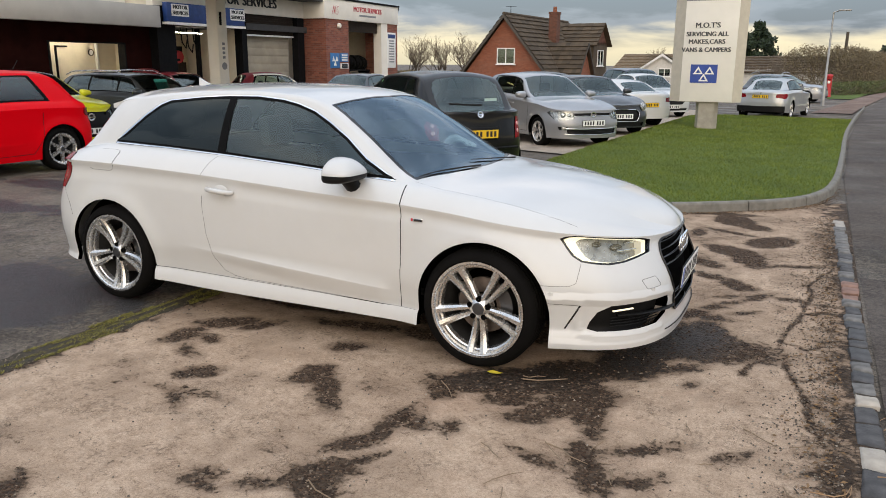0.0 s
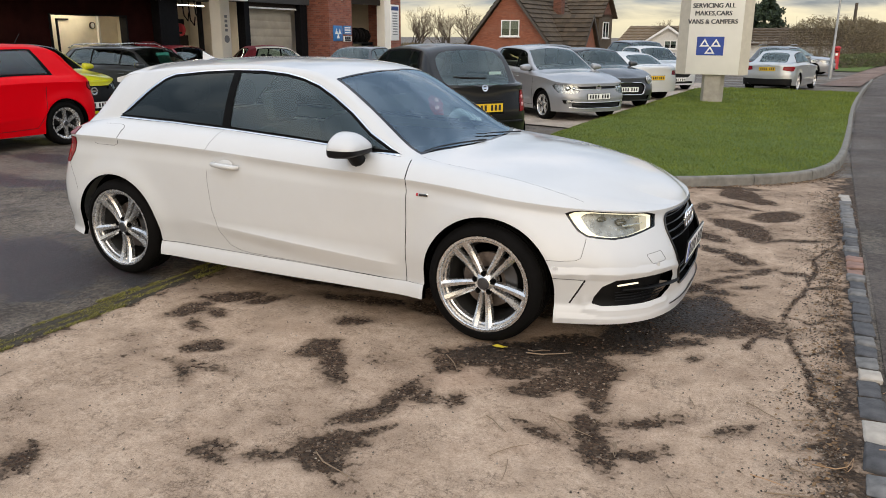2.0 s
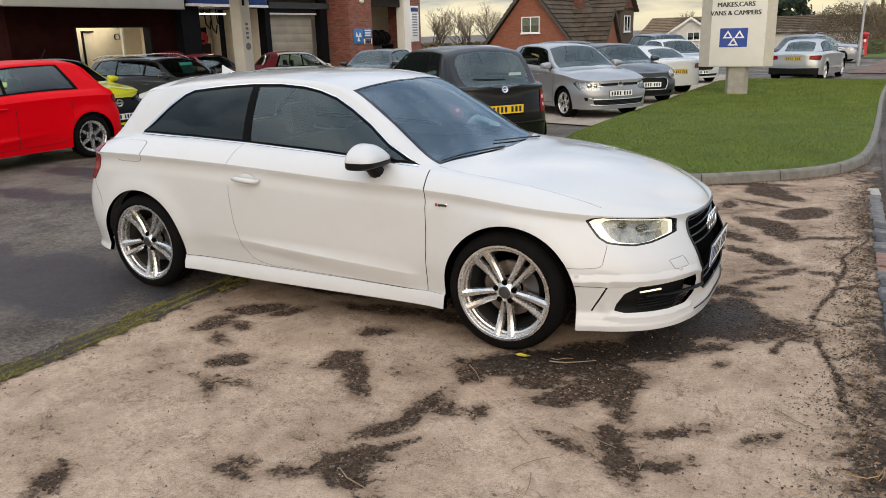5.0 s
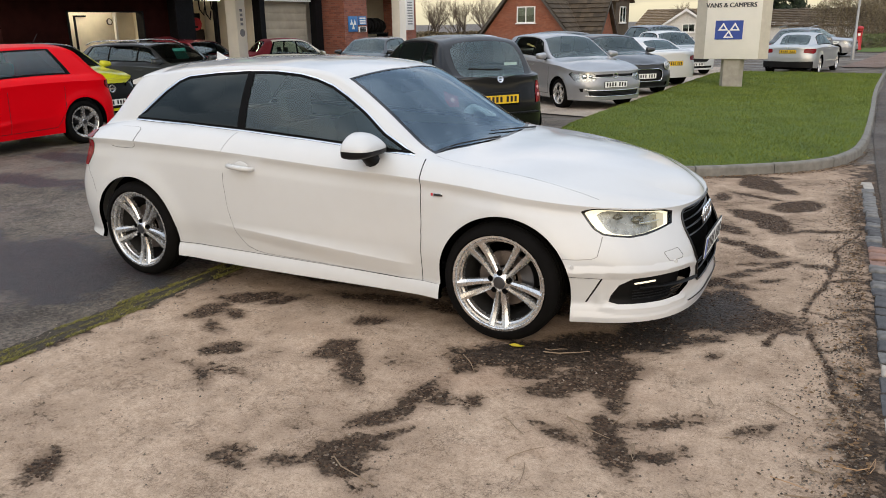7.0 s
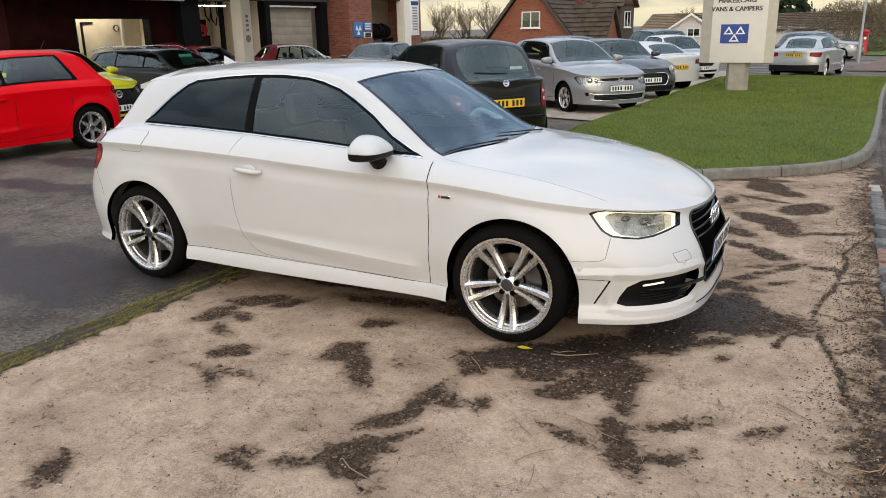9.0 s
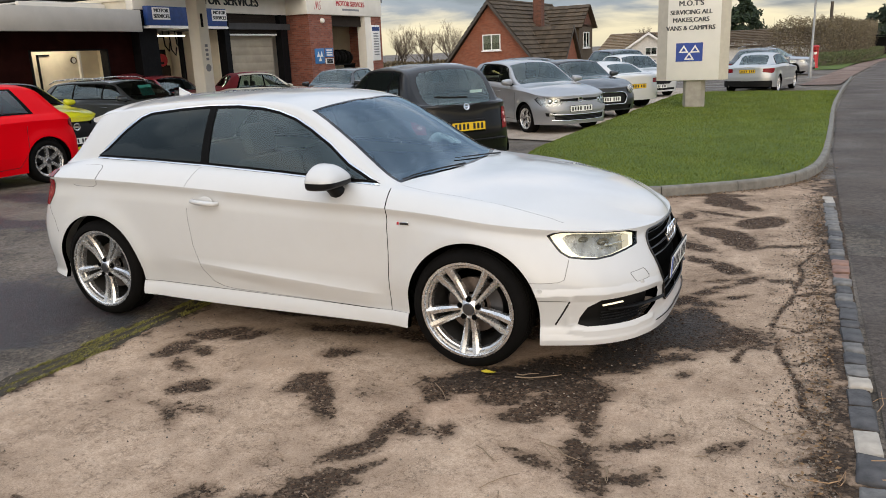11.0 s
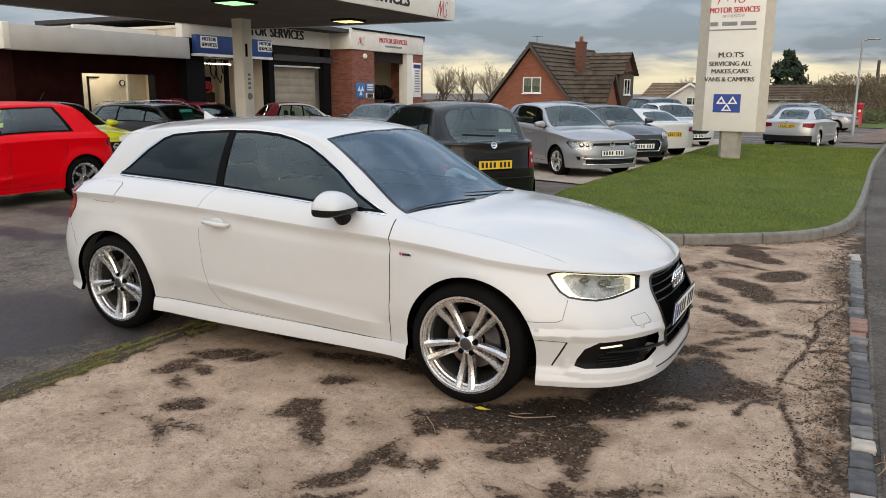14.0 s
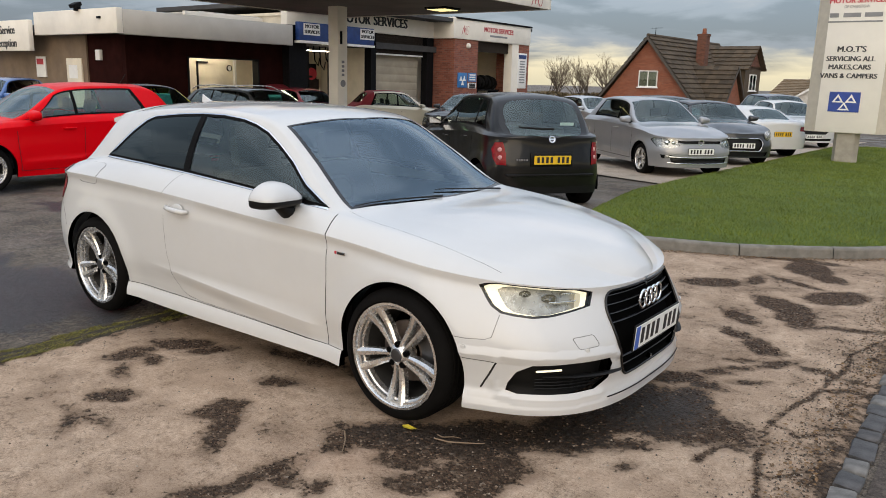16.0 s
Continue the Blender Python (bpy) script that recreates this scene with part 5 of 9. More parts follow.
def circle(cx, cz, r, a0, a1, n):
    return [(cx + r * math.cos(radians(a0 + (a1 - a0) * i / n)), cz + r * math.sin(radians(a0 + (a1 - a0) * i / n))) for i in range(n + 1)]


def spread(a, b, n, bias=1.0):
    return list(np.linspace(a, b, n + 1))[:-1]


def build_hero():
    S = HERO
    car = empty("hatchback_car", pose(0, HERO_Y, 0), "white three-door hatchback car parked on the worn forecourt", "car")
    qs = spread(-2, -1, 26) + spread(-1, 1, 96) + spread(1, 2, 60) + [2.0]
    low = Skin(S.lower, qs, list(np.linspace(0, 1, 78)))
    up = Skin(S.upper, spread(-2, -1.0, 50) + spread(-1, 1, 110) + spread(1, 2, 56) + [2.0], list(np.linspace(0, 1, 9))[:-1] + list(np.linspace(1, 2, 19))[:-1] + list(np.linspace(2, 3, 21)))
    side = lambda pts, step=0.03: [S.low_side(*p) for p in dense(pts, step)]
    usd = lambda pts, step=0.03: [S.up_side(*p) for p in dense(pts, step)]
    # wheel arches
    for ax in (S.archx[0], -S.wb):
        low.cut("arch", [S.low_side(*p) for p in [(ax + S.arch, 0.05)] + circle(ax, S.arch_z, S.arch, 0, 180, 36) + [(ax - S.arch, 0.05)]])
    # lamps, grille, intakes
    F, E = S.low_side, S.low_end
    lamp_top = [E(y, 0.7, True)[0] for y in (0.47, 0.56, 0.64, 0.70, 0.74)]
    lamp = [F(0.395, 0.716), F(0.425, 0.676), F(0.462, 0.634), F(0.505, 0.608), F(0.56, 0.598), F(0.625, 0.590), E(0.62, 0.595), E(0.56, 0.605), E(0.48, 0.618), E(0.445, 0.624), E(0.425, 0.655), E(0.415, 0.680)] + [(q, 0.988) for q in lamp_top] + [F(0.42, 0.727)]
    mid_ = Vector((sum(p[0] for p in lamp) / len(lamp), sum(p[1] for p in lamp) / len(lamp)))
    lq, lv = [p[0] for p in lamp], [p[1] for p in lamp]
    inset = lambda kq, kv, sq=0.0, sv=0.0: [((p[0] - mid_.x) * kq + mid_.x + sq * (max(lq) - min(lq)), (p[1] - mid_.y) * kv + mid_.y + sv * (max(lv) - min(lv))) for p in lamp]
    low.cut("lamp_bowl", inset(0.74, 0.76, 0.030, -0.015))
    low.cut("running_lamp", inset(0.92, 0.84))
    low.cut("headlight", inset(0.96, 0.90))
    low.cut("lamp_edge", lamp)
    low.cut("grille", [E(*p) for p in dense(rounded([(0.0, 0.676), (0.335, 0.672), (0.375, 0.60), (0.365, 0.46), (0.305, 0.292), (0.0, 0.285)], 0.035), 0.05, False)])
    low.cut("intake", [E(0.42, 0.402), E(0.40, 0.37), E(0.42, 0.305), E(0.50, 0.268), E(0.62, 0.262), F(0.60, 0.262), F(0.555, 0.275), F(0.565, 0.31), F(0.60, 0.365), F(0.66, 0.398), E(0.60, 0.405)])
    low.cut("tail_lamp", [E(0.40, 0.898, False), E(0.62, 0.898, False), F(-2.94, 0.895), F(-2.96, 0.80), F(-3.03, 0.722), E(0.60, 0.715, False), E(0.40, 0.715, False)])
    # seams: door, fuel flap, bumper joints
    door = [(-0.445, 0.83), (-0.442, 0.62), (-0.455, 0.262), (-1.53, 0.278), (-1.61, 0.286), (-1.685, 0.312), (-1.745, 0.385), (-1.792, 0.53), (-1.812, 0.70), (-1.810, 0.82), (-1.795, 0.93)]
    for quad in ribbon(dense(door[:3], 0.06, False), 0.0045):
        low.cut("seam_door", [F(*p) for p in quad])
    for quad in ribbon(dense(door[2:], 0.06, False)[:-2], 0.0022):
        low.cut("seam_sill", [F(*p) for p in quad])
    for quad in ribbon([(0.30, 0.497), (0.40, 0.494), (0.47, 0.498), (0.495, 0.51), (0.50, 0.545), (0.505, 0.60)], 0.0028):
        low.cut("seam_bumper", [F(*p) for p in quad])
    for quad in ribbon([(0.52, 0.400), (0.49, 0.34), (0.455, 0.275)], 0.008):
        low.cut("seam_blade", [F(*p) for p in quad])
    for quad in ribbon([(0.33, 0.408), (0.42, 0.405), (0.52, 0.400)], 0.003):
        low.cut("seam_bumper", [F(*p) for p in quad])
    for quad in ribbon([(-2.76, 0.872), (-2.73, 0.862), (-2.58, 0.862), (-2.55, 0.875), (-2.54, 0.90)], 0.0035):
        low.cut("seam_flap", [F(*p) for p in quad])
    for quad in ribbon([(-2.95, 0.55), (-2.98, 0.62), (-3.05, 0.755)], 0.003):
        low.cut("seam_rear", [F(*p) for p in quad])
    for quad in ribbon(rounded([(0.475, 0.465), (0.575, 0.462), (0.59, 0.51), (0.49, 0.515)], 0.012) + [(0.475, 0.475)], 0.003):
        low.cut("seam_hook", [E(*p) for p in quad])
    low.cut("skirt", side([(-2.26, 0.10), (-0.30, 0.10), (-0.30, 0.262), (-2.25, 0.275)]))
    low.cut("door", side([(-0.4475, 0.83), (-0.445, 0.62), (-0.458, 0.265), (-1.53, 0.281), (-1.61, 0.289), (-1.682, 0.315), (-1.742, 0.385), (-1.789, 0.53), (-1.809, 0.70), (-1.807, 0.90), (-1.0, 0.90)]))
    low.cut("front_bumper", [(1.0, -0.01), (2.01, -0.01), (2.01, E(0.0, 0.70)[1] + 0.05), E(0.2, 0.69), E(0.405, 0.672), E(0.46, 0.60), F(0.52, 0.62), F(0.50, 0.545), F(0.495, 0.51), F(0.47, 0.498), F(0.40, 0.494), F(0.28, 0.497)])
    low.cut("body", side([(-2.08, 0.447), (-0.462, 0.350), (-0.462, 0.352), (-2.08, 0.449)]))
    names = low.sort(lambda u, v: "body")
    # upper skin: side glass, screen, bonnet
    belt = [(-0.53, 0.935), (-0.9, 0.958), (-1.2, 0.977), (-1.73, 1.004), (-2.2, 1.021), (-2.70, 1.027)]
    top = [(-2.62, 1.080), (-2.47, 1.20), (-2.36, 1.272), (-2.28, 1.30), (-2.02, 1.326), (-1.79, 1.340), (-1.57, 1.342), (-1.38, 1.328), (-1.26, 1.306), (-1.14, 1.270), (-1.02, 1.212), (-0.88, 1.132), (-0.735, 1.032), (-0.60, 0.962)]
    frame_ = [(x, z - 0.007) for x, z in belt] + [(x - 0.012 * (x < -2.3), z + 0.004) for x, z in top[:4]] + [(x, z + 0.004) for x, z in top[4:]]
    def shrink(poly, d):
        c = Vector((sum(p[0] for p in poly) / len(poly), sum(p[1] for p in poly) / len(poly)))
        out = []
        for i, p in enumerate(poly):
            a, b = Vector(poly[i - 1]), Vector(poly[(i + 1) % len(poly)])
            t = (b - a).normalized()
            n = Vector((-t.y, t.x))
            n = n if n.dot(c - Vector(p)) > 0 else -n
            out.append(tuple(Vector(p) + n * d))
        return out
    glass_ = shrink(belt + top, 0.013)
    b = [p for p in glass_[:len(belt)]]
    t = [p for p in glass_[len(belt):]]
    at = lambda line, x: float(np.interp(x, [p[0] for p in sorted(line)], [p[1] for p in sorted(line)]))
    up.cut("front_glass", usd([p for p in b if p[0] > -1.70] + [(-1.725, at(b, -1.725)), (-1.735, at(t, -1.735))] + [p for p in t if p[0] > -1.70]))
    up.cut("rear_glass", usd([p for p in t if p[0] < -1.82] + [(-1.785, at(t, -1.785)), (-1.785, at(b, -1.785))] + [p for p in b if p[0] < -1.82]))
    up.cut("window_trim", usd(shrink(belt + top, 0.0)))
    up.cut("chrome_strip", usd(shrink(frame_, -0.002)))
    scr = [(-0.312, 0.0), (-0.328, 0.25), (-0.365, 0.45), (-0.440, 0.690), (-0.62, 0.645), (-0.86, 0.590), (-1.075, 0.545), (-1.035, 0.3), (-1.010, 0.0)]
    scr_in = [(-0.332, 0.0), (-0.348, 0.25), (-0.385, 0.44), (-0.460, 0.665), (-0.63, 0.620), (-0.86, 0.567), (-1.058, 0.525), (-1.020, 0.3), (-0.995, 0.0)]
    tp = lambda pts: [S.up_top(*p) for p in dense(pts, 0.04, False)]
    up.cut("windscreen", tp(scr_in) + [(S.q_of_x(-0.995), 3.01), (S.q_of_x(-0.332), 3.01)])
    up.cut("screen_band", tp(scr) + [(S.q_of_x(-1.010), 3.01), (S.q_of_x(-0.312), 3.01)])
    bonnet_edge = [(-0.43, 0.71), (-0.25, 0.735), (0.05, 0.735), (0.30, 0.715), (0.46, 0.695)]
    for quad in ribbon(dense(bonnet_edge, 0.06, False), 0.0014):
        up.cut("seam_bonnet", [S.up_top(*p) for p in quad])
    up.cut("bonnet", tp(bonnet_edge) + [S.up_top(0.50, 0.68), (S.q_of_x(0.56), -0.01), (2.01, -0.01), (2.01, 3.01), (S.q_of_x(-0.312), 3.01)] + tp(scr)[:-1][: len(dense(scr[:4], 0.04, False))])
    up.cut("seam_door", [(S.q_of_x(-0.445), -0.01), (S.q_of_x(-0.451), -0.01), (S.q_of_x(-0.462), 0.92), (S.q_of_x(-0.456), 0.92)])
    up.cut("seam_sill", [(S.q_of_x(-1.808), -0.01), (S.q_of_x(-1.8105), -0.01), (S.q_of_x(-1.7635), 0.92), (S.q_of_x(-1.761), 0.92)])
    up.cut("door", [(S.q_of_x(-0.451), -0.01), (S.q_of_x(-0.462), 0.96), (S.q_of_x(-1.0), 1.02), (S.q_of_x(-1.761), 1.02), (S.q_of_x(-1.808), -0.01)])
    up.cut("tail_lamp", [(E(0.40, 0.88, False)[0], -0.01), (F(-2.94, 0.89)[0], -0.01), (F(-2.96, 0.89)[0], 0.42), (E(0.40, 0.88, False)[0], 0.42)])
    flap = [(-2.545, -0.01), (-2.545, 0.42), (-2.565, 0.52), (-2.60, 0.55), (-2.73, 0.55)]
    for quad in ribbon([(S.q_of_x(x) * 1.0, w) for x, w in flap], 0.006):
        up.cut("seam_flap", quad)
    up.cut("rear_screen", tp([(-2.90, 0.0), (-2.91, 0.40), (-2.97, 0.46), (-3.10, 0.50), (-3.14, 0.0)]) + [(S.q_of_x(-3.14), 3.01), (S.q_of_x(-2.90), 3.01)])
    un = up.sort(lambda u, v: "roof" if v > 2.02 and u < S.q_of_x(-1.0) and u > S.q_of_x(-2.83) else "body")
    both = (1, -1)
    W = WHITE_PAINT
    Panel().add(low, names.get("body"), rim=0.03, sides=both).add(up, un.get("body"), rim=0.015, sides=both).make("body", W, car, "white painted bodyshell")
    Panel().add(up, un.get("roof"), sides=both).make("roof", W, car)
    Panel().add(up, un.get("bonnet"), rim=0.012, sides=both).make("bonnet", W, car)
    Panel().add(low, names.get("front_bumper"), rim=0.02, sides=both).make("front_bumper", W, car)
    for sd in both:
        door_ob = Panel().add(low, names.get("door"), rim=0.012, sides=(sd,)).add(up, un.get("door"), rim=0.012, sides=(sd,)).make("door", W, car)
        Panel().add(low, names.get("skirt"), offset=0.008, rim=0.035, sides=(sd,)).make("side_skirt", W, car)
        Panel().add(up, un.get("front_glass"), offset=-0.004, sides=(sd,)).make("door_window", CABIN_GLASS, car, "lightly tinted door glass")
        Panel().add(up, un.get("rear_glass"), offset=-0.002, sides=(sd,)).make("quarter_window", PRIVACY_GLASS, car, "dark privacy glass")
        Panel().add(up, un.get("window_trim"), rim=0.015, sides=(sd,)).make("window_trim", TRIM_BLACK, car, "black rubber window surround")
        Panel().add(up, un.get("chrome_strip"), offset=0.002, rim=0.008, sides=(sd,)).make("chrome_strip", CHROME, car, "chrome window strip")
        # headlamp: bowl with a projector, running light round it, clear cover
        hl = Panel().add(low, names.get("lamp_bowl"), offset=-0.060, sides=(sd,)).make("headlight", LAMP_BOWL, car, "bright headlight with a lit running lamp")
        Panel().add(low, names.get("running_lamp"), offset=-0.014, rim=0.045, sides=(sd,)).make("running_lamp", DRL, hl, "lit cream running lamp round the bowl")
        Panel().add(low, names.get("headlight"), offset=-0.010, rim=0.01, sides=(sd,)).make("lamp_bezel", GLOSS_BLACK, hl)
        Panel().add(low, names.get("headlight"), sides=(sd,)).add(low, names.get("running_lamp"), sides=(sd,)).add(low, names.get("lamp_bowl"), sides=(sd,)).make("lamp_cover", LAMP_GLASS, hl)
        Panel().add(low, names.get("lamp_edge"), offset=-0.002, rim=0.01, sides=(sd,)).make("lamp_gasket", GLOSS_BLACK, hl)
        def lamp_at(y, z, off):
            return Vector((S.lower(np.array([E(y, z)[0]]), np.array([E(y, z)[1]]))[0] - np.array([0.75, 0.60, 0.05]) * off) * np.array([1, sd, 1]))
        for y, z, r in ((0.66, 0.672, 0.018), (0.585, 0.650, 0.024)):
            bm = bmesh.new()
            lathe(bm, [(0.001, 0.012), (r * 0.5, 0.010), (r * 0.85, 0.002), (r, -0.012)], 20, "x")
            bmesh.ops.transform(bm, matrix=Matrix.Translation(lamp_at(y, z, 0.058)) @ Matrix.Rotation(radians(30 * sd), 4, "Z") @ Matrix.Diagonal((1, 1.6, 0.8, 1)), verts=bm.verts[:])
            part("projector_lens", bm, LAMP_DARK, hl, "smoky projector lens", smooth=50)
        for z, y0, y1 in ((0.672, 0.46, 0.54), (0.640, 0.47, 0.60)):
            bm = bmesh.new()
            tube(bm, [tuple(lamp_at(y, z, 0.038)) for y in np.linspace(y0, y1, 5)], 0.0045, 6)
            part("reflector_rib", bm, CHROME, hl, smooth=60)
        # lower intake: mesh, blade, fog lamp
        Panel().add(low, names.get("intake"), offset=-0.06, sides=(sd,)).make("intake", BLACK_PLASTIC, car, "black mesh lower intake")
        bm = bmesh.new()
        pt = lambda y, z, off: Vector(S.lower(np.array([E(y, z)[0]]), np.array([E(y, z)[1]]))[0] * (1, sd, 1)) - Vector((0.8, 0.5 * sd, 0)) * off
        tube(bm, [pt(y, 0.335, off) for y, off in ((0.70, 0.03), (0.60, 0.015), (0.50, 0.0), (0.42, -0.012), (0.365, -0.018), (0.335, -0.012))], [0.012, 0.015, 0.016, 0.015, 0.011, 0.004], 8, 0.45)
        part("intake_blade", bm, BLACK_PLASTIC, car, "black bumper blade", smooth=50)
        for z in (0.275, 0.29, 0.305, 0.32):
            bm = bmesh.new()
            tube(bm, [pt(y, z, 0.035) for y in (0.72, 0.66, 0.60, 0.52, 0.45)], 0.003, 5)
            part("intake_bar", bm, BLACK_PLASTIC, car)
        bm = bmesh.new()
        tube(bm, [pt(y, z, 0.022) for y, z in ((0.72, 0.362), (0.68, 0.366), (0.64, 0.368))], 0.007, 8, 0.6)
        part("fog_lamp", bm, DRL, car, "small lit fog lamp")
        Panel().add(low, names.get("tail_lamp"), offset=0.004, rim=0.03, sides=(sd,)).add(up, un.get("tail_lamp"), offset=0.004, rim=0.03, sides=(sd,)).make("tail_lamp", RED_LENS, car, "red tail lamp")
        # sensors
        for y, z, f in ((0.60, 0.462, "e"), (0.43, 0.445, "s")):
            c = pt(0.545, 0.455, -0.001) if f == "e" else Vector(S.lower(np.array([F(0.385, 0.455)[0]]), np.array([F(0.385, 0.455)[1]]))[0] * (1, sd, 1))
            bm = bmesh.new()
            lathe(bm, [(0.0005, 0.003), (0.008, 0.003), (0.009, 0.0), (0.0125, 0.002), (0.0125, -0.004)], 16, "x")
            bmesh.ops.transform(bm, matrix=Matrix.Translation(c) @ Matrix.Rotation(radians((42 if f == "e" else 72) * sd), 4, "Z"), verts=bm.verts[:])
            part("parking_sensor", bm, W, car)
    for gap in ("door", "sill", "bumper", "blade", "flap", "rear", "hook", "bonnet"):
        for sd in both:
            Panel().add(low, names.get("seam_" + gap), offset=-0.007 if gap in ("door", "blade") else -0.0025, sides=(sd,)).add(up, un.get("seam_" + gap), offset=-0.006 if gap == "door" else -0.002, sides=(sd,)).make("panel_gap", SEAM if gap in ("door", "blade") else W if gap == "bonnet" else SEAM_PALE if gap in ("sill", "flap", "rear", "hook", "bumper") else SEAM_SOFT, car, "narrow gap between panels")
    Panel().add(up, un.get("windscreen"), offset=-0.002, sides=both).make("windscreen", SCREEN_GLASS, car, "raked windscreen")
    Panel().add(up, un.get("screen_band"), rim=0.01, sides=both).make("screen_surround", GLOSS_BLACK, car, "black border of the windscreen")
    Panel().add(up, un.get("rear_screen"), sides=both).make("rear_window", PRIVACY_GLASS, car)
    # grille with its surround, slats, rings and plate
    gr = Panel().add(low, names.get("grille"), offset=-0.055, sides=both).make("grille", ARCH_LINER, car, "gloss black single-frame grille")
    def front_x(y, z, off=0.0):
        q, v = E(abs(y), z)
        return float(S.lower(np.array([q]), np.array([v]))[0][0]) + off
    outline = rounded([(0.335, 0.672), (0.375, 0.60), (0.365, 0.46), (0.305, 0.292), (-0.305, 0.292), (-0.365, 0.46), (-0.375, 0.60), (-0.335, 0.672)], 0.035)
    bm = bmesh.new()
    loop = dense(outline, 0.05)
    loop = loop + loop[:1]
    tube(bm, [(front_x(y, z, 0.004), y, z) for y, z in loop], 0.006, 8)
    part("grille_frame", bm, GLOSS_BLACK, gr, "black grille surround", smooth=60)
    bm = bmesh.new()
    rims = [[bm.verts.new((front_x(y, z, off), y * k, z)) for y, z in loop] for off, k in ((-0.002, 1.0), (-0.10, 0.99))]
    for a, b, c, d in zip(rims[0], rims[0][1:], rims[1][1:], rims[1]):
        bm.faces.new((a, b, c, d))
    part("grille_wall", bm, ARCH_LINER, gr)
    for z in (0.335, 0.375, 0.535, 0.572, 0.609, 0.646):
        half = float(np.interp(z, [0.292, 0.46, 0.60, 0.672], [0.30, 0.358, 0.368, 0.335])) - 0.012
        bm = bmesh.new()
        tube(bm, [(front_x(y, z, -0.020), y, z) for y in np.linspace(-half, half, 15)], 0.011, 6, 0.5)
        part("grille_slat", bm, GLOSS_BLACK, gr, smooth=50)
        bm = bmesh.new()
        tube(bm, [(front_x(y, z, -0.0095), y, z + 0.002) for y in np.linspace(-half, half, 15)], 0.0022, 6)
        part("slat_edge", bm, ALLOY_DARK, gr, smooth=50)
    for k in range(4):
        bm = bmesh.new()
        y0 = (k - 1.5) * 0.058
        pts = [(front_x(y0, 0.60, 0.012), y0 + 0.040 * math.cos(a), 0.598 + 0.042 * math.sin(a)) for a in np.linspace(0, 2 * math.pi, 25)]
        tube(bm, pts, 0.0075, 8)
        part("badge_ring", bm, CHROME, gr, "polished chrome ring", smooth=60)
    bx("grille_box", (0.30, front_x(0.33, 0.5) - 0.075, -0.33, 0.33, 0.30, 0.655), ARCH_LINER, gr)
    number_plate(car, pose(front_x(0.0, 0.455, 0.012), 0, 0.455) @ Matrix.Rotation(radians(90), 4, "Z") @ Matrix.Rotation(radians(4), 4, "X"), PLATE_WHITE, 7, blue=True)
    # front lip: a black strip stands in for its shadow line
    bm = bmesh.new()
    tube(bm, [(front_x(y, 0.215, 0.004), y, 0.213 + 0.012 * abs(y)) for y in np.linspace(-0.42, 0.42, 25)], 0.003, 6)
    part("lip_strip", bm, BLACK_PLASTIC, car, smooth=60)
    # arch liners and underside
    for ax in (S.archx[0], -S.wb):
        for sd in both:
            bm = bmesh.new()
            rings = [[bm.verts.new((px, y * sd, pz)) for px, pz in circle(ax, S.arch_z, S.arch + 0.012, -12, 192, 28)] for y in (0.775, 0.46)]
            for i in range(28):
                bm.faces.new((rings[0][i], rings[0][i + 1], rings[1][i + 1], rings[1][i]))
            bm.faces.new(rings[1])
            part("arch_liner", bm, ARCH_LINER, car)
    bx("underbody", (-2.95, 0.70, -0.50, 0.50, 0.19, 0.30), ARCH_LINER, car)
    bx("underbody", (-2.22, -0.38, -0.80, 0.80, 0.20, 0.28), ARCH_LINER, car)
    # wheels
    for x in (0.0, -2.601):
        for sd in both:
            wheel(car, x, sd * 0.760, 0.318, 0.252, 0.225, "twin")
    # mirrors, handles
    for sd in both:
        m = new("wing_mirror")
        m.parent = car
        m.matrix_basis = (pose(-0.775, sd * 0.895, 0.972) if sd < 0 else pose(-0.90, 0.835, 0.952, 0, 0, 62)) @ Matrix.Diagonal((1, sd, 1, 1))
        bm = bmesh.new()
        bmesh.ops.create_uvsphere(bm, u_segments=28, v_segments=18, radius=1)
        for v in bm.verts:
            x, y, z = v.co
            sq = lambda c, e: math.copysign(abs(c) ** e, c)
            k = 1 - 0.36 * max(0, x) - 0.52 * abs(y) * (z > 0)
            v.co = Vector((0.105 * sq(x, 0.62) if x > 0 else 0.075 * sq(x, 0.45), 0.130 * sq(y, 0.55), (0.088 * sq(z, 0.85) if z > 0 else 0.048 * sq(z, 0.35)) * k))
        lowv = [f for f in bm.faces if f.calc_center_median().z < 0.002]
        for f in lowv:
            f.material_index = 1
        part("mirror_shell", bm, [W, BLACK_PLASTIC], m, "white mirror shell with a black base", smooth=60)
        bm = bmesh.new()
        tube(bm, [(0.03, -0.155, -0.135), (0.025, -0.12, -0.115), (0.01, -0.07, -0.070), (0.0, -0.03, -0.03)], [0.050, 0.050, 0.046, 0.040], 10, 0.9)
        part("mirror_foot", bm, BLACK_PLASTIC, m, smooth=60)
        bx("mirror_glass", (-0.046, -0.040, -0.08, 0.085, -0.022, 0.05), CHROME, m)
        h = new("door_handle")
        h.parent = car
        h.matrix_basis = pose(-1.650, sd * 0.878, 0.806) @ Matrix.Diagonal((0.86, sd, 0.9, 1))
        bm = bmesh.new()
        tube(bm, [(-0.115, -0.012, 0.006), (-0.105, 0.012, 0.005), (-0.05, 0.022, 0.002), (0.04, 0.022, -0.003), (0.088, 0.014, -0.006), (0.098, -0.012, -0.007)], [0.013, 0.016, 0.017, 0.017, 0.016, 0.012], 10, 1.0)
        part("handle_grip", bm, W, h, smooth=60)
        bm = bmesh.new()
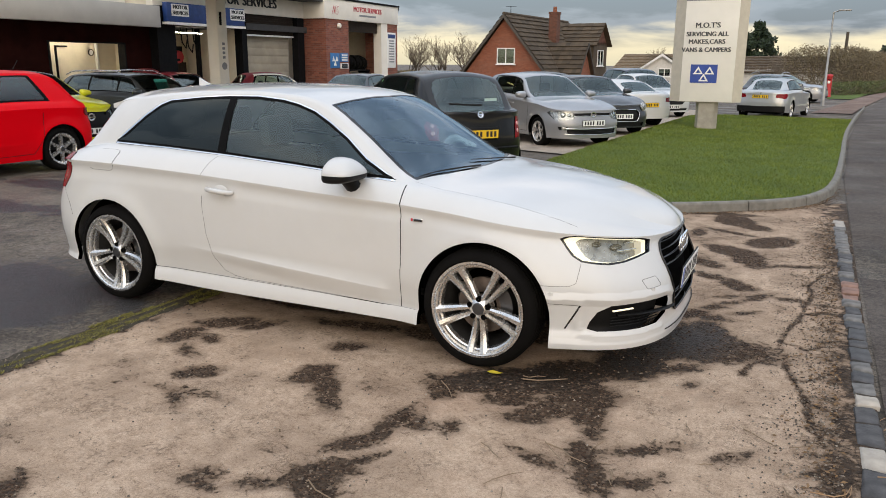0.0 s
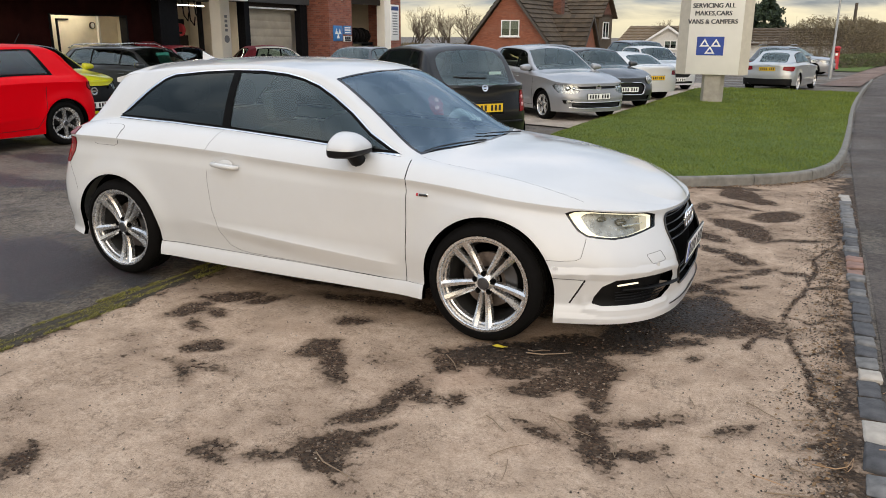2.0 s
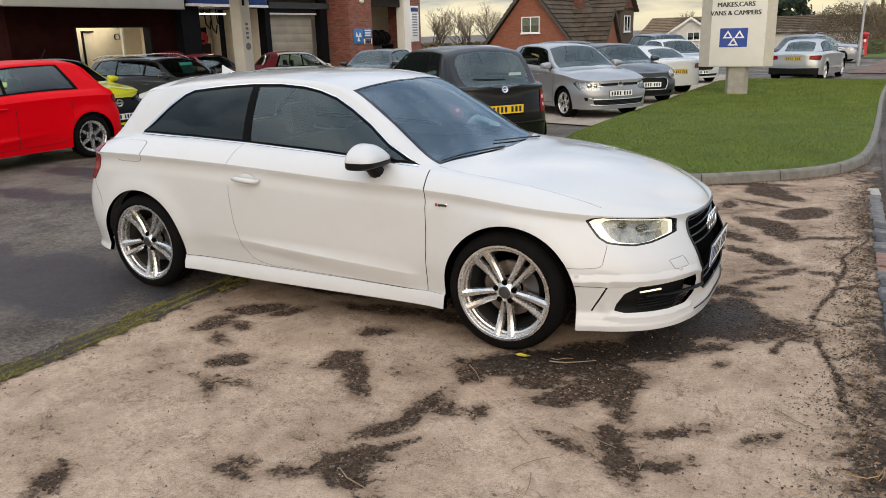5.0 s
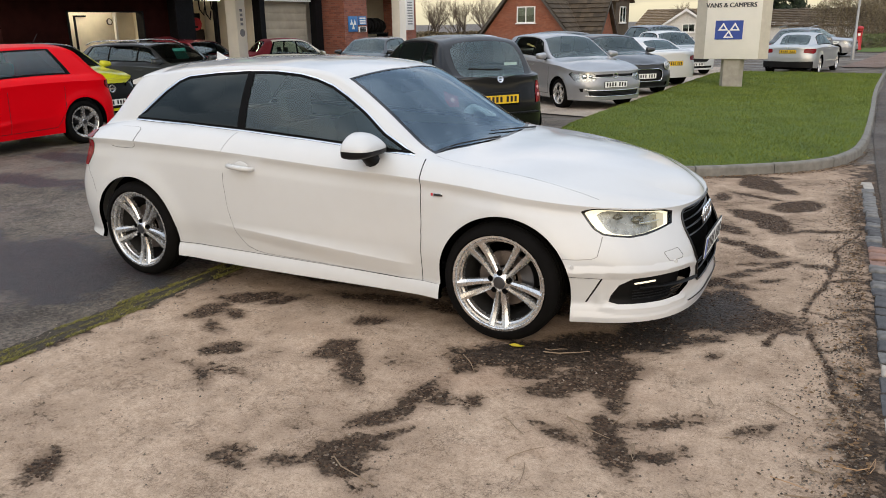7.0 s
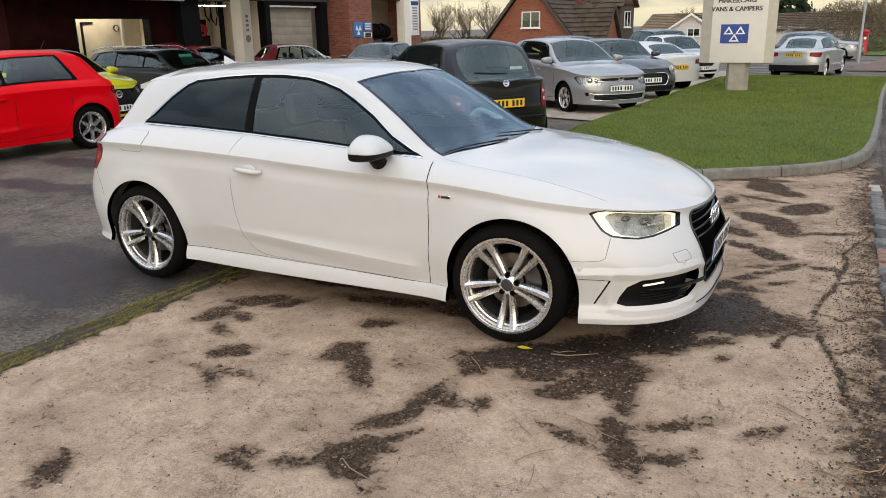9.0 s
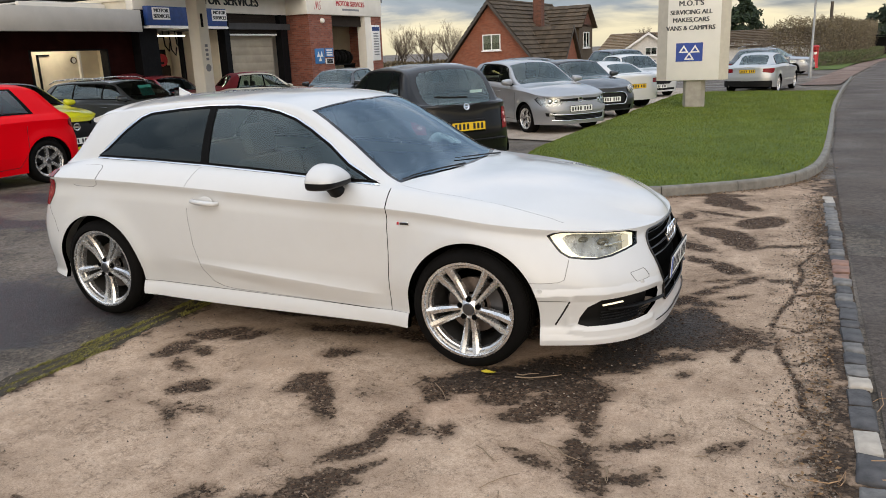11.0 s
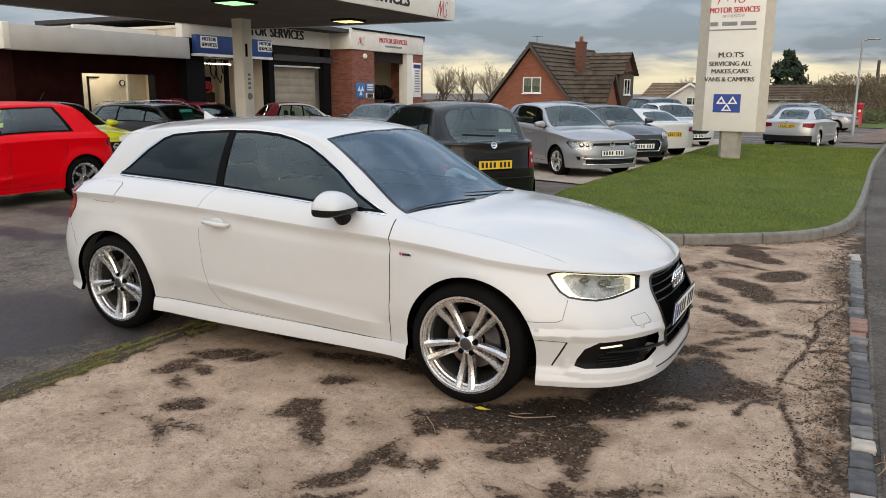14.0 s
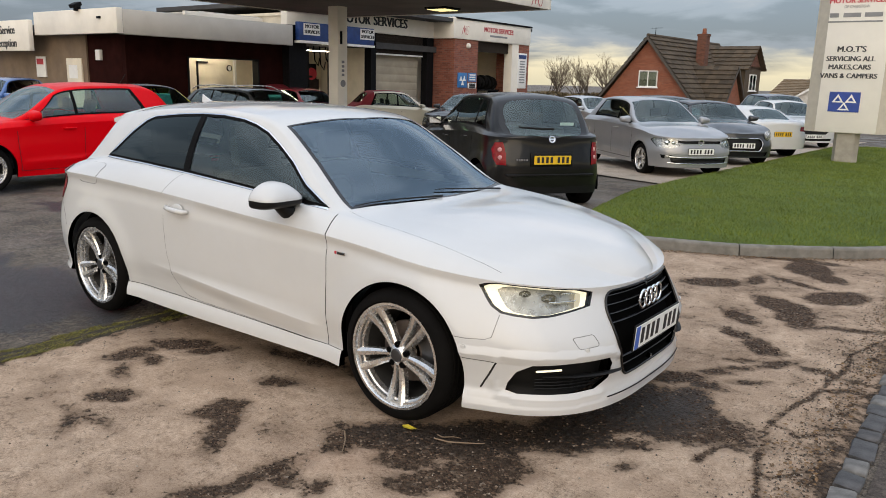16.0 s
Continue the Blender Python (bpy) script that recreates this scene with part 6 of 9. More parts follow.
        bmesh.ops.create_uvsphere(bm, u_segments=16, v_segments=10, radius=1, matrix=pose(0.0, -0.006, 0.004) @ Matrix.Diagonal((0.06, 0.006, 0.034, 1)))
        part("handle_cup", bm, W, h, smooth=60)
        b = new("wing_badge")
        b.parent = car
        b.matrix_basis = pose(-0.345, sd * 0.8685, 0.755) @ Matrix.Diagonal((1, sd, 1, 1))
        bx("badge_block", (-0.034, -0.022, 0, 0.004, -0.007, 0.008), INK_RED, b, "red badge block", bevel=0.0015)
        bx("badge_bar", (-0.018, 0.036, 0, 0.0035, -0.009, 0.008), CHROME, b, bevel=0.0015)
        bx("badge_bar", (-0.015, 0.034, 0.0005, 0.0045, -0.006, 0.005), INK, b)
    # roof fin, spoiler, wipers
    bm = bmesh.new()
    rings = []
    for t in np.linspace(0, 1, 7):
        hgt, wd, x = 0.005 + 0.055 * t ** 1.6, 0.022 * (1 - 0.45 * t), -2.42 - 0.16 * t
        rings.append([bm.verts.new((x, -wd, 0)), bm.verts.new((x, -wd * 0.4, hgt)), bm.verts.new((x, wd * 0.4, hgt)), bm.verts.new((x, wd, 0))])
    for p, q in zip(rings, rings[1:]):
        for i in range(4):
            bm.faces.new((p[i], p[(i + 1) % 4], q[(i + 1) % 4], q[i]))
    bm.faces.new(rings[0]); bm.faces.new(rings[-1])
    ob = part("roof_fin", bm, W, car, smooth=40)
    ob.location = (0, 0, 1.372)
    bm = bmesh.new()
    rings = []
    for y in np.linspace(-0.52, 0.52, 17):
        k = 1 - (abs(y) / 0.52) ** 4 * 0.35
        zt_ = 1.372 - 0.055 * (y / 0.5) ** 2
        rings.append([bm.verts.new(p) for p in ((-2.60, y, zt_ - 0.006), (-2.74, y, zt_ - 0.022), (-2.86 * 1.0 - 0.03 * k, y, zt_ - 0.052), (-2.86 - 0.03 * k, y, zt_ - 0.078), (-2.72, y, zt_ - 0.085))])
    for p, q in zip(rings, rings[1:]):
        for i in range(5):
            bm.faces.new((p[i], p[(i + 1) % 5], q[(i + 1) % 5], q[i]))
    bm.faces.new(rings[0]); bm.faces.new(rings[-1])
    part("roof_spoiler", bm, W, car, smooth=35)
    for y0, y1, x1 in ((-0.10, -0.66, 0.0), (0.48, -0.06, 0.0)):
        bm = bmesh.new()
        pts = []
        for t in np.linspace(0, 1, 9):
            y = y0 + (y1 - y0) * t
            x = -0.322 - 0.16 * t * (0.5 if y0 > 0 else 0.75)
            q, w_ = S.up_top(x, abs(y))
            p = S.upper(np.array([q]), np.array([w_]))[0]
            pts.append((p[0], y, p[2] + 0.009))
        tube(bm, pts, [0.008, 0.007, 0.006, 0.0055, 0.005, 0.0045, 0.004, 0.0035, 0.003], 6, 0.8)
        part("wiper", bm, BLACK_PLASTIC, car, smooth=60)
    bx("cabin_mirror", (-0.99, -0.95, -0.12, 0.12, 1.215, 1.275), BLACK_PLASTIC, car, "black rear-view mirror", bevel=0.015)
    bx("mirror_stem", (-0.97, -0.95, -0.012, 0.012, 1.27, 1.315), BLACK_PLASTIC, car)
    # cabin
    bx("cabin_floor", (-2.6, -0.1, -0.68, 0.68, 0.29, 0.33), TRIM_GREY, car)
    bx("rear_bulkhead", (-3.0, -2.55, -0.60, 0.60, 0.33, 0.90), TRIM_GREY, car, bevel=0.05)
    for sd in both:
        bx("door_card", (-2.5, -0.42, 0.70 * sd, 0.745 * sd, 0.30, 0.90), TRIM_GREY, car, bevel=0.015)
        seat(car, -1.12, 0.36 * sd, FABRIC)
        seat(car, -2.02, 0.32 * sd, FABRIC)
    bm = bmesh.new()
    rings = []
    for y in np.linspace(-0.70, 0.70, 13):
        bulge_ = 0.03 * math.exp(-((y + 0.36) / 0.2) ** 2)
        rings.append([bm.verts.new(p) for p in ((-0.28, y, 0.62), (-0.40, y, 0.885), (-0.62, y, 0.895 + bulge_), (-0.80, y, 0.86 + bulge_), (-0.82, y, 0.62))])
    for p, q in zip(rings, rings[1:]):
        for i in range(5):
            bm.faces.new((p[i], p[(i + 1) % 5], q[(i + 1) % 5], q[i]))
    part("dashboard", bm, TRIM_GREY, car, smooth=40)
    bm = bmesh.new()
    pts = [(-0.93 + 0.075 * math.sin(a), -0.36 + 0.18 * math.cos(a), 0.87 + 0.165 * math.sin(a)) for a in np.linspace(0, 2 * math.pi, 29)]
    tube(bm, pts, 0.015, 8)
    tube(bm, [(-0.93, -0.53, 0.87), (-0.92, -0.36, 0.86), (-0.93, -0.19, 0.87)], 0.02, 8)
    tube(bm, [(-0.92, -0.36, 0.86), (-0.75, -0.36, 0.80)], 0.03, 8)
    part("steering_wheel", bm, BLACK_PLASTIC, car, smooth=60)
    bx("rear_view_mirror", (-0.99, -0.95, -0.12, 0.12, 1.19, 1.26), BLACK_PLASTIC, car, bevel=0.015)
    bx("headlining", (-2.5, -1.2, -0.50, 0.50, 1.318, 1.335), HEADLINER, car, bevel=0.006)
    return car


build_hero()


# ---------------------------------------------------------------- the parked cars
def car_shape(L, W, H, wb, fo, cowl=0.97, nose=0.79, sh_f=0.87, sh_r=0.92, belt_f=0.95, belt_r=1.02, x_cowl=-0.42, x_top=-1.08, x_roof=None, x_tail=None, z_tail=0.98, roof_w=0.66, arch=0.34, round_=2.3, clear=0.2, deck=None, tail_w=0.68, tail_round=0.52, ledge=True):
    ro = L - wb - fo
    xe = -wb - ro
    x_roof = xe + 0.55 if x_roof is None else x_roof
    x_tail = xe + 0.16 if x_tail is None else x_tail
    zr = H - 0.045
    zc = [(xe, z_tail - 0.06), (xe + 0.05, z_tail - 0.02), (x_tail, z_tail + 0.02), (x_roof, H - 0.06), (x_roof + 0.35, H - 0.012), ((x_roof + x_top) / 2, H), (x_top - 0.1, H - 0.035), (x_top, H - 0.07), (x_cowl + 0.12, cowl + 0.015), (x_cowl + 0.2, cowl), ((x_cowl + fo) / 2, cowl - 0.035), (fo - 0.22, nose + 0.085), (fo - 0.06, nose + 0.01), (fo, nose)]
    zr_ = [(xe, z_tail - 0.07), (xe + 0.05, z_tail - 0.03), (x_tail, z_tail), (x_roof + 0.03, zr - 0.07), (x_roof + 0.35, zr - 0.01), ((x_roof + x_top) / 2, zr), (x_top - 0.1, zr - 0.045), (x_cowl, cowl - 0.005), (x_cowl + 0.15, cowl - 0.025), ((x_cowl + fo) / 2, cowl - 0.07), (fo - 0.22, nose + 0.06), (fo, nose)]
    if deck:
        zc.insert(2, (deck, z_tail + 0.015))
        zr_.insert(2, (deck, z_tail + 0.005))
    return Shape(
        half=W / 2 - 0.01, wheelbase=wb, front_t=(fo - 0.76, 0.73, round_ + 0.25), front_l=(fo - 0.70, 0.705, 3.1), rear_t=(xe + tail_round, tail_round - 0.02, 2.7), rear_l=(xe + tail_round, tail_round, 3.3),
        zt=[(xe, sh_r - 0.03), (-wb, sh_r), (x_cowl, sh_f), (0.1, sh_f - 0.035), (fo - 0.3, nose + 0.02), (fo, nose - 0.01)],
        zbot=[(xe, clear + 0.08), (-wb + 0.35, clear), (-0.35, clear), (fo, clear)],
        side=[(0.12, 0.95), (0.25, 0.975), (0.40, 1.0), (0.60, 1.004), (0.75, 0.997), (0.85, 1.0), (1.1, 1.0)],
        rb=[(xe, 0.88), (-wb, 0.86), (x_cowl, 0.88), (0.2, 0.85), (fo, 0.75)],
        zb=[(xe, sh_r), (xe + 0.2, (z_tail + belt_r) / 2 - 0.02), (-wb + 0.2, belt_r), (x_cowl - 0.05, belt_f), (x_cowl + 0.2, cowl - 0.045), (0.2, cowl - 0.10), (fo - 0.25, nose + 0.05), (fo, nose)],
        rr=[(xe, tail_w), (x_roof, roof_w - 0.03 + (tail_w - 0.68) * 0.6), ((x_roof + x_top) / 2, roof_w), (x_top, roof_w + 0.03), (x_cowl, 0.83), (x_cowl + 0.25, 0.7), (fo, 0.55)],
        zr=zr_, zc=zc, arch=arch, arch_z=arch - 0.035, flare=0.016, crease=((-wb + 0.42, 0.46), (-0.40, 0.385), 0.015, 0.06) if ledge else None)


def build_car(name, label, S, spot, heading, coat, wheel_r=0.30, style="five", lamps=(), tails=(), grille=(), black=(), glass_z=None, dlo_rear=None, pillars=(-1.30,), screen=None, rear_screen=None,
              front_plate=0.0, rear_plate=0.0, plate_x=0.0, seams=(), glass_front=None, privacy=False, roof=None, roof_edge=1.9, tone=None, card=False, extra=None, res=1.0, tail_mat=None, roof_back=None, rear_w=2.16):
    """A parked car: front axle's middle at spot, facing heading (degrees from +x)."""
    car = empty(name, pose(spot[0], spot[1], gz(spot[1], spot[0]), 0, 0, heading), label, "car", "parked cars")
    F, E = S.low_side, S.low_end
    n = lambda k: max(6, int(k * res))
    low = Skin(S.lower, spread(-2, -1, n(16)) + spread(-1, 1, n(44)) + spread(1, 2, n(22)) + [2.0], list(np.linspace(0, 1, n(18))))
    up = Skin(S.upper, spread(-2, -1, n(26)) + spread(-1, 1, n(46)) + spread(1, 2, n(20)) + [2.0], [0, 0.33, 0.66] + list(np.linspace(1, 2, n(9)))[:-1] + list(np.linspace(2, 3, n(10))))
    for ax in (0.0, -S.wb):
        low.cut("arch", [F(*p) for p in [(ax + S.arch, 0.02)] + circle(ax, S.arch_z, S.arch, 0, 180, 20) + [(ax - S.arch, 0.02)]])

    def flat(pts):
        return [F(p[1], p[2]) if p[0] == "s" else E(p[1], p[2], p[0] == "e") for p in pts]
    for i, pts in enumerate(lamps):
        low.cut("lamp%d" % i, flat(pts))
    for i, pts in enumerate(tails):
        low.cut("tail%d" % i, flat(pts))
    for i, pts in enumerate(grille):
        low.cut("grille%d" % i, flat(pts))
    for i, pts in enumerate(black):
        low.cut("black", flat(pts))
    for i, line in enumerate(seams):
        for quad in ribbon(dense(line, 0.12, False), 0.008):
            low.cut("seam%d" % i, [F(*p) for p in quad])
    names = low.sort(lambda u, v: "body")
    # glass house
    xc, xt, xr, xe = screen[0], screen[1], rear_screen[0], rear_screen[1]
    q_, up_z = S.q_of_x, lambda x, w: float(S.upper(np.array([S.q_of_x(x)]), np.array([w]))[0][2])
    d_rear, d_front = dlo_rear, glass_front if glass_front is not None else xc - 0.12
    lo = lambda x: (q_(x), 1.06)
    hi = lambda x: (q_(x), 1.86)
    xs = [d_front - 0.02, *pillars, d_rear[0]]
    k = 0
    for a, b in zip(xs, xs[1:]):
        a2, b2 = a - (0.02 if k else 0.0), b + 0.03
        last = b == d_rear[0]
        top_a = a2 if k else a2 - (xc - xt) * 0.72
        pts = [lo(a2)] + [lo(x) for x in np.linspace(a2, b2, 5)[1:]]
        tb = d_rear[1] if last else b2
        pts += [hi(x) for x in np.linspace(tb, top_a, 6)]
        up.cut("glass%d" % k, pts)
        k += 1
    up.cut("trim", [lo(d_front + 0.03)[:1] + (1.0,)] + [(q_(x), 1.0) for x in np.linspace(d_front, d_rear[0] - 0.05, 8)] + [(q_(x), 1.92) for x in np.linspace(d_rear[1] - 0.05, d_front - (xc - xt) * 0.72, 8)])
    edge = [(q_(x), 2.06) for x in np.linspace(xc, xt, 6)]
    up.cut("windscreen", [(q_(xc + 0.10), 3.01), (q_(xc + 0.07), 2.6)] + edge + [(q_(xt - 0.015), 2.5), (q_(xt - 0.02), 3.01)])
    re = [(q_(xr + (xe - xr) * t), rear_w + 0.16 * abs(2 * t - 1) ** 7) for t in np.linspace(0, 1, 13)]
    up.cut("rear_window", [(q_(xr), 3.01)] + re + [(q_(xe), 3.01)])
    un = up.sort(lambda u, v: "roof" if roof and (v > roof_edge and q_(xr) - 0.02 < u < q_(xt) or roof_back and v > 1.0 and u < q_(roof_back)) else "body")
    both = (1, -1)
    Panel().add(low, names.get("body"), rim=0.03, sides=both).add(up, un.get("body"), sides=both).make("body", coat, car)
    if un.get("roof"):
        Panel().add(up, un["roof"], offset=0.003, sides=both).make("roof", roof, car)
    gl = PRIVACY_GLASS if privacy else CABIN_GLASS
    Panel().add(up, un.get("windscreen"), sides=both).make("windscreen", CAR_SCREEN, car)
    Panel().add(up, un.get("rear_window"), sides=both).make("rear_window", gl, car)
    for sd in both:
        for i in range(k):
            Panel().add(up, un.get("glass%d" % i), sides=(sd,)).make("side_window", gl if i else CABIN_GLASS, car)
        Panel().add(up, un.get("trim"), sides=(sd,)).make("window_trim", TRIM_BLACK, car)
        for i in range(len(lamps)):
            h = Panel().add(low, names.get("lamp%d" % i), offset=-0.03, sides=(sd,)).make("headlight", LAMP_PALE, car)
            if h:
                Panel().add(low, names.get("lamp%d" % i), rim=0.03, sides=(sd,)).make("lamp_cover", LAMP_GLASS, h)
        for i in range(len(tails)):
            Panel().add(low, names.get("tail%d" % i), offset=0.008, rim=0.02, sides=(sd,)).make("tail_lamp", tail_mat or RED_LENS, car)
    for i in range(len(grille)):
        apart = min(abs(p[1]) for p in grille[i]) > 0.05
        for sds in ((1,), (-1,)) if apart else (both,):
            Panel().add(low, names.get("grille%d" % i), offset=-0.03, sides=sds).make("fog_recess" if apart else "grille", BLACK_PLASTIC, car)
    Panel().add(low, names.get("black"), offset=0.004, sides=both).make("bumper_trim", BLACK_PLASTIC, car)
    for i in range(len(seams)):
        for sd in both:
            Panel().add(low, names.get("seam%d" % i), offset=-0.004, sides=(sd,)).make("panel_gap", SEAM, car)
    for ax in (0.0, -S.wb):
        for sd in both:
            bm = bmesh.new()
            rings = [[bm.verts.new((px, y * sd, pz)) for px, pz in circle(ax, S.arch_z, S.arch + 0.01, -10, 190, 16)] for y in (S.half - 0.01, S.half - 0.34)]
            for i in range(16):
                bm.faces.new((rings[0][i], rings[0][i + 1], rings[1][i + 1], rings[1][i]))
            bm.faces.new(rings[1])
            part("arch_liner", bm, ARCH_LINER, car)
            wheel(car, ax, sd * (S.half - 0.115), wheel_r, wheel_r - 0.09, 0.20, style, tone, False)
    xf, xb = float(S.xt[-1]), float(S.xt[0])
    bx("underbody", (xb + 0.35, xf - 0.3, -S.half + 0.28, S.half - 0.28, 0.2, 0.3), ARCH_LINER, car)
    # cabin
    zb = float(S.zb(xc - 0.3))
    bx("cabin_tub", (xb + 0.35, xc + 0.1, -S.half + 0.12, S.half - 0.12, 0.3, zb - 0.22), TRIM_GREY, car)
    bx("dashboard", (xc - 0.30, xc + 0.12, -S.half + 0.14, S.half - 0.14, zb - 0.25, zb - 0.05), TRIM_GREY, car, bevel=0.05)
    for sd in both:
        seat(car, xc - 0.75, 0.34 * sd, FABRIC)
        bx("rear_seat", (xc - 1.75, xc - 1.6, sd * 0.05, sd * 0.6, 0.4, zb + 0.02), FABRIC, car, bevel=0.04)
        m = new("wing_mirror")
        m.parent = car
        m.matrix_basis = pose(xc - 0.22, sd * (S.half + 0.05), zb + 0.045) @ Matrix.Diagonal((1, sd, 1, 1))
        bm = bmesh.new()
        bmesh.ops.create_uvsphere(bm, u_segments=18, v_segments=12, radius=1)
        for v in bm.verts:
            px, py, pz = (math.copysign(abs(c) ** e, c) for c, e in zip(v.co, (0.6, 0.5, 0.6)))
            v.co = Vector(((0.085 if px > 0 else 0.045) * px, 0.115 * py, 0.068 * pz * (1 - 0.25 * max(0, px)) * (1 - 0.22 * py)))
        part("mirror_shell", bm, coat, m, smooth=60)
        bx("mirror_glass", (-0.050, -0.044, -0.09, 0.085, -0.045, 0.045), CHROME, m)
        bm = bmesh.new()
        tube(bm, [(0, -0.13, -0.06), (0, -0.03, -0.03)], 0.03, 8)
        part("mirror_foot", bm, BLACK_PLASTIC, m)
        for x in (pillars[0] + 0.17, *([pillars[1] + 0.10] if len(pillars) > 1 else [])):
            p = S.lower(*(np.array([c]) for c in F(x, float(S.zt(x)) - 0.07)))[0]
            bm = bmesh.new()
            tube(bm, [(p[0] - 0.09, sd * (p[1] - 0.005), p[2]), (p[0] - 0.08, sd * (p[1] + 0.02), p[2]), (p[0] + 0.08, sd * (p[1] + 0.02), p[2]), (p[0] + 0.09, sd * (p[1] - 0.005), p[2])], 0.013, 6)
            part("door_handle", bm, coat, car)
    if front_plate:
        x = float(S.lower(*(np.array([c]) for c in E(0.0, front_plate)))[0][0])
        number_plate(car, pose(x + 0.012, 0, front_plate) @ Matrix.Rotation(radians(90), 4, "Z"), PLATE_WHITE)
    if rear_plate:
        x = float(S.lower(*(np.array([c]) for c in E(0.0, rear_plate, False)))[0][0]) + plate_x
        number_plate(car, pose(x - 0.012, 0, rear_plate) @ Matrix.Rotation(radians(-90), 4, "Z"), PLATE_YELLOW)
    if card:
        bx("price_card", (-0.003, 0.003, -0.33, 0.08, 0.0, 0.26), CARD_GREEN, car, "green and white sales card in the windscreen", m=Matrix.Translation((xc - 0.30, 0.15, zb + 0.06)) @ Matrix.Rotation(radians(-25), 4, "Y"))
    if extra:
        extra(car, S)
    return car


def disc_badge(parent, m, r=0.05, material=None):
    bm = bmesh.new()
    lathe(bm, [(r * 0.62, 0.004), (r * 0.75, 0.008), (r, 0.006), (r, -0.004)], 20)
    b = part("badge", bm, material or CHROME, parent, "round chrome badge", smooth=50)
    b.matrix_basis = m
    bm = bmesh.new()
    box(bm, -r * 1.05, r * 1.05, -0.002, 0.007, -r * 0.22, r * 0.22)
    part("badge_bar", bm, material or CHROME, b)


LAMP_PINK = plain("pale_pink_lens", (0.62, 0.30, 0.30), 0.2, vary=0.25, scale=40)
CARD_GREEN = plain("card_green", (0.03, 0.28, 0.22), 0.5, vary=0.5, scale=30)
RED_PAINT = paint("red_paint", (0.70, 0.002, 0.008), coat=0.16, dirt=0.0, spec=0.04)
YELLOW_PAINT = paint("yellow_paint", (0.62, 0.60, 0.02))
SILVER_PAINT = paint("silver_paint", (0.30, 0.305, 0.315), 0.5, 0.25)
SILVER_WARM = paint("silver_warm_paint", (0.42, 0.43, 0.43), 0.55, 0.25)
BLACK_PAINT = paint("black_grey_paint", (0.0042, 0.0038, 0.0036), coat=0.62, dirt=0.003)
GREY_PAINT = paint("dark_grey_paint", (0.030, 0.033, 0.038), 0.3, 0.2)
SLATE_PAINT = paint("slate_paint", (0.055, 0.062, 0.068), 0.3, 0.2)
NAVY_PAINT = paint("navy_paint", (0.03, 0.04, 0.065), 0.4)
CREAM_PAINT = paint("cream_paint", (0.70, 0.65, 0.52))
DARK_RED = paint("dark_red_paint", (0.24, 0.014, 0.022))
BLUE_PAINT = paint("blue_paint", (0.05, 0.14, 0.36), 0.3)
RED_ROOF = plain("red_fabric_roof", (0.22, 0.016, 0.024), 0.85)


def std_lamps(S, fo, z=0.70, w=0.30, tall=0.17):
    b = S.half
    return [[("e", b * 0.60, z - tall * 0.4), ("e", b * 0.74, z - tall * 0.7), ("s", fo - 0.38, z - tall * 0.35), ("s", fo - 0.50, z + 0.03), ("s", fo - 0.40, z + tall * 0.4), ("e", b * 0.74, z + tall * 0.28), ("e", b * 0.56, z + tall * 0.12)]]


def std_tails(S, xe, z0=0.78, z1=1.0):
    b = S.half
    return [[("r", b * 0.78, z0), ("r", b * 0.93, z0), ("s", xe + 0.30, z0 + 0.05), ("s", xe + 0.26, z1 - 0.02), ("r", b * 0.90, z1), ("r", b * 0.76, z1 - 0.03)]]


def hatch(name, label, spot, heading, coat, L=3.97, W=1.68, H=1.46, wb=2.47, fo=0.80, **k):
    keys = ("cowl", "nose", "sh_f", "sh_r", "belt_f", "belt_r", "x_cowl", "x_top", "x_roof", "x_tail", "z_tail", "roof_w", "arch", "round_", "clear", "deck", "tail_w", "tail_round")
    sk = {a: k.pop(a) for a in keys if a in k}
    S = car_shape(L, W, H, wb, fo, **sk)
    xe = -(L - fo)
    xc, xt = sk.get("x_cowl", -0.42), sk.get("x_top", -1.08)
    x_roof, x_tail = sk.get("x_roof", xe + 0.55), sk.get("x_tail", xe + 0.16)
    k.setdefault("screen", (xc, xt))
    k.setdefault("rear_screen", (x_roof - 0.02, x_tail + 0.08))
    k.setdefault("dlo_rear", (xe + 0.62, xe + 0.80))
    k.setdefault("lamps", std_lamps(S, fo))
    k.setdefault("tails", std_tails(S, xe))
    b = S.half
    k.setdefault("grille", [[("e", 0.0, 0.715), ("e", b * 0.48, 0.71), ("e", b * 0.46, 0.65), ("e", 0.0, 0.64)], [("e", 0.0, 0.36), ("e", b * 0.6, 0.36), ("e", b * 0.55, 0.26), ("e", 0.0, 0.25)]])
    return build_car(name, label, S, spot, heading, coat, **k)


def red_extra(car, S):
    bx("roof_aerial", (-0.004, 0.004, -0.004, 0.004, 0, 0.2), BLACK_PLASTIC, car, m=Matrix.Translation((-2.35, 0, 1.43)) @ Matrix.Rotation(radians(-35), 4, "Y"))


def rail_mesh(sd, lift=0.0):
    bm = bmesh.new()
    tube(bm, [(-1.2, sd * 0.60, 1.53), (-1.5, sd * 0.60, 1.63), (-2.2, sd * 0.60, 1.645), (-2.8, sd * 0.59, 1.615), (-3.0, sd * 0.58, 1.54)], 0.013, 8)
    bmesh.ops.translate(bm, verts=bm.verts[:], vec=(0, 0, lift))
    return bm


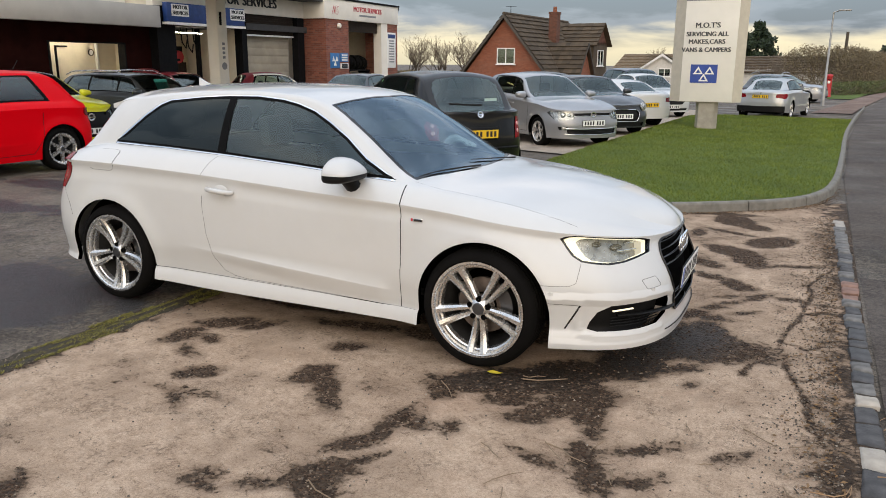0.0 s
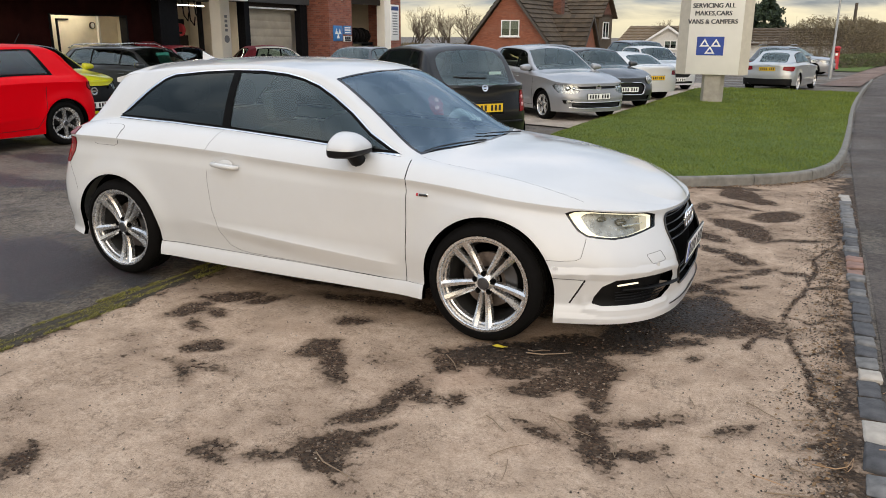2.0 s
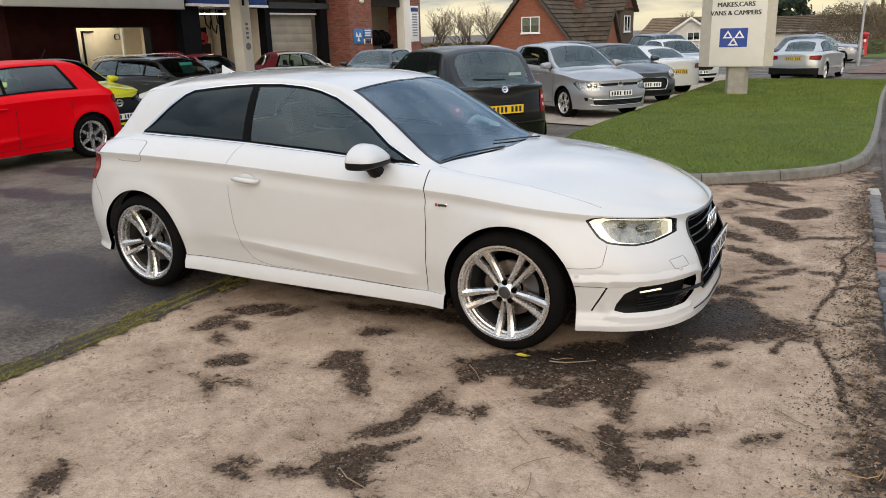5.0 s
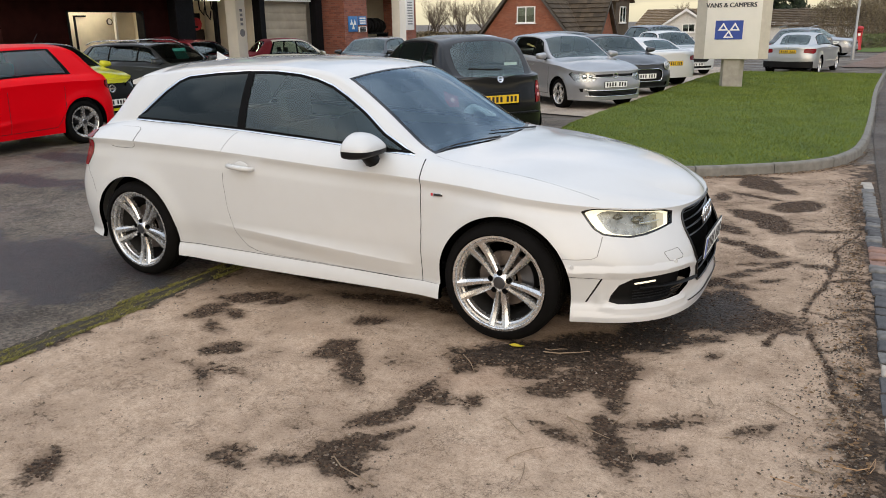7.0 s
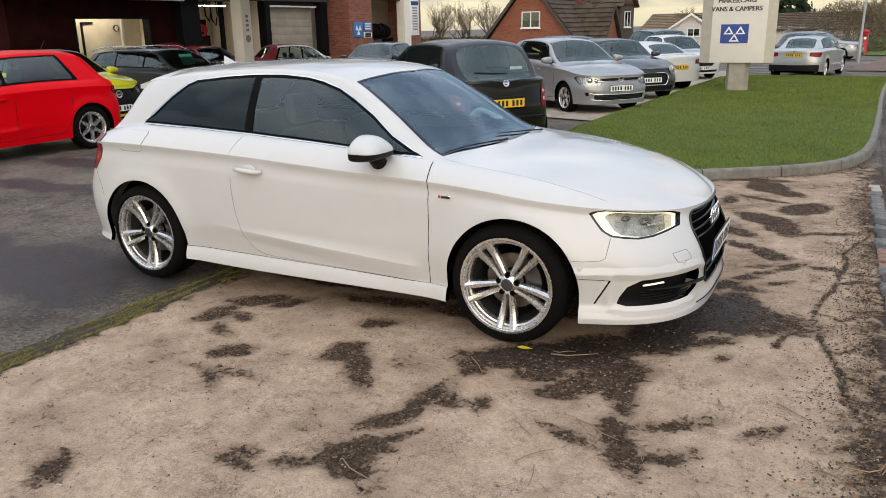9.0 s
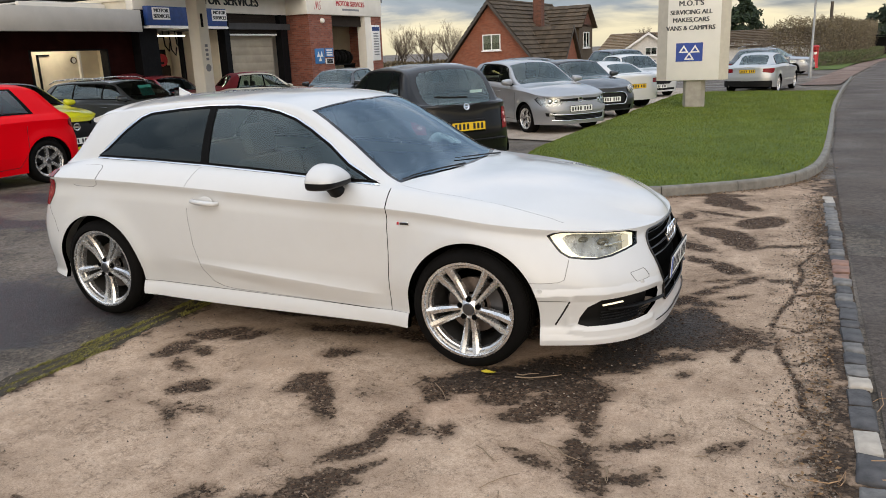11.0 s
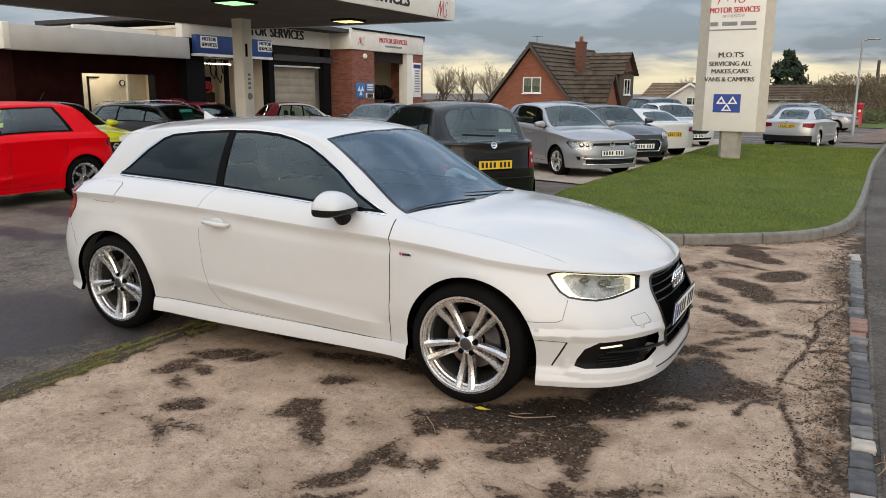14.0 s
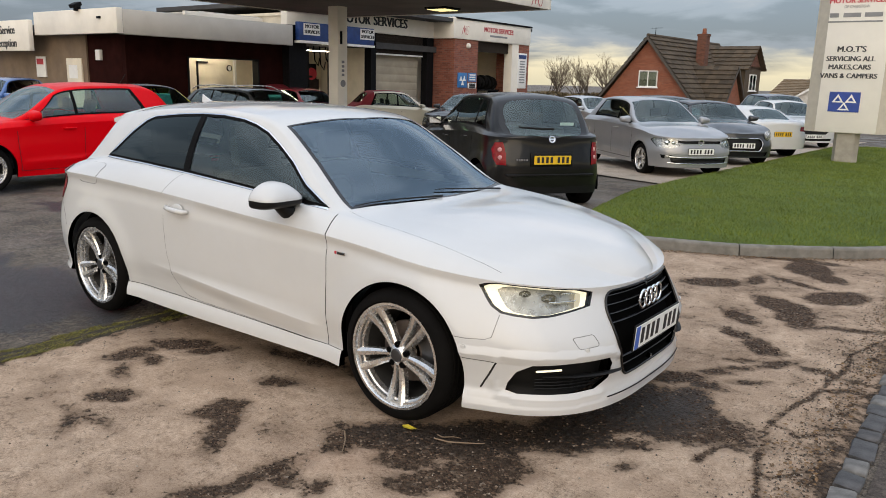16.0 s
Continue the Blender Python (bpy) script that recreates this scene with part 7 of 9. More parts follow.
def open_tailgate(car, S):
    """A tailgate swung up on its roof hinge."""
    bm = bmesh.new()
    rings = []
    for t in np.linspace(0, 1, 6):
        x, z, w = -2.62 - 0.85 * t, 1.42 + 0.30 * t - 0.06 * t * t, 0.50 + 0.08 * t
        rings.append([bm.verts.new((x, y * w, z + 0.03 * (1 - y * y) + dz)) for y, dz in ((-1, 0), (-0.5, 0), (0, 0), (0.5, 0), (1, 0), (1, -0.05), (0, -0.05), (-1, -0.05))])
    for p, q in zip(rings, rings[1:]):
        for i in range(8):
            bm.faces.new((p[i], p[(i + 1) % 8], q[(i + 1) % 8], q[i]))
    bm.faces.new(rings[0]); bm.faces.new(rings[-1])
    part("tailgate", bm, DARK_RED, car, "raised dark red tailgate", smooth=40)
    for sd in (1, -1):
        bm = bmesh.new()
        tube(bm, [(-2.75, sd * 0.50, 1.25), (-3.2, sd * 0.54, 1.58)], 0.014, 6)
        part("gas_strut", bm, BLACK_PLASTIC, car)


hatch("red_hatchback", "bright red five-door hatchback car on the forecourt tarmac", (-9.45, 1.04), -91, RED_PAINT, pillars=(-1.28,), dlo_rear=(-2.36, -2.16), L=3.99, arch=0.36, wheel_r=0.32, style="six", rear_plate=0.62, res=1.3,
      seams=[[(-0.40, 0.82), (-0.42, 0.28), (-1.30, 0.28), (-1.33, 0.84)], [(-1.33, 0.28), (-2.0, 0.29), (-2.16, 0.5), (-2.2, 0.86)]], extra=red_extra, front_plate=0.42)
hatch("yellow_hatchback", "yellow and black city car with a sales card", (-11.455, 5.90), -3, YELLOW_PAINT, L=3.45, W=1.61, H=1.46, wb=2.34, fo=0.62, roof=GLOSS_BLACK, card=True, front_plate=0.36, pillars=(-1.2, -1.95),
      black=[[("e", 0.0, 0.70), ("e", 0.30, 0.69), ("e", 0.62, 0.80), ("e", 0.70, 0.60), ("e", 0.40, 0.50), ("e", 0.30, 0.25), ("e", 0.0, 0.25)]], extra=lambda c, S: disc_badge(c, pose(0.635, 0, 0.62) @ Matrix.Rotation(radians(-90), 4, "Z"), 0.075))
hatch("grey_crossover", "dark slate estate car with roof rails and a green sales card", (-11.43, 9.04), 5, SLATE_PAINT, L=4.45, W=1.80, H=1.44, wb=2.64, fo=0.90, cowl=0.98, nose=0.80, sh_f=0.88, sh_r=0.93, belt_f=0.98, belt_r=1.02, z_tail=1.0, arch=0.36, wheel_r=0.32, clear=0.2, card=True, roof=None, front_plate=0.5, pillars=(-1.35, -2.2),
      extra=lambda c, S: [part("roof_rail", rail_mesh(sd, -0.165), ALLOY, c) for sd in (1, -1)])
hatch("dark_red_hatchback", "dark red hatchback car with its tailgate raised", (-15.6, 14.2), -5, DARK_RED, H=1.47, extra=open_tailgate, pillars=(-1.28, -2.05), front_plate=0.42)
hatch("cream_city_car", "cream city car with a dark red fabric roof", (-13.95, 17.2), 57, CREAM_PAINT, L=3.55, W=1.63, H=1.49, wb=2.30, fo=0.72, x_cowl=-0.35, x_top=-0.98, roof=RED_ROOF, roof_edge=2.25, roof_back=-2.12, tail_w=0.80, front_plate=0.45, z_tail=1.02, round_=2.1, pillars=(-1.35,))
hatch("dark_blue_hatchback", "dark blue-grey hatchback car beside the brick pier", (-11.83, 15.6), -80, GREY_PAINT, L=4.1, H=1.45, pillars=(-1.28, -2.05), front_plate=0.42)


def black_hatch_extra(car, S):
    xe = float(S.xt[0])
    disc_badge(car, pose(xe - 0.005, 0, 0.93) @ Matrix.Rotation(radians(90), 4, "Z") @ Matrix.Rotation(radians(12), 4, "X"), 0.046)
    bx("number_plate_recess", (xe - 0.03, xe + 0.05, -0.30, 0.30, 0.58, 0.76), BLACK_PLASTIC, car, bevel=0.015)
    bm = bmesh.new()
    tube(bm, [(xe + 0.06, -0.05, 1.055), (xe + 0.08, 0.15, 1.06), (xe + 0.12, 0.42, 1.075)], 0.014, 6)
    part("rear_wiper", bm, BLACK_PLASTIC, car, smooth=60)
    bx("bumper_strip", (xe - 0.045, xe + 0.05, -0.62, 0.62, 0.46, 0.485), BLACK_PLASTIC, car, bevel=0.01)
    bx("rear_notice", (xe + 0.30, xe + 0.302, -0.45, -0.25, 1.09, 1.13), PLATE_WHITE, car, "white notice in the rear window")
    for sd in (1, -1):
        for z in (0.79, 0.69):
            p = S.lower(*(np.array([c]) for c in S.low_end(0.678, z, False)))[0]
            bm = bmesh.new()
            lathe(bm, [(0.001, -0.010), (0.022, -0.008), (0.030, 0.0), (0.032, 0.012)], 16, "x")
            bmesh.ops.transform(bm, matrix=Matrix.Translation((p[0] - 0.008, sd * p[1], z)) @ Matrix.Rotation(radians(-38 * sd), 4, "Z"), verts=bm.verts[:])
            part("lamp_lens", bm, LAMP_PINK, car, "pale round lens of the tail lamp", smooth=50)
    for i in range(5):
        bx("model_letter", (xe - 0.012, xe + 0.0, 0.33 + i * 0.034, 0.355 + i * 0.034, 0.655, 0.68), CHROME, car)


hatch("black_hatchback", "black-grey rounded five-door hatchback seen from its tail", (-5.09, 7.08), 145, BLACK_PAINT, L=3.72, W=1.66, H=1.50, wb=2.43, fo=0.74, cowl=1.0, belt_f=0.98, belt_r=1.04, sh_r=0.97, z_tail=0.97, tail_w=0.84, tail_round=0.50, x_cowl=-0.38, x_top=-1.02, roof_w=0.66, rear_plate=0.67, plate_x=-0.03, res=1.4,
      tails=[[("r", 0.600, 0.595), ("r", 0.710, 0.60), ("r", 0.750, 0.70), ("r", 0.755, 0.80), ("r", 0.720, 0.880), ("r", 0.635, 0.885), ("r", 0.605, 0.74)]], pillars=(-1.2, -1.98), dlo_rear=(-2.36, -2.20), rear_screen=(-2.46, -2.885), rear_w=2.13, clear=0.15, extra=black_hatch_extra,
      black=[[("r", 0.0, 0.20), ("r", 0.82, 0.20), ("r", 0.82, 0.31), ("r", 0.0, 0.31)]], seams=[[(-2.12, 0.3), (-2.1, 0.55), (-2.18, 0.92)], [(-1.24, 0.3), (-1.22, 0.9)]], wheel_r=0.29)


def silver_hatch_extra(car, S):
    fx = lambda y, z: float(S.lower(*(np.array([c]) for c in S.low_end(abs(y), z)))[0][0])
    disc_badge(car, pose(fx(0, 0.66) + 0.004, 0, 0.665) @ Matrix.Rotation(radians(-90), 4, "Z"), 0.062)
    # chrome lines of the grille and of the lower intake
    for z, half, r in ((0.640, 0.50, 0.006), (0.385, 0.60, 0.008), (0.272, 0.62, 0.008)):
        bm = bmesh.new()
        tube(bm, [(fx(y, z) + 0.004, y, z + (0.02 * (abs(y) / half) ** 3 if z < 0.5 else 0)) for y in np.linspace(-half, half, 17)], r, 6)
        part("chrome_line", bm, CHROME, car, smooth=60)
    for z in (0.30, 0.325, 0.35):
        bm = bmesh.new()
        tube(bm, [(fx(y, z) - 0.014, y, z) for y in np.linspace(-0.55, 0.55, 13)], 0.006, 6)
        part("intake_bar", bm, GLOSS_BLACK, car, smooth=60)
    for sd in (1, -1):
        bm = bmesh.new()
        lathe(bm, [(0.001, 0.010), (0.030, 0.006), (0.040, 0.0), (0.044, 0.004), (0.046, -0.01)], 16, "x")
        bmesh.ops.transform(bm, matrix=Matrix.Translation((fx(0.62, 0.40) - 0.012, sd * 0.62, 0.40)) @ Matrix.Rotation(radians(24 * sd), 4, "Z"), verts=bm.verts[:])
        part("fog_lamp", bm, LAMP_BOWL, car, smooth=50)
        for y, r in ((0.61, 0.046), (0.51, 0.036)):
            bm = bmesh.new()
            lathe(bm, [(0.001, 0.012), (r * 0.6, 0.008), (r, -0.004), (r * 1.15, 0.0), (r * 1.2, -0.02)], 16, "x")
            bmesh.ops.transform(bm, matrix=Matrix.Translation((fx(y, 0.650) - 0.026, sd * y, 0.650)) @ Matrix.Rotation(radians(24 * sd), 4, "Z"), verts=bm.verts[:])
            part("lamp_reflector", bm, CHROME, car, smooth=50)


hatch("silver_hatchback", "silver five-door hatchback parked nose to the grass", (-3.20, 11.44), -40, SILVER_PAINT, L=3.97, pillars=(-1.28,), dlo_rear=(-2.42, -2.22), front_plate=0.50, style="five", res=1.4, extra=silver_hatch_extra, nose=0.75, round_=2.5,
      seams=[[(-0.40, 0.82), (-0.42, 0.28), (-1.30, 0.28), (-1.33, 0.84)], [(-1.33, 0.28), (-2.0, 0.29), (-2.16, 0.5), (-2.2, 0.86)]],
      lamps=[[("e", 0.42, 0.600), ("e", 0.50, 0.565), ("e", 0.68, 0.550), ("s", 0.52, 0.575), ("s", 0.34, 0.700), ("s", 0.42, 0.742), ("e", 0.64, 0.735), ("e", 0.44, 0.712)]],
      grille=[[("e", 0.0, 0.700), ("e", 0.43, 0.695), ("e", 0.42, 0.640), ("e", 0.0, 0.632)], [("e", 0.0, 0.382), ("e", 0.58, 0.380), ("e", 0.56, 0.278), ("e", 0.0, 0.270)], [("e", 0.55, 0.435), ("e", 0.72, 0.435), ("e", 0.70, 0.370), ("e", 0.60, 0.365)]])
hatch("dark_crossover", "black crossover car in the second parking row", (-4.9, 16.2), -52, BLACK_PAINT, L=4.3, W=1.8, H=1.50, wb=2.6, fo=0.85, cowl=1.02, nose=0.8, sh_f=0.92, sh_r=1.0, belt_f=1.03, belt_r=1.1, z_tail=1.08, pillars=(-1.3, -2.1))


def round_lamp_extra(car, S):
    for sd in (1, -1):
        bm = bmesh.new()
        c = S.lower(*(np.array([v]) for v in S.low_end(0.60, 0.70)))[0]
        lathe(bm, [(0.001, 0.02), (0.09, 0.012), (0.105, 0.0), (0.112, 0.006), (0.118, -0.01)], 24, "x")
        bmesh.ops.transform(bm, matrix=Matrix.Translation((c[0] + 0.025, sd * (c[1] + 0.015), 0.70)) @ Matrix.Rotation(radians(28 * sd), 4, "Z") @ Matrix.Rotation(radians(-12), 4, "Y"), verts=bm.verts[:])
        part("headlight", bm, LAMP_PALE, car, "round chrome-ringed headlight", smooth=40)
    bm = bmesh.new()
    loop = rounded([(0.47, 0.54), (0.40, 0.35), (-0.40, 0.35), (-0.47, 0.54), (-0.38, 0.63), (0.38, 0.63)], 0.06)
    fx = lambda y, z: float(S.lower(*(np.array([v]) for v in S.low_end(abs(y), z)))[0][0])
    tube(bm, [(fx(y, z) + 0.01, y, z) for y, z in loop + loop[:1]], 0.009, 6)
    part("grille_frame", bm, CHROME, car, smooth=60)
    bx("bonnet_scoop", (0.18, 0.26, -0.16, 0.16, 0.86, 0.885), BLACK_PLASTIC, car, bevel=0.01)


hatch("grey_city_hatchback", "dark grey small hatchback with round headlights", (-3.30, 14.91), -48, GREY_PAINT, L=3.85, W=1.73, H=1.41, wb=2.50, fo=0.76, x_cowl=-0.52, x_top=-1.0, cowl=0.97, nose=0.73, roof=GLOSS_BLACK, lamps=[], front_plate=0.47, pillars=(-1.4,), extra=round_lamp_extra,
      grille=[[("e", 0.0, 0.63), ("e", 0.38, 0.625), ("e", 0.46, 0.54), ("e", 0.40, 0.36), ("e", 0.0, 0.35)], [("e", 0.0, 0.33), ("e", 0.62, 0.33), ("e", 0.58, 0.24), ("e", 0.0, 0.23)]])
hatch("white_coupe", "white low coupe parked tail to the grass", (-5.41, 19.85), 142, WHITE_PAINT, L=4.18, W=1.84, H=1.35, wb=2.47, fo=0.88, x_cowl=-0.5, x_top=-1.15, x_roof=-2.35, x_tail=-3.0, z_tail=0.98, sh_r=0.90, belt_f=0.95, belt_r=1.0, rear_plate=0.66, pillars=(-1.5,), dlo_rear=(-2.45, -2.1), rear_screen=(-2.4, -2.92), arch=0.37, wheel_r=0.335, tails=[[("r", 0.55, 0.74), ("r", 0.80, 0.72), ("s", -3.05, 0.74), ("s", -3.08, 0.84), ("r", 0.80, 0.86), ("r", 0.58, 0.85)]])
hatch("white_hatchback", "white hatchback with a wide dark grille", (-3.69, 24.0), -52, WHITE_PAINT, L=3.97, W=1.72, H=1.48, wb=2.49, fo=0.85, front_plate=0.38, pillars=(-1.3, -2.1),
      grille=[[("e", 0.0, 0.64), ("e", 0.42, 0.63), ("e", 0.48, 0.56), ("e", 0.36, 0.46), ("e", 0.0, 0.46)], [("e", 0.0, 0.33), ("e", 0.6, 0.33), ("e", 0.58, 0.26), ("e", 0.0, 0.25)]])
hatch("navy_suv", "navy blue estate car in the second parking row", (-4.7, 27.2), -52, NAVY_PAINT, L=4.6, W=1.85, H=1.70, wb=2.7, fo=0.9, cowl=1.08, nose=0.86, sh_f=0.98, sh_r=1.05, belt_f=1.1, belt_r=1.16, z_tail=1.15, pillars=(-1.3, -2.2))
hatch("silver_estate", "silver hatchback beyond the parking rows", (-10.6, 24.0), -30, SILVER_WARM, pillars=(-1.28, -2.05))
hatch("blue_hatchback", "blue hatchback car beside the service reception", (-20.2, 5.2), -60, BLUE_PAINT, H=1.5, pillars=(-1.28, -2.05))


def saloon_extra(car, S):
    xe = float(S.xt[0])
    disc_badge(car, pose(xe + 0.005, 0, 0.93) @ Matrix.Rotation(radians(90), 4, "Z"), 0.035)
    for y in (0.50, 0.58):
        bm = bmesh.new()
        lathe(bm, [(0.034, -0.06), (0.036, 0.04), (0.028, 0.04), (0.028, -0.02)], 14, "x")
        part("exhaust_pipe", bm, CHROME, car).location = (xe - 0.01, y, 0.30)


hatch("silver_coupe", "silver two-door saloon seen from its tail", (0.14, 28.6), 80, SILVER_WARM, L=4.43, W=1.77, H=1.42, wb=2.69, fo=0.78, x_cowl=-0.62, x_top=-1.30, x_roof=-2.45, x_tail=-3.05, z_tail=0.99, deck=-3.15, sh_r=0.92, belt_f=0.96, belt_r=1.0, rear_plate=0.80, pillars=(-1.75,), dlo_rear=(-2.75, -2.45), rear_screen=(-2.5, -3.0), arch=0.36, wheel_r=0.33, extra=saloon_extra,
      tails=[[("r", 0.50, 0.77), ("r", 0.78, 0.73), ("s", -3.40, 0.75), ("s", -3.34, 0.87), ("r", 0.80, 0.905), ("r", 0.52, 0.895)]], black=[[("r", 0.0, 0.26), ("r", 0.82, 0.26), ("r", 0.80, 0.48), ("r", 0.0, 0.47)]])
hatch("grey_estate", "grey estate car with roof rails beyond the silver saloon", (-0.30, 33.6), 82, SLATE_PAINT, L=4.5, W=1.8, H=1.56, wb=2.6, fo=0.85, cowl=1.02, nose=0.8, sh_f=0.92, sh_r=1.0, belt_f=1.03, belt_r=1.1, z_tail=1.08, pillars=(-1.3, -2.1), extra=lambda c, S: [part("roof_rail", rail_mesh(sd), ALLOY, c) for sd in (1, -1)])
hatch("far_silver_car", "silver car parked across the lay-by", (0.85, 42.0), -14, SILVER_PAINT, pillars=(-1.28, -2.05))


# ---------------------------------------------------------------- lettering
def lettering(text, size, material, parent, m, squeeze=1.0, bold=0.0, name="lettering", label="", spacing=1.0, fit=None, stroke=0.0):
    """Raised letters in the built-in font, centred on m (x along the line, z up, facing -y)."""
    cu = bpy.data.curves.new(name, "FONT")
    cu.body, cu.size, cu.align_x, cu.align_y, cu.extrude, cu.offset, cu.space_character = text, size, "CENTER", "CENTER", 0.004, bold, spacing
    cu.resolution_u = 3
    tmp = bpy.data.objects.new("tmp", cu)
    me = bpy.data.meshes.new_from_object(tmp)
    bpy.data.objects.remove(tmp)
    bpy.data.curves.remove(cu)
    me.name = name
    if fit:
        xs = [v.co.x for v in me.vertices]
        squeeze = fit / (max(xs) - min(xs))
    me.transform(Matrix.Rotation(radians(90), 4, "X") @ Matrix.Diagonal((squeeze, 1, 1, 1)))
    me.materials.clear()
    me.materials.append(material)
    if stroke:
        bm = bmesh.new()
        for k in (-1, 0, 1):
            cp = me.copy()
            cp.transform(Matrix.Translation((k * stroke, 0.0004 * k, 0)))
            bm.from_mesh(cp)
            bpy.data.meshes.remove(cp)
        bm.to_mesh(me)
        bm.free()
    ob = new(name, me)
    ob.parent = parent
    ob.matrix_basis = m
    if label:
        tagged(ob, label)
    return ob


def face_x(x, y, z):
    """A pose on a wall that faces +x: letters run along +y."""
    return pose(x, y, z, 0, 0, 90)


def monogram(parent, m, size, material):
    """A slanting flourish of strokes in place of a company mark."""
    bm = bmesh.new()
    k = size
    tube(bm, [(-0.75 * k, 0, -0.5 * k), (-0.60 * k, 0, -0.15 * k), (-0.30 * k, 0, 0.5 * k), (-0.28 * k, 0, 0.1 * k), (-0.33 * k, 0, -0.35 * k), (-0.10 * k, 0, 0.15 * k), (0.10 * k, 0, 0.5 * k), (0.05 * k, 0, 0.0), (0.02 * k, 0, -0.45 * k)], [0.03 * k, 0.035 * k, 0.05 * k, 0.06 * k, 0.06 * k, 0.045 * k, 0.05 * k, 0.06 * k, 0.03 * k], 6)
    s = [((x + 0.2 * z) * k, 0, z * k) for x, z in ((0.62, 0.36), (0.52, 0.50), (0.36, 0.46), (0.30, 0.28), (0.40, 0.10), (0.54, -0.06), (0.58, -0.26), (0.48, -0.44), (0.32, -0.46), (0.22, -0.32))]
    tube(bm, s, 0.028 * k, 6)
    for v in bm.verts:
        v.co.y *= 0.15
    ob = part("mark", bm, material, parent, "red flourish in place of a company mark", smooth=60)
    ob.matrix_basis = m


CREAM_WALL = plain("cream_fascia", (0.84, 0.79, 0.70), 0.6, vary=0.08, scale=1.2)
GREY_FASCIA = plain("grey_fascia", (0.54, 0.515, 0.475), 0.65, vary=0.10, scale=1.2)
SOFFIT = plain("canopy_soffit", (0.165, 0.140, 0.120), 0.8, vary=0.2, scale=0.7)
BROWN_WALL = plain("brown_cladding", (0.023, 0.0062, 0.005), 0.9, vary=0.3, scale=2, spec=0.05)
DARK_STEEL = plain("dark_steel", (0.007, 0.007, 0.008), 0.7, spec=0.12)
SHUTTER = plain("brown_shutter", (0.030, 0.022, 0.017), 0.7, spec=0.15)
BLUE_SIGN = plain("blue_sign", (0.012, 0.044, 0.175), 0.45, vary=0.25)
TEST_BLUE = plain("test_sign_blue", (0.020, 0.060, 0.30), 0.45, vary=0.15)
# workshop cream with the canopy's shade put into the colour
DOOR_SHADED = plain("bay_door_shaded", (0.40, 0.345, 0.265), 0.8, vary=0.15, scale=1.5)
TRADE_BLUE = plain("trade_sign_blue", (0.03, 0.17, 0.42), 0.4)
INSIDE = plain("workshop_wall", (0.72, 0.65, 0.52), 0.85, vary=0.12, scale=1.5)
INSIDE_FLOOR = plain("workshop_floor", (0.20, 0.19, 0.175), 0.7, vary=0.2)
ROOF_FELT = plain("roof_felt", (0.06, 0.06, 0.062), 0.9)
BRICK_WALL = wall_brick("brickwork", (0.15, 0.05, 0.035), (0.26, 0.085, 0.055), (0.34, 0.12, 0.075), mortar=(0.20, 0.16, 0.14))
HOUSE_BRICK = wall_brick("house_brickwork", (0.19, 0.058, 0.032), (0.27, 0.086, 0.046), (0.32, 0.112, 0.062), mortar=(0.25, 0.175, 0.13))
TUBE_LIGHT = emitter("strip_light", (1.0, 0.93, 0.78), 8.0)
CANOPY_GREEN = emitter("canopy_lamp_green", (0.50, 1.0, 0.58), 0.62)
CANOPY_WARM = emitter("canopy_lamp_warm", (1.0, 0.86, 0.42), 0.75)
WHITE_FRAME = plain("white_frame", (0.82, 0.81, 0.78), 0.45, vary=0.05)


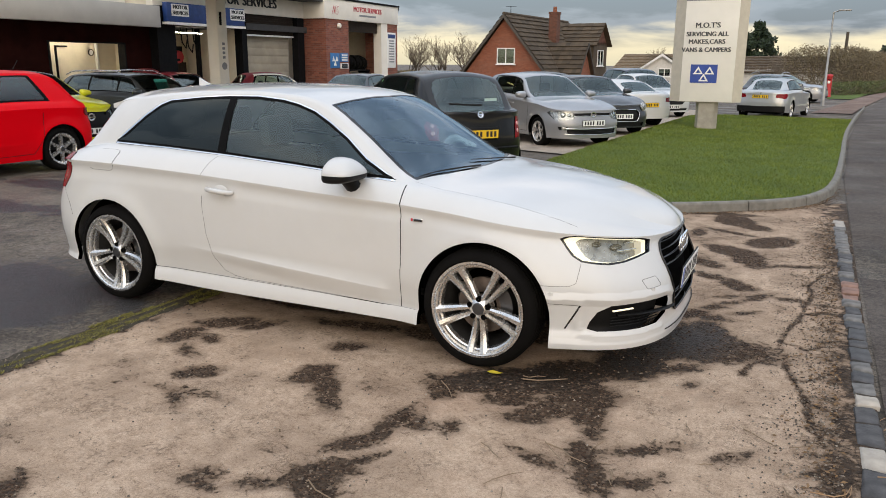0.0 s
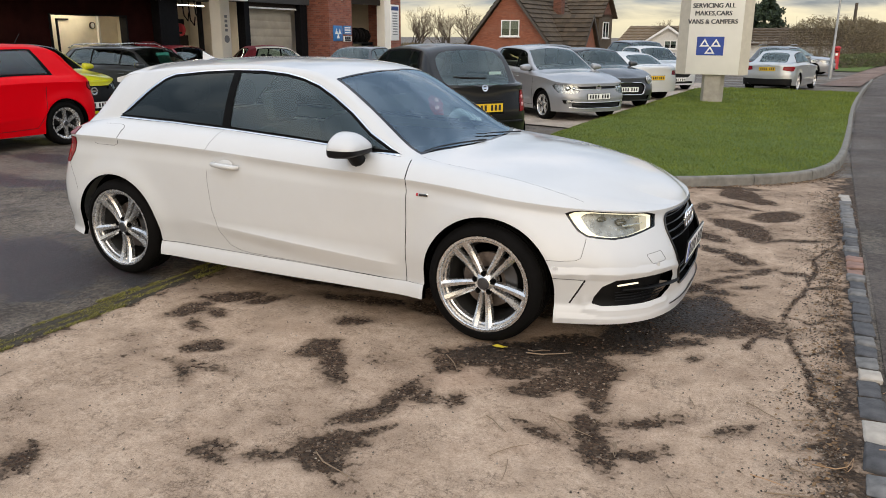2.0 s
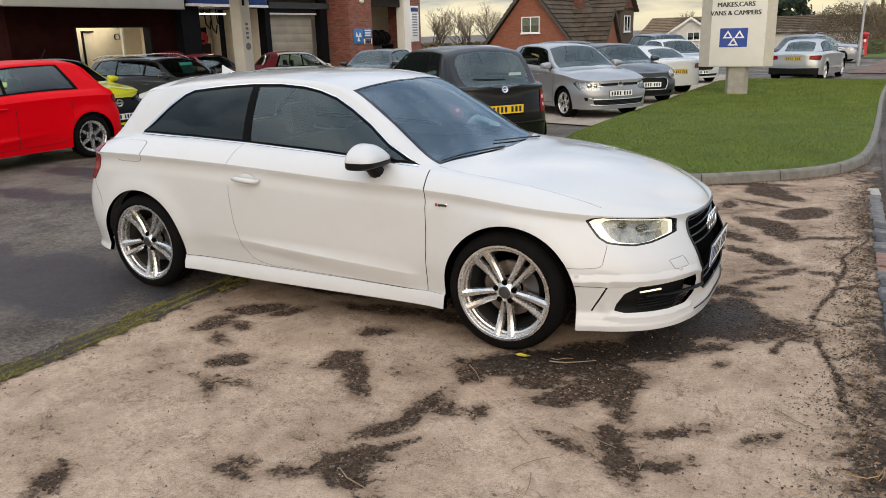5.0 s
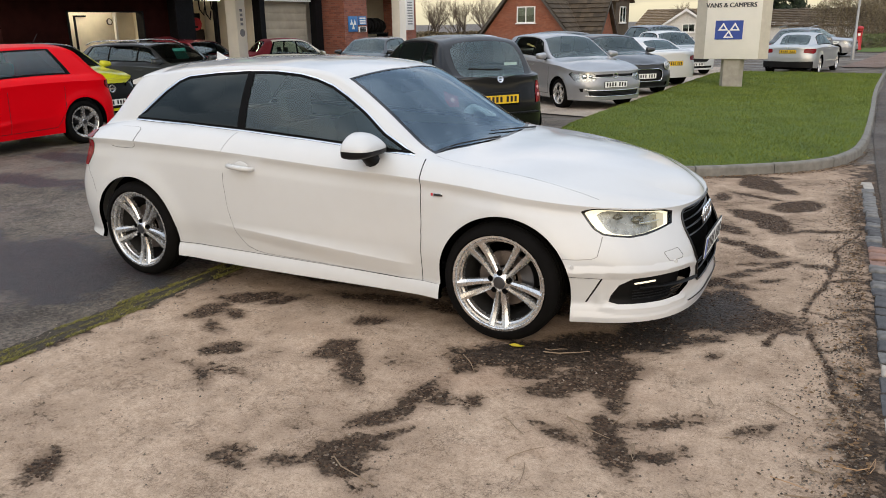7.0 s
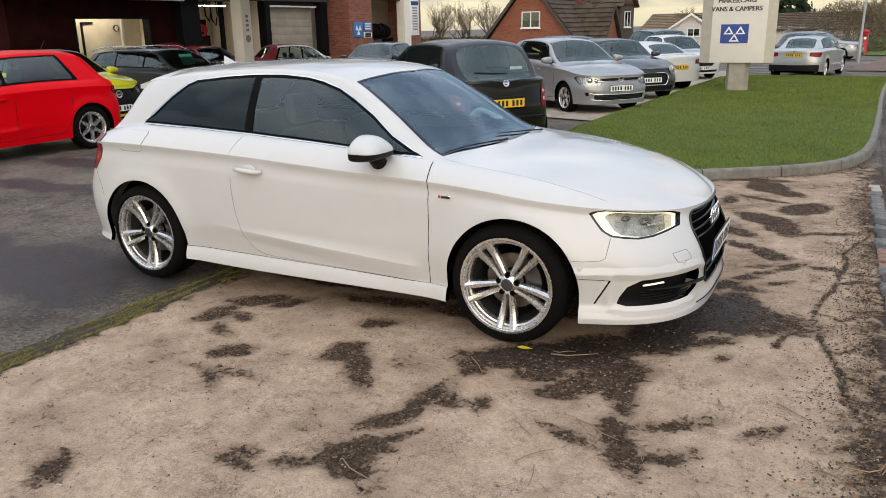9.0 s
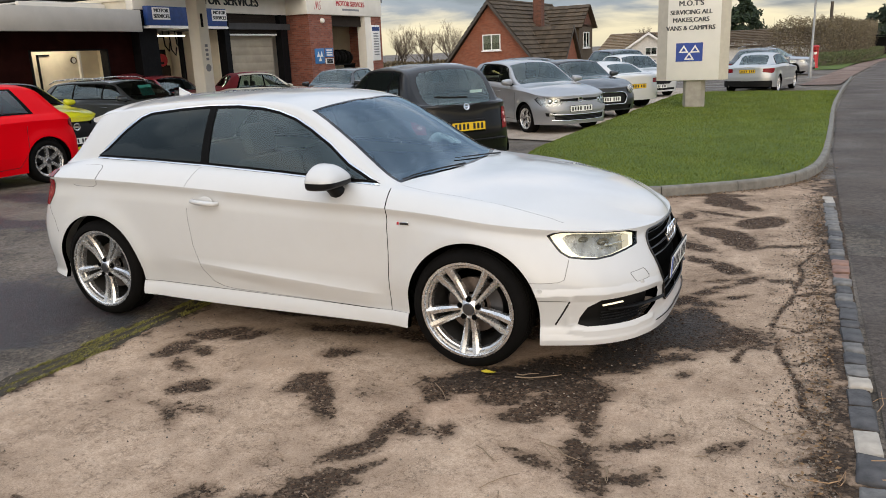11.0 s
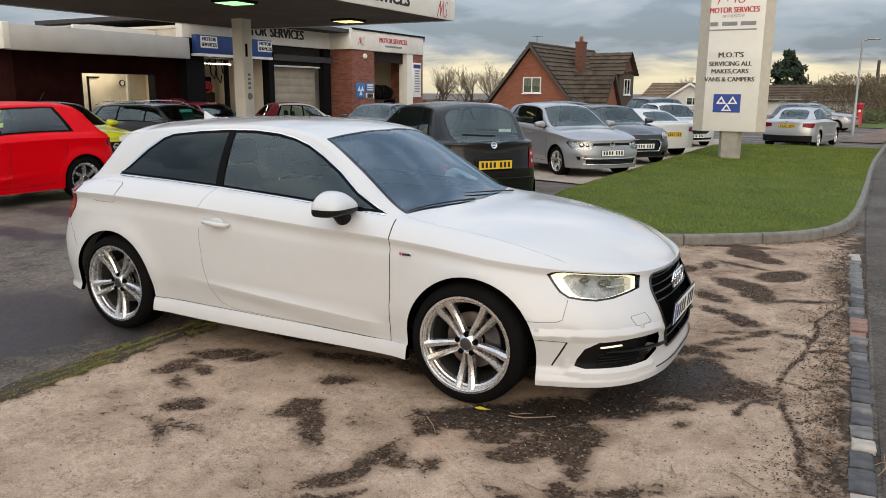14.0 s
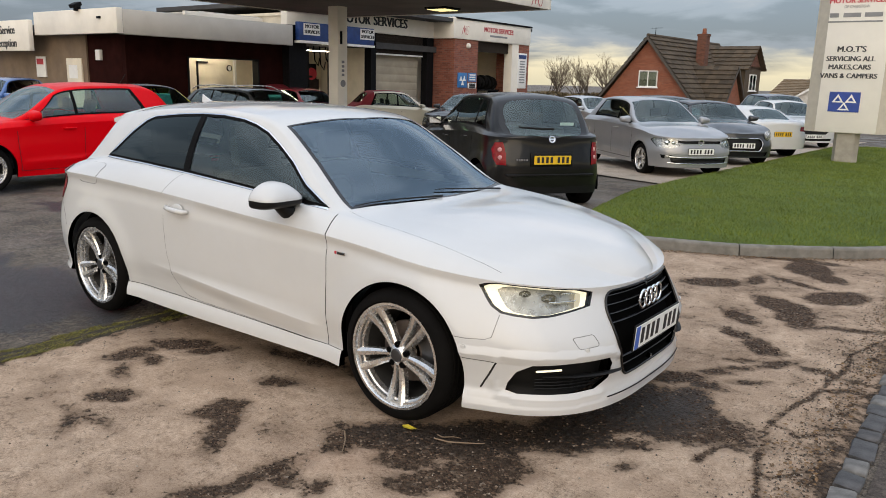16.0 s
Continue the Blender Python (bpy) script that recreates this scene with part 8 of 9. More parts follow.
def build_canopy():
    z0, z1 = 3.50, 4.22
    x0, x1, y0, y1 = -16.15, -8.55, 6.65, 15.35
    c = empty("petrol_canopy", pose(0, 0, 0), "flat cream petrol station canopy with dark underside on a pillar", "canopy")
    bx("fascia_front", (x0, x1, y0 - 0.06, y0, z0, z1), CREAM_WALL, c, bevel=0.01)
    bx("fascia_back", (x0, x1, y1, y1 + 0.06, z0, z1), CREAM_WALL, c, bevel=0.01)
    bx("fascia_road", (x1, x1 + 0.06, y0 - 0.06, y1 + 0.06, z0, z1), CREAM_WALL, c, bevel=0.01)
    bx("fascia_rear", (x0 - 0.06, x0, y0 - 0.06, y1 + 0.06, z0, z1), CREAM_WALL, c, bevel=0.01)
    bx("soffit", (x0, x1, y0, y1, z0 + 0.02, z0 + 0.10), SOFFIT, c)
    bx("canopy_roof", (x0, x1, y0, y1, z1 - 0.12, z1 - 0.05), ROOF_FELT, c)
    for x, y, mat in ((-10.72, 9.15, CANOPY_GREEN), (-11.05, 13.95, CANOPY_WARM)):
        lamp = bx("canopy_lamp", (x - 0.36, x + 0.36, y - 0.36, y + 0.36, z0 - 0.035, z0 + 0.03), DARK_STEEL, c, bevel=0.02)
        bx("lamp_diffuser", (x - 0.30, x + 0.30, y - 0.30, y + 0.30, z0 - 0.05, z0 - 0.03), mat, lamp, "lit canopy diffuser", bevel=0.008)
    pl = bx("canopy_pillar", (-13.88, -13.50, 12.37, 12.75, gz(12.5, -13.6) - 0.05, z0 + 0.03), CREAM_WALL, c, "cream painted canopy pillar", bevel=0.02)
    for i, zz in enumerate((1.98, 1.86, 1.74, 1.62)):
        bx("pillar_mark", (-13.502, -13.494, 12.52, 12.62, zz, zz + 0.07), INK_GREY, pl)
    bm = bmesh.new()
    lathe(bm, [(0.001, 0.004), (0.10, 0.004), (0.10, -0.002)], 20, "x")
    part("pillar_notice", bm, INK_GREY, pl).location = (-13.497, 12.57, 1.42)
    bx("pillar_bracket", (-13.50, -13.45, 12.46, 12.50, 2.5, 2.85), DARK_STEEL, pl)
    X = x1 + 0.066
    lettering("MOTOR", 0.50, INK, c, face_x(X, 9.86, 3.80), stroke=0.026, fit=1.65)
    lettering("SERVICES", 0.50, INK, c, face_x(X, 11.94, 3.80), stroke=0.026, fit=1.98)
    monogram(c, face_x(X, 14.70, 3.74), 0.42, INK_RED)
    monogram(c, face_x(X, 7.55, 3.80), 0.42, INK_RED)
    Y = y0 - 0.066
    monogram(c, pose(-15.45, Y, 3.74), 0.42, INK_RED)
    monogram(c, pose(-9.05, Y, 3.78), 0.42, INK_RED)
    lettering("MOTOR SERVICES", 0.34, INK_RED, c, pose(-12.25, Y, 3.86), stroke=0.010, fit=2.6)
    lettering("OF CHEPSTOW", 0.20, INK_GREY, c, pose(-12.2, Y, 3.645), bold=0.006, fit=1.35)


build_canopy()


def prism(bm, pts, depth):
    """Extrudes an outline of 3D points by the vector depth."""
    lo = [bm.verts.new(p) for p in pts]
    hi = [bm.verts.new(Vector(p) + Vector(depth)) for p in pts]
    n = len(pts)
    bm.faces.new(lo)
    bm.faces.new(hi[::-1])
    for i in range(n):
        bm.faces.new((lo[i], hi[i], hi[(i + 1) % n], lo[(i + 1) % n]))


def frame_wall(parent, name, x0, x1, y0, y1, z0, z1, holes, material):
    """A wall along y with rectangular openings (ya, yb, za, zb) right through it."""
    ys = sorted({y0, y1, *[h[0] for h in holes], *[h[1] for h in holes]})
    zs = sorted({z0, z1, *[h[2] for h in holes], *[h[3] for h in holes]})
    bm = bmesh.new()
    for a, b in zip(ys, ys[1:]):
        run = None
        for c, d in zip(zs, zs[1:]):
            solid = not any(h[0] <= a and b <= h[1] and h[2] <= c and d <= h[3] for h in holes)
            if solid:
                run = (run[0], d) if run else (c, d)
            if (not solid or d == zs[-1]) and run:
                box(bm, x0, x1, a, b, *run)
                run = None
    bmesh.ops.remove_doubles(bm, verts=bm.verts[:], dist=1e-4)
    return part(name, bm, material, parent)


def build_garage():
    g = empty("garage_building", pose(0, 0, 0), "single-storey motor workshop with cream fascia, brick piers and open bays", "building")
    b0 = -0.35
    # low wing with brown cladding
    frame_wall(g, "wing_wall", -18.75, -18.55, 8.95, 15.0, b0, 2.70, [(10.95, 13.70, 0.4, 2.10)], BROWN_WALL)
    for nm, d in (("window_head", (-18.80, -18.50, 10.95, 13.70, 2.06, 2.10)), ("window_jamb", (-18.80, -18.50, 10.95, 11.0, 0.4, 2.06)), ("window_jamb", (-18.80, -18.50, 13.65, 13.70, 0.4, 2.06))):
        bx(nm, d, DARK_STEEL, g)
    bx("wing_end_wall", (-24.5, -18.76, 8.95, 9.15, b0, 2.70), BROWN_WALL, g)
    bx("wing_fascia", (-18.25, -18.0, 8.60, 14.75, 2.60, 3.27), GREY_FASCIA, g, "grey painted fascia", bevel=0.01)
    bx("wing_fascia_end", (-22.7, -18.0, 8.42, 8.60, 2.62, 3.30), CREAM_WALL, g, "cream painted fascia", bevel=0.01)
    bx("wing_soffit", (-22.7, -18.27, 8.60, 14.75, 2.64, 2.70), DARK_STEEL, g)
    bx("wing_roof", (-30, -18.25, 8.6, 23, 2.72, 2.95), ROOF_FELT, g)
    # lean-to glazing above the wing
    gl = bx("roof_light", (-22.5, -19.6, 12.2, 14.7, 3.50, 3.56), GREY_FASCIA, g, "low cream glazed roof light", bevel=0.01)
    bx("roof_light_beam", (-19.6, -19.48, 11.6, 14.7, 3.40, 3.52), CREAM_WALL, gl, "cream painted beam")
    for y in (12.3, 12.9, 13.5, 14.1):
        bx("roof_light_post", (-19.8, -19.74, y, y + 0.05, 2.95, 3.51), GREY_FASCIA, gl)
    bx("roof_light_pane", (-19.92, -19.9, 12.25, 14.6, 2.95, 3.50), WINDOW_GLASS, gl)
    bx("roof_light_back", (-22.5, -22.3, 12.2, 14.7, 2.95, 3.50), BROWN_WALL, gl)
    # lit showroom behind the opening
    bx("room_back", (-23.0, -22.9, 9.2, 15.0, b0, 2.6), INSIDE, g)
    bx("room_screen", (-20.4, -20.3, 10.2, 14.84, b0, 2.5), INSIDE, g, "cream painted inner wall")
    fr = bx("inner_doorway", (-20.29, -20.25, 12.50, 12.56, b0, 2.0), DARK_STEEL, g)
    bx("doorway_head", (-20.29, -20.25, 12.50, 12.95, 1.95, 2.0), DARK_STEEL, fr)
    bx("inner_post", (-20.29, -20.2, 14.0, 14.08, b0, 2.5), WHITE_FRAME, g)
    bm = bmesh.new()
    lathe(bm, [(0.085, 0.0), (0.085, 0.03), (0.105, 0.03), (0.105, -0.01)], 24, "x")
    clock = part("wall_clock", bm, SHUTTER, g, "round brown wall clock", smooth=50)
    clock.location = (-20.26, 13.82, 1.80)
    bm = bmesh.new()
    lathe(bm, [(0.001, 0.01), (0.088, 0.01)], 24, "x")
    part("clock_face", bm, WHITE_FRAME, clock)
    # unseen lamp added above the opening to brighten the room
    bx("room_light", (-19.9, -19.6, 11.0, 13.6, 2.45, 2.5), TUBE_LIGHT, g)
    # flood lamp and box on the fascia
    bm = bmesh.new()
    box(bm, -0.16, 0.16, -0.12, 0.12, -0.06, 0.05, 0.02, m=Matrix.Rotation(radians(25), 4, "X"))
    part("flood_lamp", bm, DARK_STEEL, g, "black flood lamp on the roof edge").location = (-20.0, 8.35, 3.42)
    bx("flood_bracket", (-20.02, -19.98, 8.30, 8.5, 3.25, 3.4), DARK_STEEL, g)
    bx("fascia_box", (-18.95, -18.80, 8.37, 8.42, 3.02, 3.08), DARK_STEEL, g)
    # workshop A: dark columns, cream fascia, two bays
    bx("workshop_fascia", (-18.6, -18.3, 14.75, 23.0, 3.30, 4.15), CREAM_WALL, g, "cream workshop fascia", bevel=0.01)
    bx("fascia_capping", (-18.62, -18.26, 14.72, 23.02, 4.15, 4.20), DARK_STEEL, g)
    bx("fascia_return", (-18.3, -17.25, 22.86, 23.0, 3.30, 4.15), CREAM_WALL, g, bevel=0.01)
    bx("column", (-18.6, -18.2, 14.75, 15.55, b0, 3.30), DARK_STEEL, g)
    bx("column", (-18.6, -18.25, 18.92, 19.2, b0, 3.30), DARK_STEEL, g)
    bx("column", (-18.6, -18.3, 22.42, 22.86, b0, 3.30), DARK_STEEL, g)
    bx("bay_lintel", (-18.6, -18.35, 15.55, 18.75, 2.70, 3.30), SHUTTER, g)
    sh = bx("roller_shutter", (-18.55, -18.45, 19.2, 22.3, 2.56, 3.30), SHUTTER, g, "part-raised brown roller shutter")
    for i in range(8):
        bx("shutter_slat", (-18.45, -18.43, 19.2, 22.3, 2.58 + i * 0.09, 2.645 + i * 0.09), SHUTTER, sh, bevel=0.008)
    bx("shutter_bar", (-18.5, -18.42, 19.2, 22.3, 2.50, 2.56), WHITE_FRAME, sh)
    bx("workshop_back", (-26, -25.8, 14.8, 29.0, b0, 3.6), INSIDE, g)
    bx("workshop_side", (-25.8, -18.6, 14.85, 15.0, b0, 3.6), INSIDE, g)
    bx("workshop_side", (-25.8, -17.6, 28.85, 29.0, b0, 3.6), INSIDE, g)
    bx("bay_divider", (-21.0, -18.6, 18.9, 19.05, b0, 3.4), INSIDE, g)
    rd = bx("bay_door", (-18.78, -18.70, 19.2, 22.3, b0, 2.62), DOOR_SHADED, g, "cream ribbed workshop door")
    for i in range(9):
        bx("door_rib", (-18.70, -18.688, 19.22, 22.28, b0 + 0.30 * i + 0.03, b0 + 0.30 * i + 0.29), DOOR_SHADED, rd, bevel=0.004)
    bx("bay_partition", (-21.6, -21.5, 15.0, 18.9, b0, 3.5), INSIDE, g, "cream inner partition")
    bx("workshop_ceiling", (-26, -18.4, 14.8, 29.0, 3.6, 3.7), INSIDE, g)
    bx("workshop_floor", (-26, -17.4, 9.0, 29.0, b0, b0 + 0.05), INSIDE_FLOOR, g)
    bx("workshop_roof", (-26, -17.3, 14.8, 29.2, 3.95, 4.1), ROOF_FELT, g)
    bx("strip_lamp", (-19.0, -18.94, 16.1, 17.6, 2.50, 2.53), TUBE_LIGHT, g, "lit strip lamp")
    bx("strip_lamp", (-20.2, -20.1, 16.65, 16.75, 1.0, 2.0), TUBE_LIGHT, g, "lit upright inspection lamp")
    bx("strip_lamp", (-21.5, -21.35, 24.9, 26.6, 2.72, 2.79), TUBE_LIGHT, g, "lit strip lamp")
    # this strip is an unseen addition that brightens the second bay
    bx("strip_lamp", (-19.9, -19.75, 19.6, 21.8, 2.72, 2.78), TUBE_LIGHT, g, "lit strip lamp")
    # car lift and shelf in the first bay
    bx("lift_post", (-20.4, -20.1, 16.0, 16.2, b0, 2.5), DARK_STEEL, g)
    bx("lift_arm", (-20.4, -20.1, 16.0, 17.6, 1.55, 1.63), DARK_STEEL, g)
    bx("tool_shelf", (-21.2, -20.8, 17.4, 18.6, b0, 1.5), SHUTTER, g)
    # clutter of the first bay: posts, pipes, cabinet, hose reel
    for y, w in ((15.7, 0.12), (17.05, 0.10), (18.2, 0.14)):
        bx("steel_post", (-19.9, -19.9 + w, y, y + w, b0, 2.7), DARK_STEEL, g)
    bx("tool_cabinet", (-20.9, -20.3, 17.25, 18.0, b0, 0.95), INK_RED, g, "red tool cabinet", bevel=0.02)
    bx("wall_cupboard", (-21.1, -20.8, 16.5, 17.5, 1.5, 2.2), SHUTTER, g, bevel=0.02)
    bx("dark_door", (-21.3, -21.2, 18.2, 18.85, b0, 2.1), DARK_STEEL, g)
    for y, z in ((17.3, 2.2), (17.6, 2.05), (17.9, 2.25)):
        bm = bmesh.new()
        tube(bm, [(-19.7, y, 2.75), (-19.7, y + 0.05, z), (-19.65, y + 0.18, z - 0.2), (-19.7, y + 0.3, z + 0.1)], 0.025, 6)
        part("air_hose", bm, DARK_STEEL, g, smooth=60)
    bm = bmesh.new()
    lathe(bm, [(0.06, -0.08), (0.22, -0.08), (0.24, 0.0), (0.22, 0.08), (0.06, 0.08)], 18, "x")
    part("hose_reel", bm, INK_RED, g, "red hose reel", smooth=40).location = (-20.7, 18.1, 1.7)
    # blue signs over the first bay
    for y0, y1, ty in ((14.95, 16.75, 15.52), (17.25, 18.70, 18.32)):
        s = bx("blue_fascia_sign", (-18.1, -17.9, y0, y1, 2.80, 3.40), BLUE_SIGN, g, "dark blue sign board", bevel=0.01)
        bx("sign_panel", (-17.9, -17.885, ty - 0.38, ty + 0.38, 2.98, 3.36), WHITE_FRAME, s)
        lettering("MOTOR", 0.17, INK, s, face_x(-17.880, ty, 3.26), stroke=0.009, fit=0.62)
        lettering("SERVICES", 0.17, INK, s, face_x(-17.880, ty, 3.08), stroke=0.009, fit=0.68)
        bx("sign_lip", (-18.15, -17.86, y0, y1, 2.71, 2.79), WHITE_FRAME, s)
    lettering("MOTOR", 0.50, INK, g, face_x(-18.29, 18.08, 3.73), stroke=0.026, fit=1.60)
    lettering("SERVICES", 0.50, INK, g, face_x(-18.29, 20.10, 3.73), stroke=0.026, fit=1.98)
    # brick piers and the third bay
    bx("brick_pier", (-18.5, -17.30, 23.0, 24.72, b0, 3.30), BRICK_WALL, g, "red brick pier")
    bx("brick_pier", (-18.5, -17.30, 28.02, 29.0, b0, 3.30), BRICK_WALL, g, "red brick pier")
    bx("bay_fascia", (-17.5, -17.25, 23.0, 29.0, 3.30, 4.10), CREAM_WALL, g, "cream fascia with red letters", bevel=0.01)
    bx("bay_capping", (-17.55, -17.2, 23.0, 29.05, 4.10, 4.17), DARK_STEEL, g)
    bx("bay_post", (-17.7, -17.28, 27.46, 28.02, b0, 3.30), CREAM_WALL, g, "cream painted door post")
    bx("bay_shutter", (-17.6, -17.5, 24.72, 27.46, 2.85, 3.30), SHUTTER, g)
    bx("bay_inner", (-21.0, -20.9, 24.0, 28.5, b0, 3.3), INSIDE, g)
    monogram(g, face_x(-17.24, 23.68, 3.66), 0.36, INK_RED)
    lettering("MOTOR SERVICES", 0.30, INK_RED, g, face_x(-17.24, 26.25, 3.78), stroke=0.010, fit=2.35)
    bx("small_print", (-17.25, -17.243, 25.55, 26.95, 3.50, 3.58), INK_GREY, g)
    # tyres in the bay
    for i in range(6):
        bm = bmesh.new()
        lathe(bm, [(0.19, -0.1), (0.30, -0.11), (0.32, -0.07), (0.32, 0.07), (0.30, 0.11), (0.19, 0.1)], 20)
        t = part("tyre", bm, RUBBER, None, smooth=40)
        tagged(t, "black tyre stored on end in the open bay", "tyre", "stored tyres")
        t.matrix_world = pose(-18.3, 26.0 + 0.25 * i, 1.55 - 0.06 * (i % 2), 0, 0, 4 * i)
    bx("tyre_rack", (-18.6, -18.0, 25.7, 27.6, 1.16, 1.22), DARK_STEEL, g)
    for y in (25.8, 27.5):
        bx("rack_leg", (-18.6, -18.0, y, y + 0.05, b0, 1.2), DARK_STEEL, g)
    # signs on the brick
    for y0, y1, za, zb, mat in ((23.26, 23.94, 1.30, 1.92, TRADE_BLUE), (24.02, 24.62, 1.56, 1.92, TRADE_BLUE), (24.02, 24.62, 1.27, 1.50, WHITE_FRAME)):
        s = bx("wall_sign", (-17.30, -17.27, y0, y1, za, zb), mat, None, bevel=0.004)
        tagged(s, "small enamelled trade sign on the brick pier", "sign", "wall signs")
        if zb - za > 0.5:
            for dy, top in ((-0.12, 1.80), (0.12, 1.80), (0.0, 1.62)):
                bm = bmesh.new()
                prism(bm, [(-17.262, 23.60 + dy - 0.11, top - 0.22), (-17.262, 23.60 + dy + 0.11, top - 0.22), (-17.262, 23.60 + dy, top)], (-0.01, 0, 0))
                part("sign_mark", bm, WHITE_FRAME, s)
            continue
        for i in range(3):
            z = za + (zb - za) * (0.22 + 0.28 * i)
            bx("sign_bar", (-17.27, -17.262, y0 + 0.08, y1 - 0.08, z - 0.03, z + 0.03), WHITE_FRAME if mat is TRADE_BLUE else INK, s)
    s = bx("price_board", (-17.30, -17.265, 28.0, 28.78, 1.30, 2.92), WHITE_FRAME, None, bevel=0.005)
    tagged(s, "tall white price board on the brick pier", "sign")
    bx("board_head", (-17.265, -17.258, 28.06, 28.72, 2.66, 2.84), BLUE_SIGN, s)
    for i in range(9):
        bx("board_bar", (-17.265, -17.258, 28.16, 28.62, 1.55 + 0.12 * i, 1.61 + 0.12 * i), INK_GREY, s)
    bm = bmesh.new()
    lathe(bm, [(0.001, 0.12), (0.08, 0.11), (0.11, 0.05), (0.11, 0.0)], 16, "x")
    part("alarm_bell", bm, CREAM_WALL, g).location = (-17.30, 23.95, 3.05)
    # service reception at the far left
    r = bx("reception_sign", (-26.5, -22.75, 8.25, 8.40, 2.15, 3.08), CREAM_WALL, None, bevel=0.01)
    tagged(r, "cream sign board lettered for the service reception", "sign")
    lettering("Service", 0.36, INK, r, pose(-24.15, 8.243, 2.78), stroke=0.014)
    lettering("Reception", 0.36, INK, r, pose(-24.3, 8.243, 2.38), stroke=0.014)
    bx("reception_wall", (-30, -20.6, 8.9, 9.1, b0, 2.9), plain("tan_wall", (0.19, 0.135, 0.09), 0.85, vary=0.2, scale=2), g)
    d = bx("reception_door", (-21.75, -20.85, 8.85, 8.9, b0, 1.95), INSIDE, g, bevel=0.01)
    bx("door_notice", (-21.6, -21.1, 8.84, 8.85, 1.35, 1.75), WHITE_FRAME, d)
    w = bx("notice_board", (-23.7, -23.1, 8.85, 8.9, 1.35, 2.0), WHITE_FRAME, g, bevel=0.01)
    bx("notice_sheet", (-23.62, -23.2, 8.84, 8.85, 1.75, 1.93), INK_RED, w)
    bx("alarm_box", (-20.02, -19.78, 8.85, 8.95, 1.9, 2.2), WHITE_FRAME, g, bevel=0.01)


build_garage()


# ---------------------------------------------------------------- roadside sign
def build_sign():
    s = empty("totem_sign", pose(-1.345, 17.95, gz(17.95)), "tall cream garage sign with black lettering on a square post", "sign")
    post, face, edge = plain("sign_post", (0.36, 0.33, 0.28), 0.8, vary=0.15), plain("sign_face", (0.80, 0.77, 0.71), 0.45, vary=0.04, scale=2), plain("sign_edge", (0.55, 0.50, 0.41), 0.55, vary=0.08)
    bm = bmesh.new()
    pts = [(-0.29, 0.0), (-0.20, -0.16), (0.20, -0.16), (0.29, 0.0), (0.20, 0.16), (-0.20, 0.16)]
    lo, hi = [bm.verts.new((x, y, -0.15)) for x, y in pts], [bm.verts.new((x, y, 0.85)) for x, y in pts]
    for i in range(6):
        bm.faces.new((lo[i], lo[(i + 1) % 6], hi[(i + 1) % 6], hi[i]))
    part("post", bm, post, s, "stained concrete sign post")
    # the case, a flat box with slanted flanks
    bm = bmesh.new()
    pts = [(-1.02, 0.04), (-0.71, -0.22), (0.64, -0.22), (0.86, 0.04), (0.64, 0.30), (-0.71, 0.30)]
    lo, hi = [bm.verts.new((x, y, 0.75)) for x, y in pts], [bm.verts.new((x, y, 5.35)) for x, y in pts]
    for i in range(6):
        bm.faces.new((lo[i], lo[(i + 1) % 6], hi[(i + 1) % 6], hi[i]))
    bm.faces.new(lo[::-1]); bm.faces.new(hi)
    part("sign_case", bm, edge, s, "cream sign case with slanted flanks")
    bx("sign_panel", (-0.713, 0.643, -0.232, -0.222, 0.76, 5.34), face, s, "white sign face", bevel=0.003)
    Y = -0.236
    at = lambda x, z: pose(x, Y, z)
    g = -gz(17.95)
    monogram(s, at(-0.13, 4.14 + g), 0.56, INK_RED)
    lettering("MOTOR SERVICES", 0.20, INK_RED, s, at(-0.12, 3.70 + g), stroke=0.007, fit=1.22)
    lettering("OF CHEPSTOW", 0.10, INK_GREY, s, at(-0.13, 3.55 + g), bold=0.0, fit=0.55)
    for i, (a, b) in enumerate(((-0.70, -0.50), (-0.40, -0.02), (0.06, 0.44))):
        bx("print_bar", (a + 0.0, b + 0.0, Y - 0.002, Y + 0.004, 3.31 + g, 3.41 + g), INK_GREY, s)
    bx("print_bar", (-0.72, 0.46, Y - 0.002, Y + 0.004, 3.19 + g, 3.225 + g), INK_GREY, s)
    for text, z, w in (("M.O.T'S", 2.56, 0.62), ("SERVICING ALL", 2.335, 1.06), ("MAKES,CARS", 2.14, 0.92), ("VANS & CAMPERS", 1.93, 1.25)):
        lettering(text, 0.19 if z > 2.5 else 0.165, INK_SOFT, s, at(-0.12, z + g), fit=w, stroke=0.007)
    t = bx("test_sign", (-0.475, 0.215, Y - 0.006, Y + 0.004, 1.07 + g, 1.55 + g), TEST_BLUE, s, "blue square with three white triangles")
    for cx, cz in ((-0.275, 1.385), (0.015, 1.385), (-0.13, 1.20)):
        bm = bmesh.new()
        out = [(cx - 0.13, cz - 0.09), (cx + 0.13, cz - 0.09), (cx, cz + 0.115)]
        inn = [(cx - 0.065, cz - 0.055), (cx + 0.065, cz - 0.055), (cx, cz + 0.045)]
        a, b = [bm.verts.new((x, Y - 0.010, z + g)) for x, z in out], [bm.verts.new((x, Y - 0.010, z + g)) for x, z in inn]
        c, d = [bm.verts.new((x, Y - 0.004, z + g)) for x, z in out], [bm.verts.new((x, Y - 0.004, z + g)) for x, z in inn]
        for i in range(3):
            j = (i + 1) % 3
            bm.faces.new((a[i], a[j], b[j], b[i]))
            bm.faces.new((a[i], c[i], c[j], a[j]))
            bm.faces.new((b[i], b[j], d[j], d[i]))
        part("triangle", bm, WHITE_FRAME, t)


build_sign()


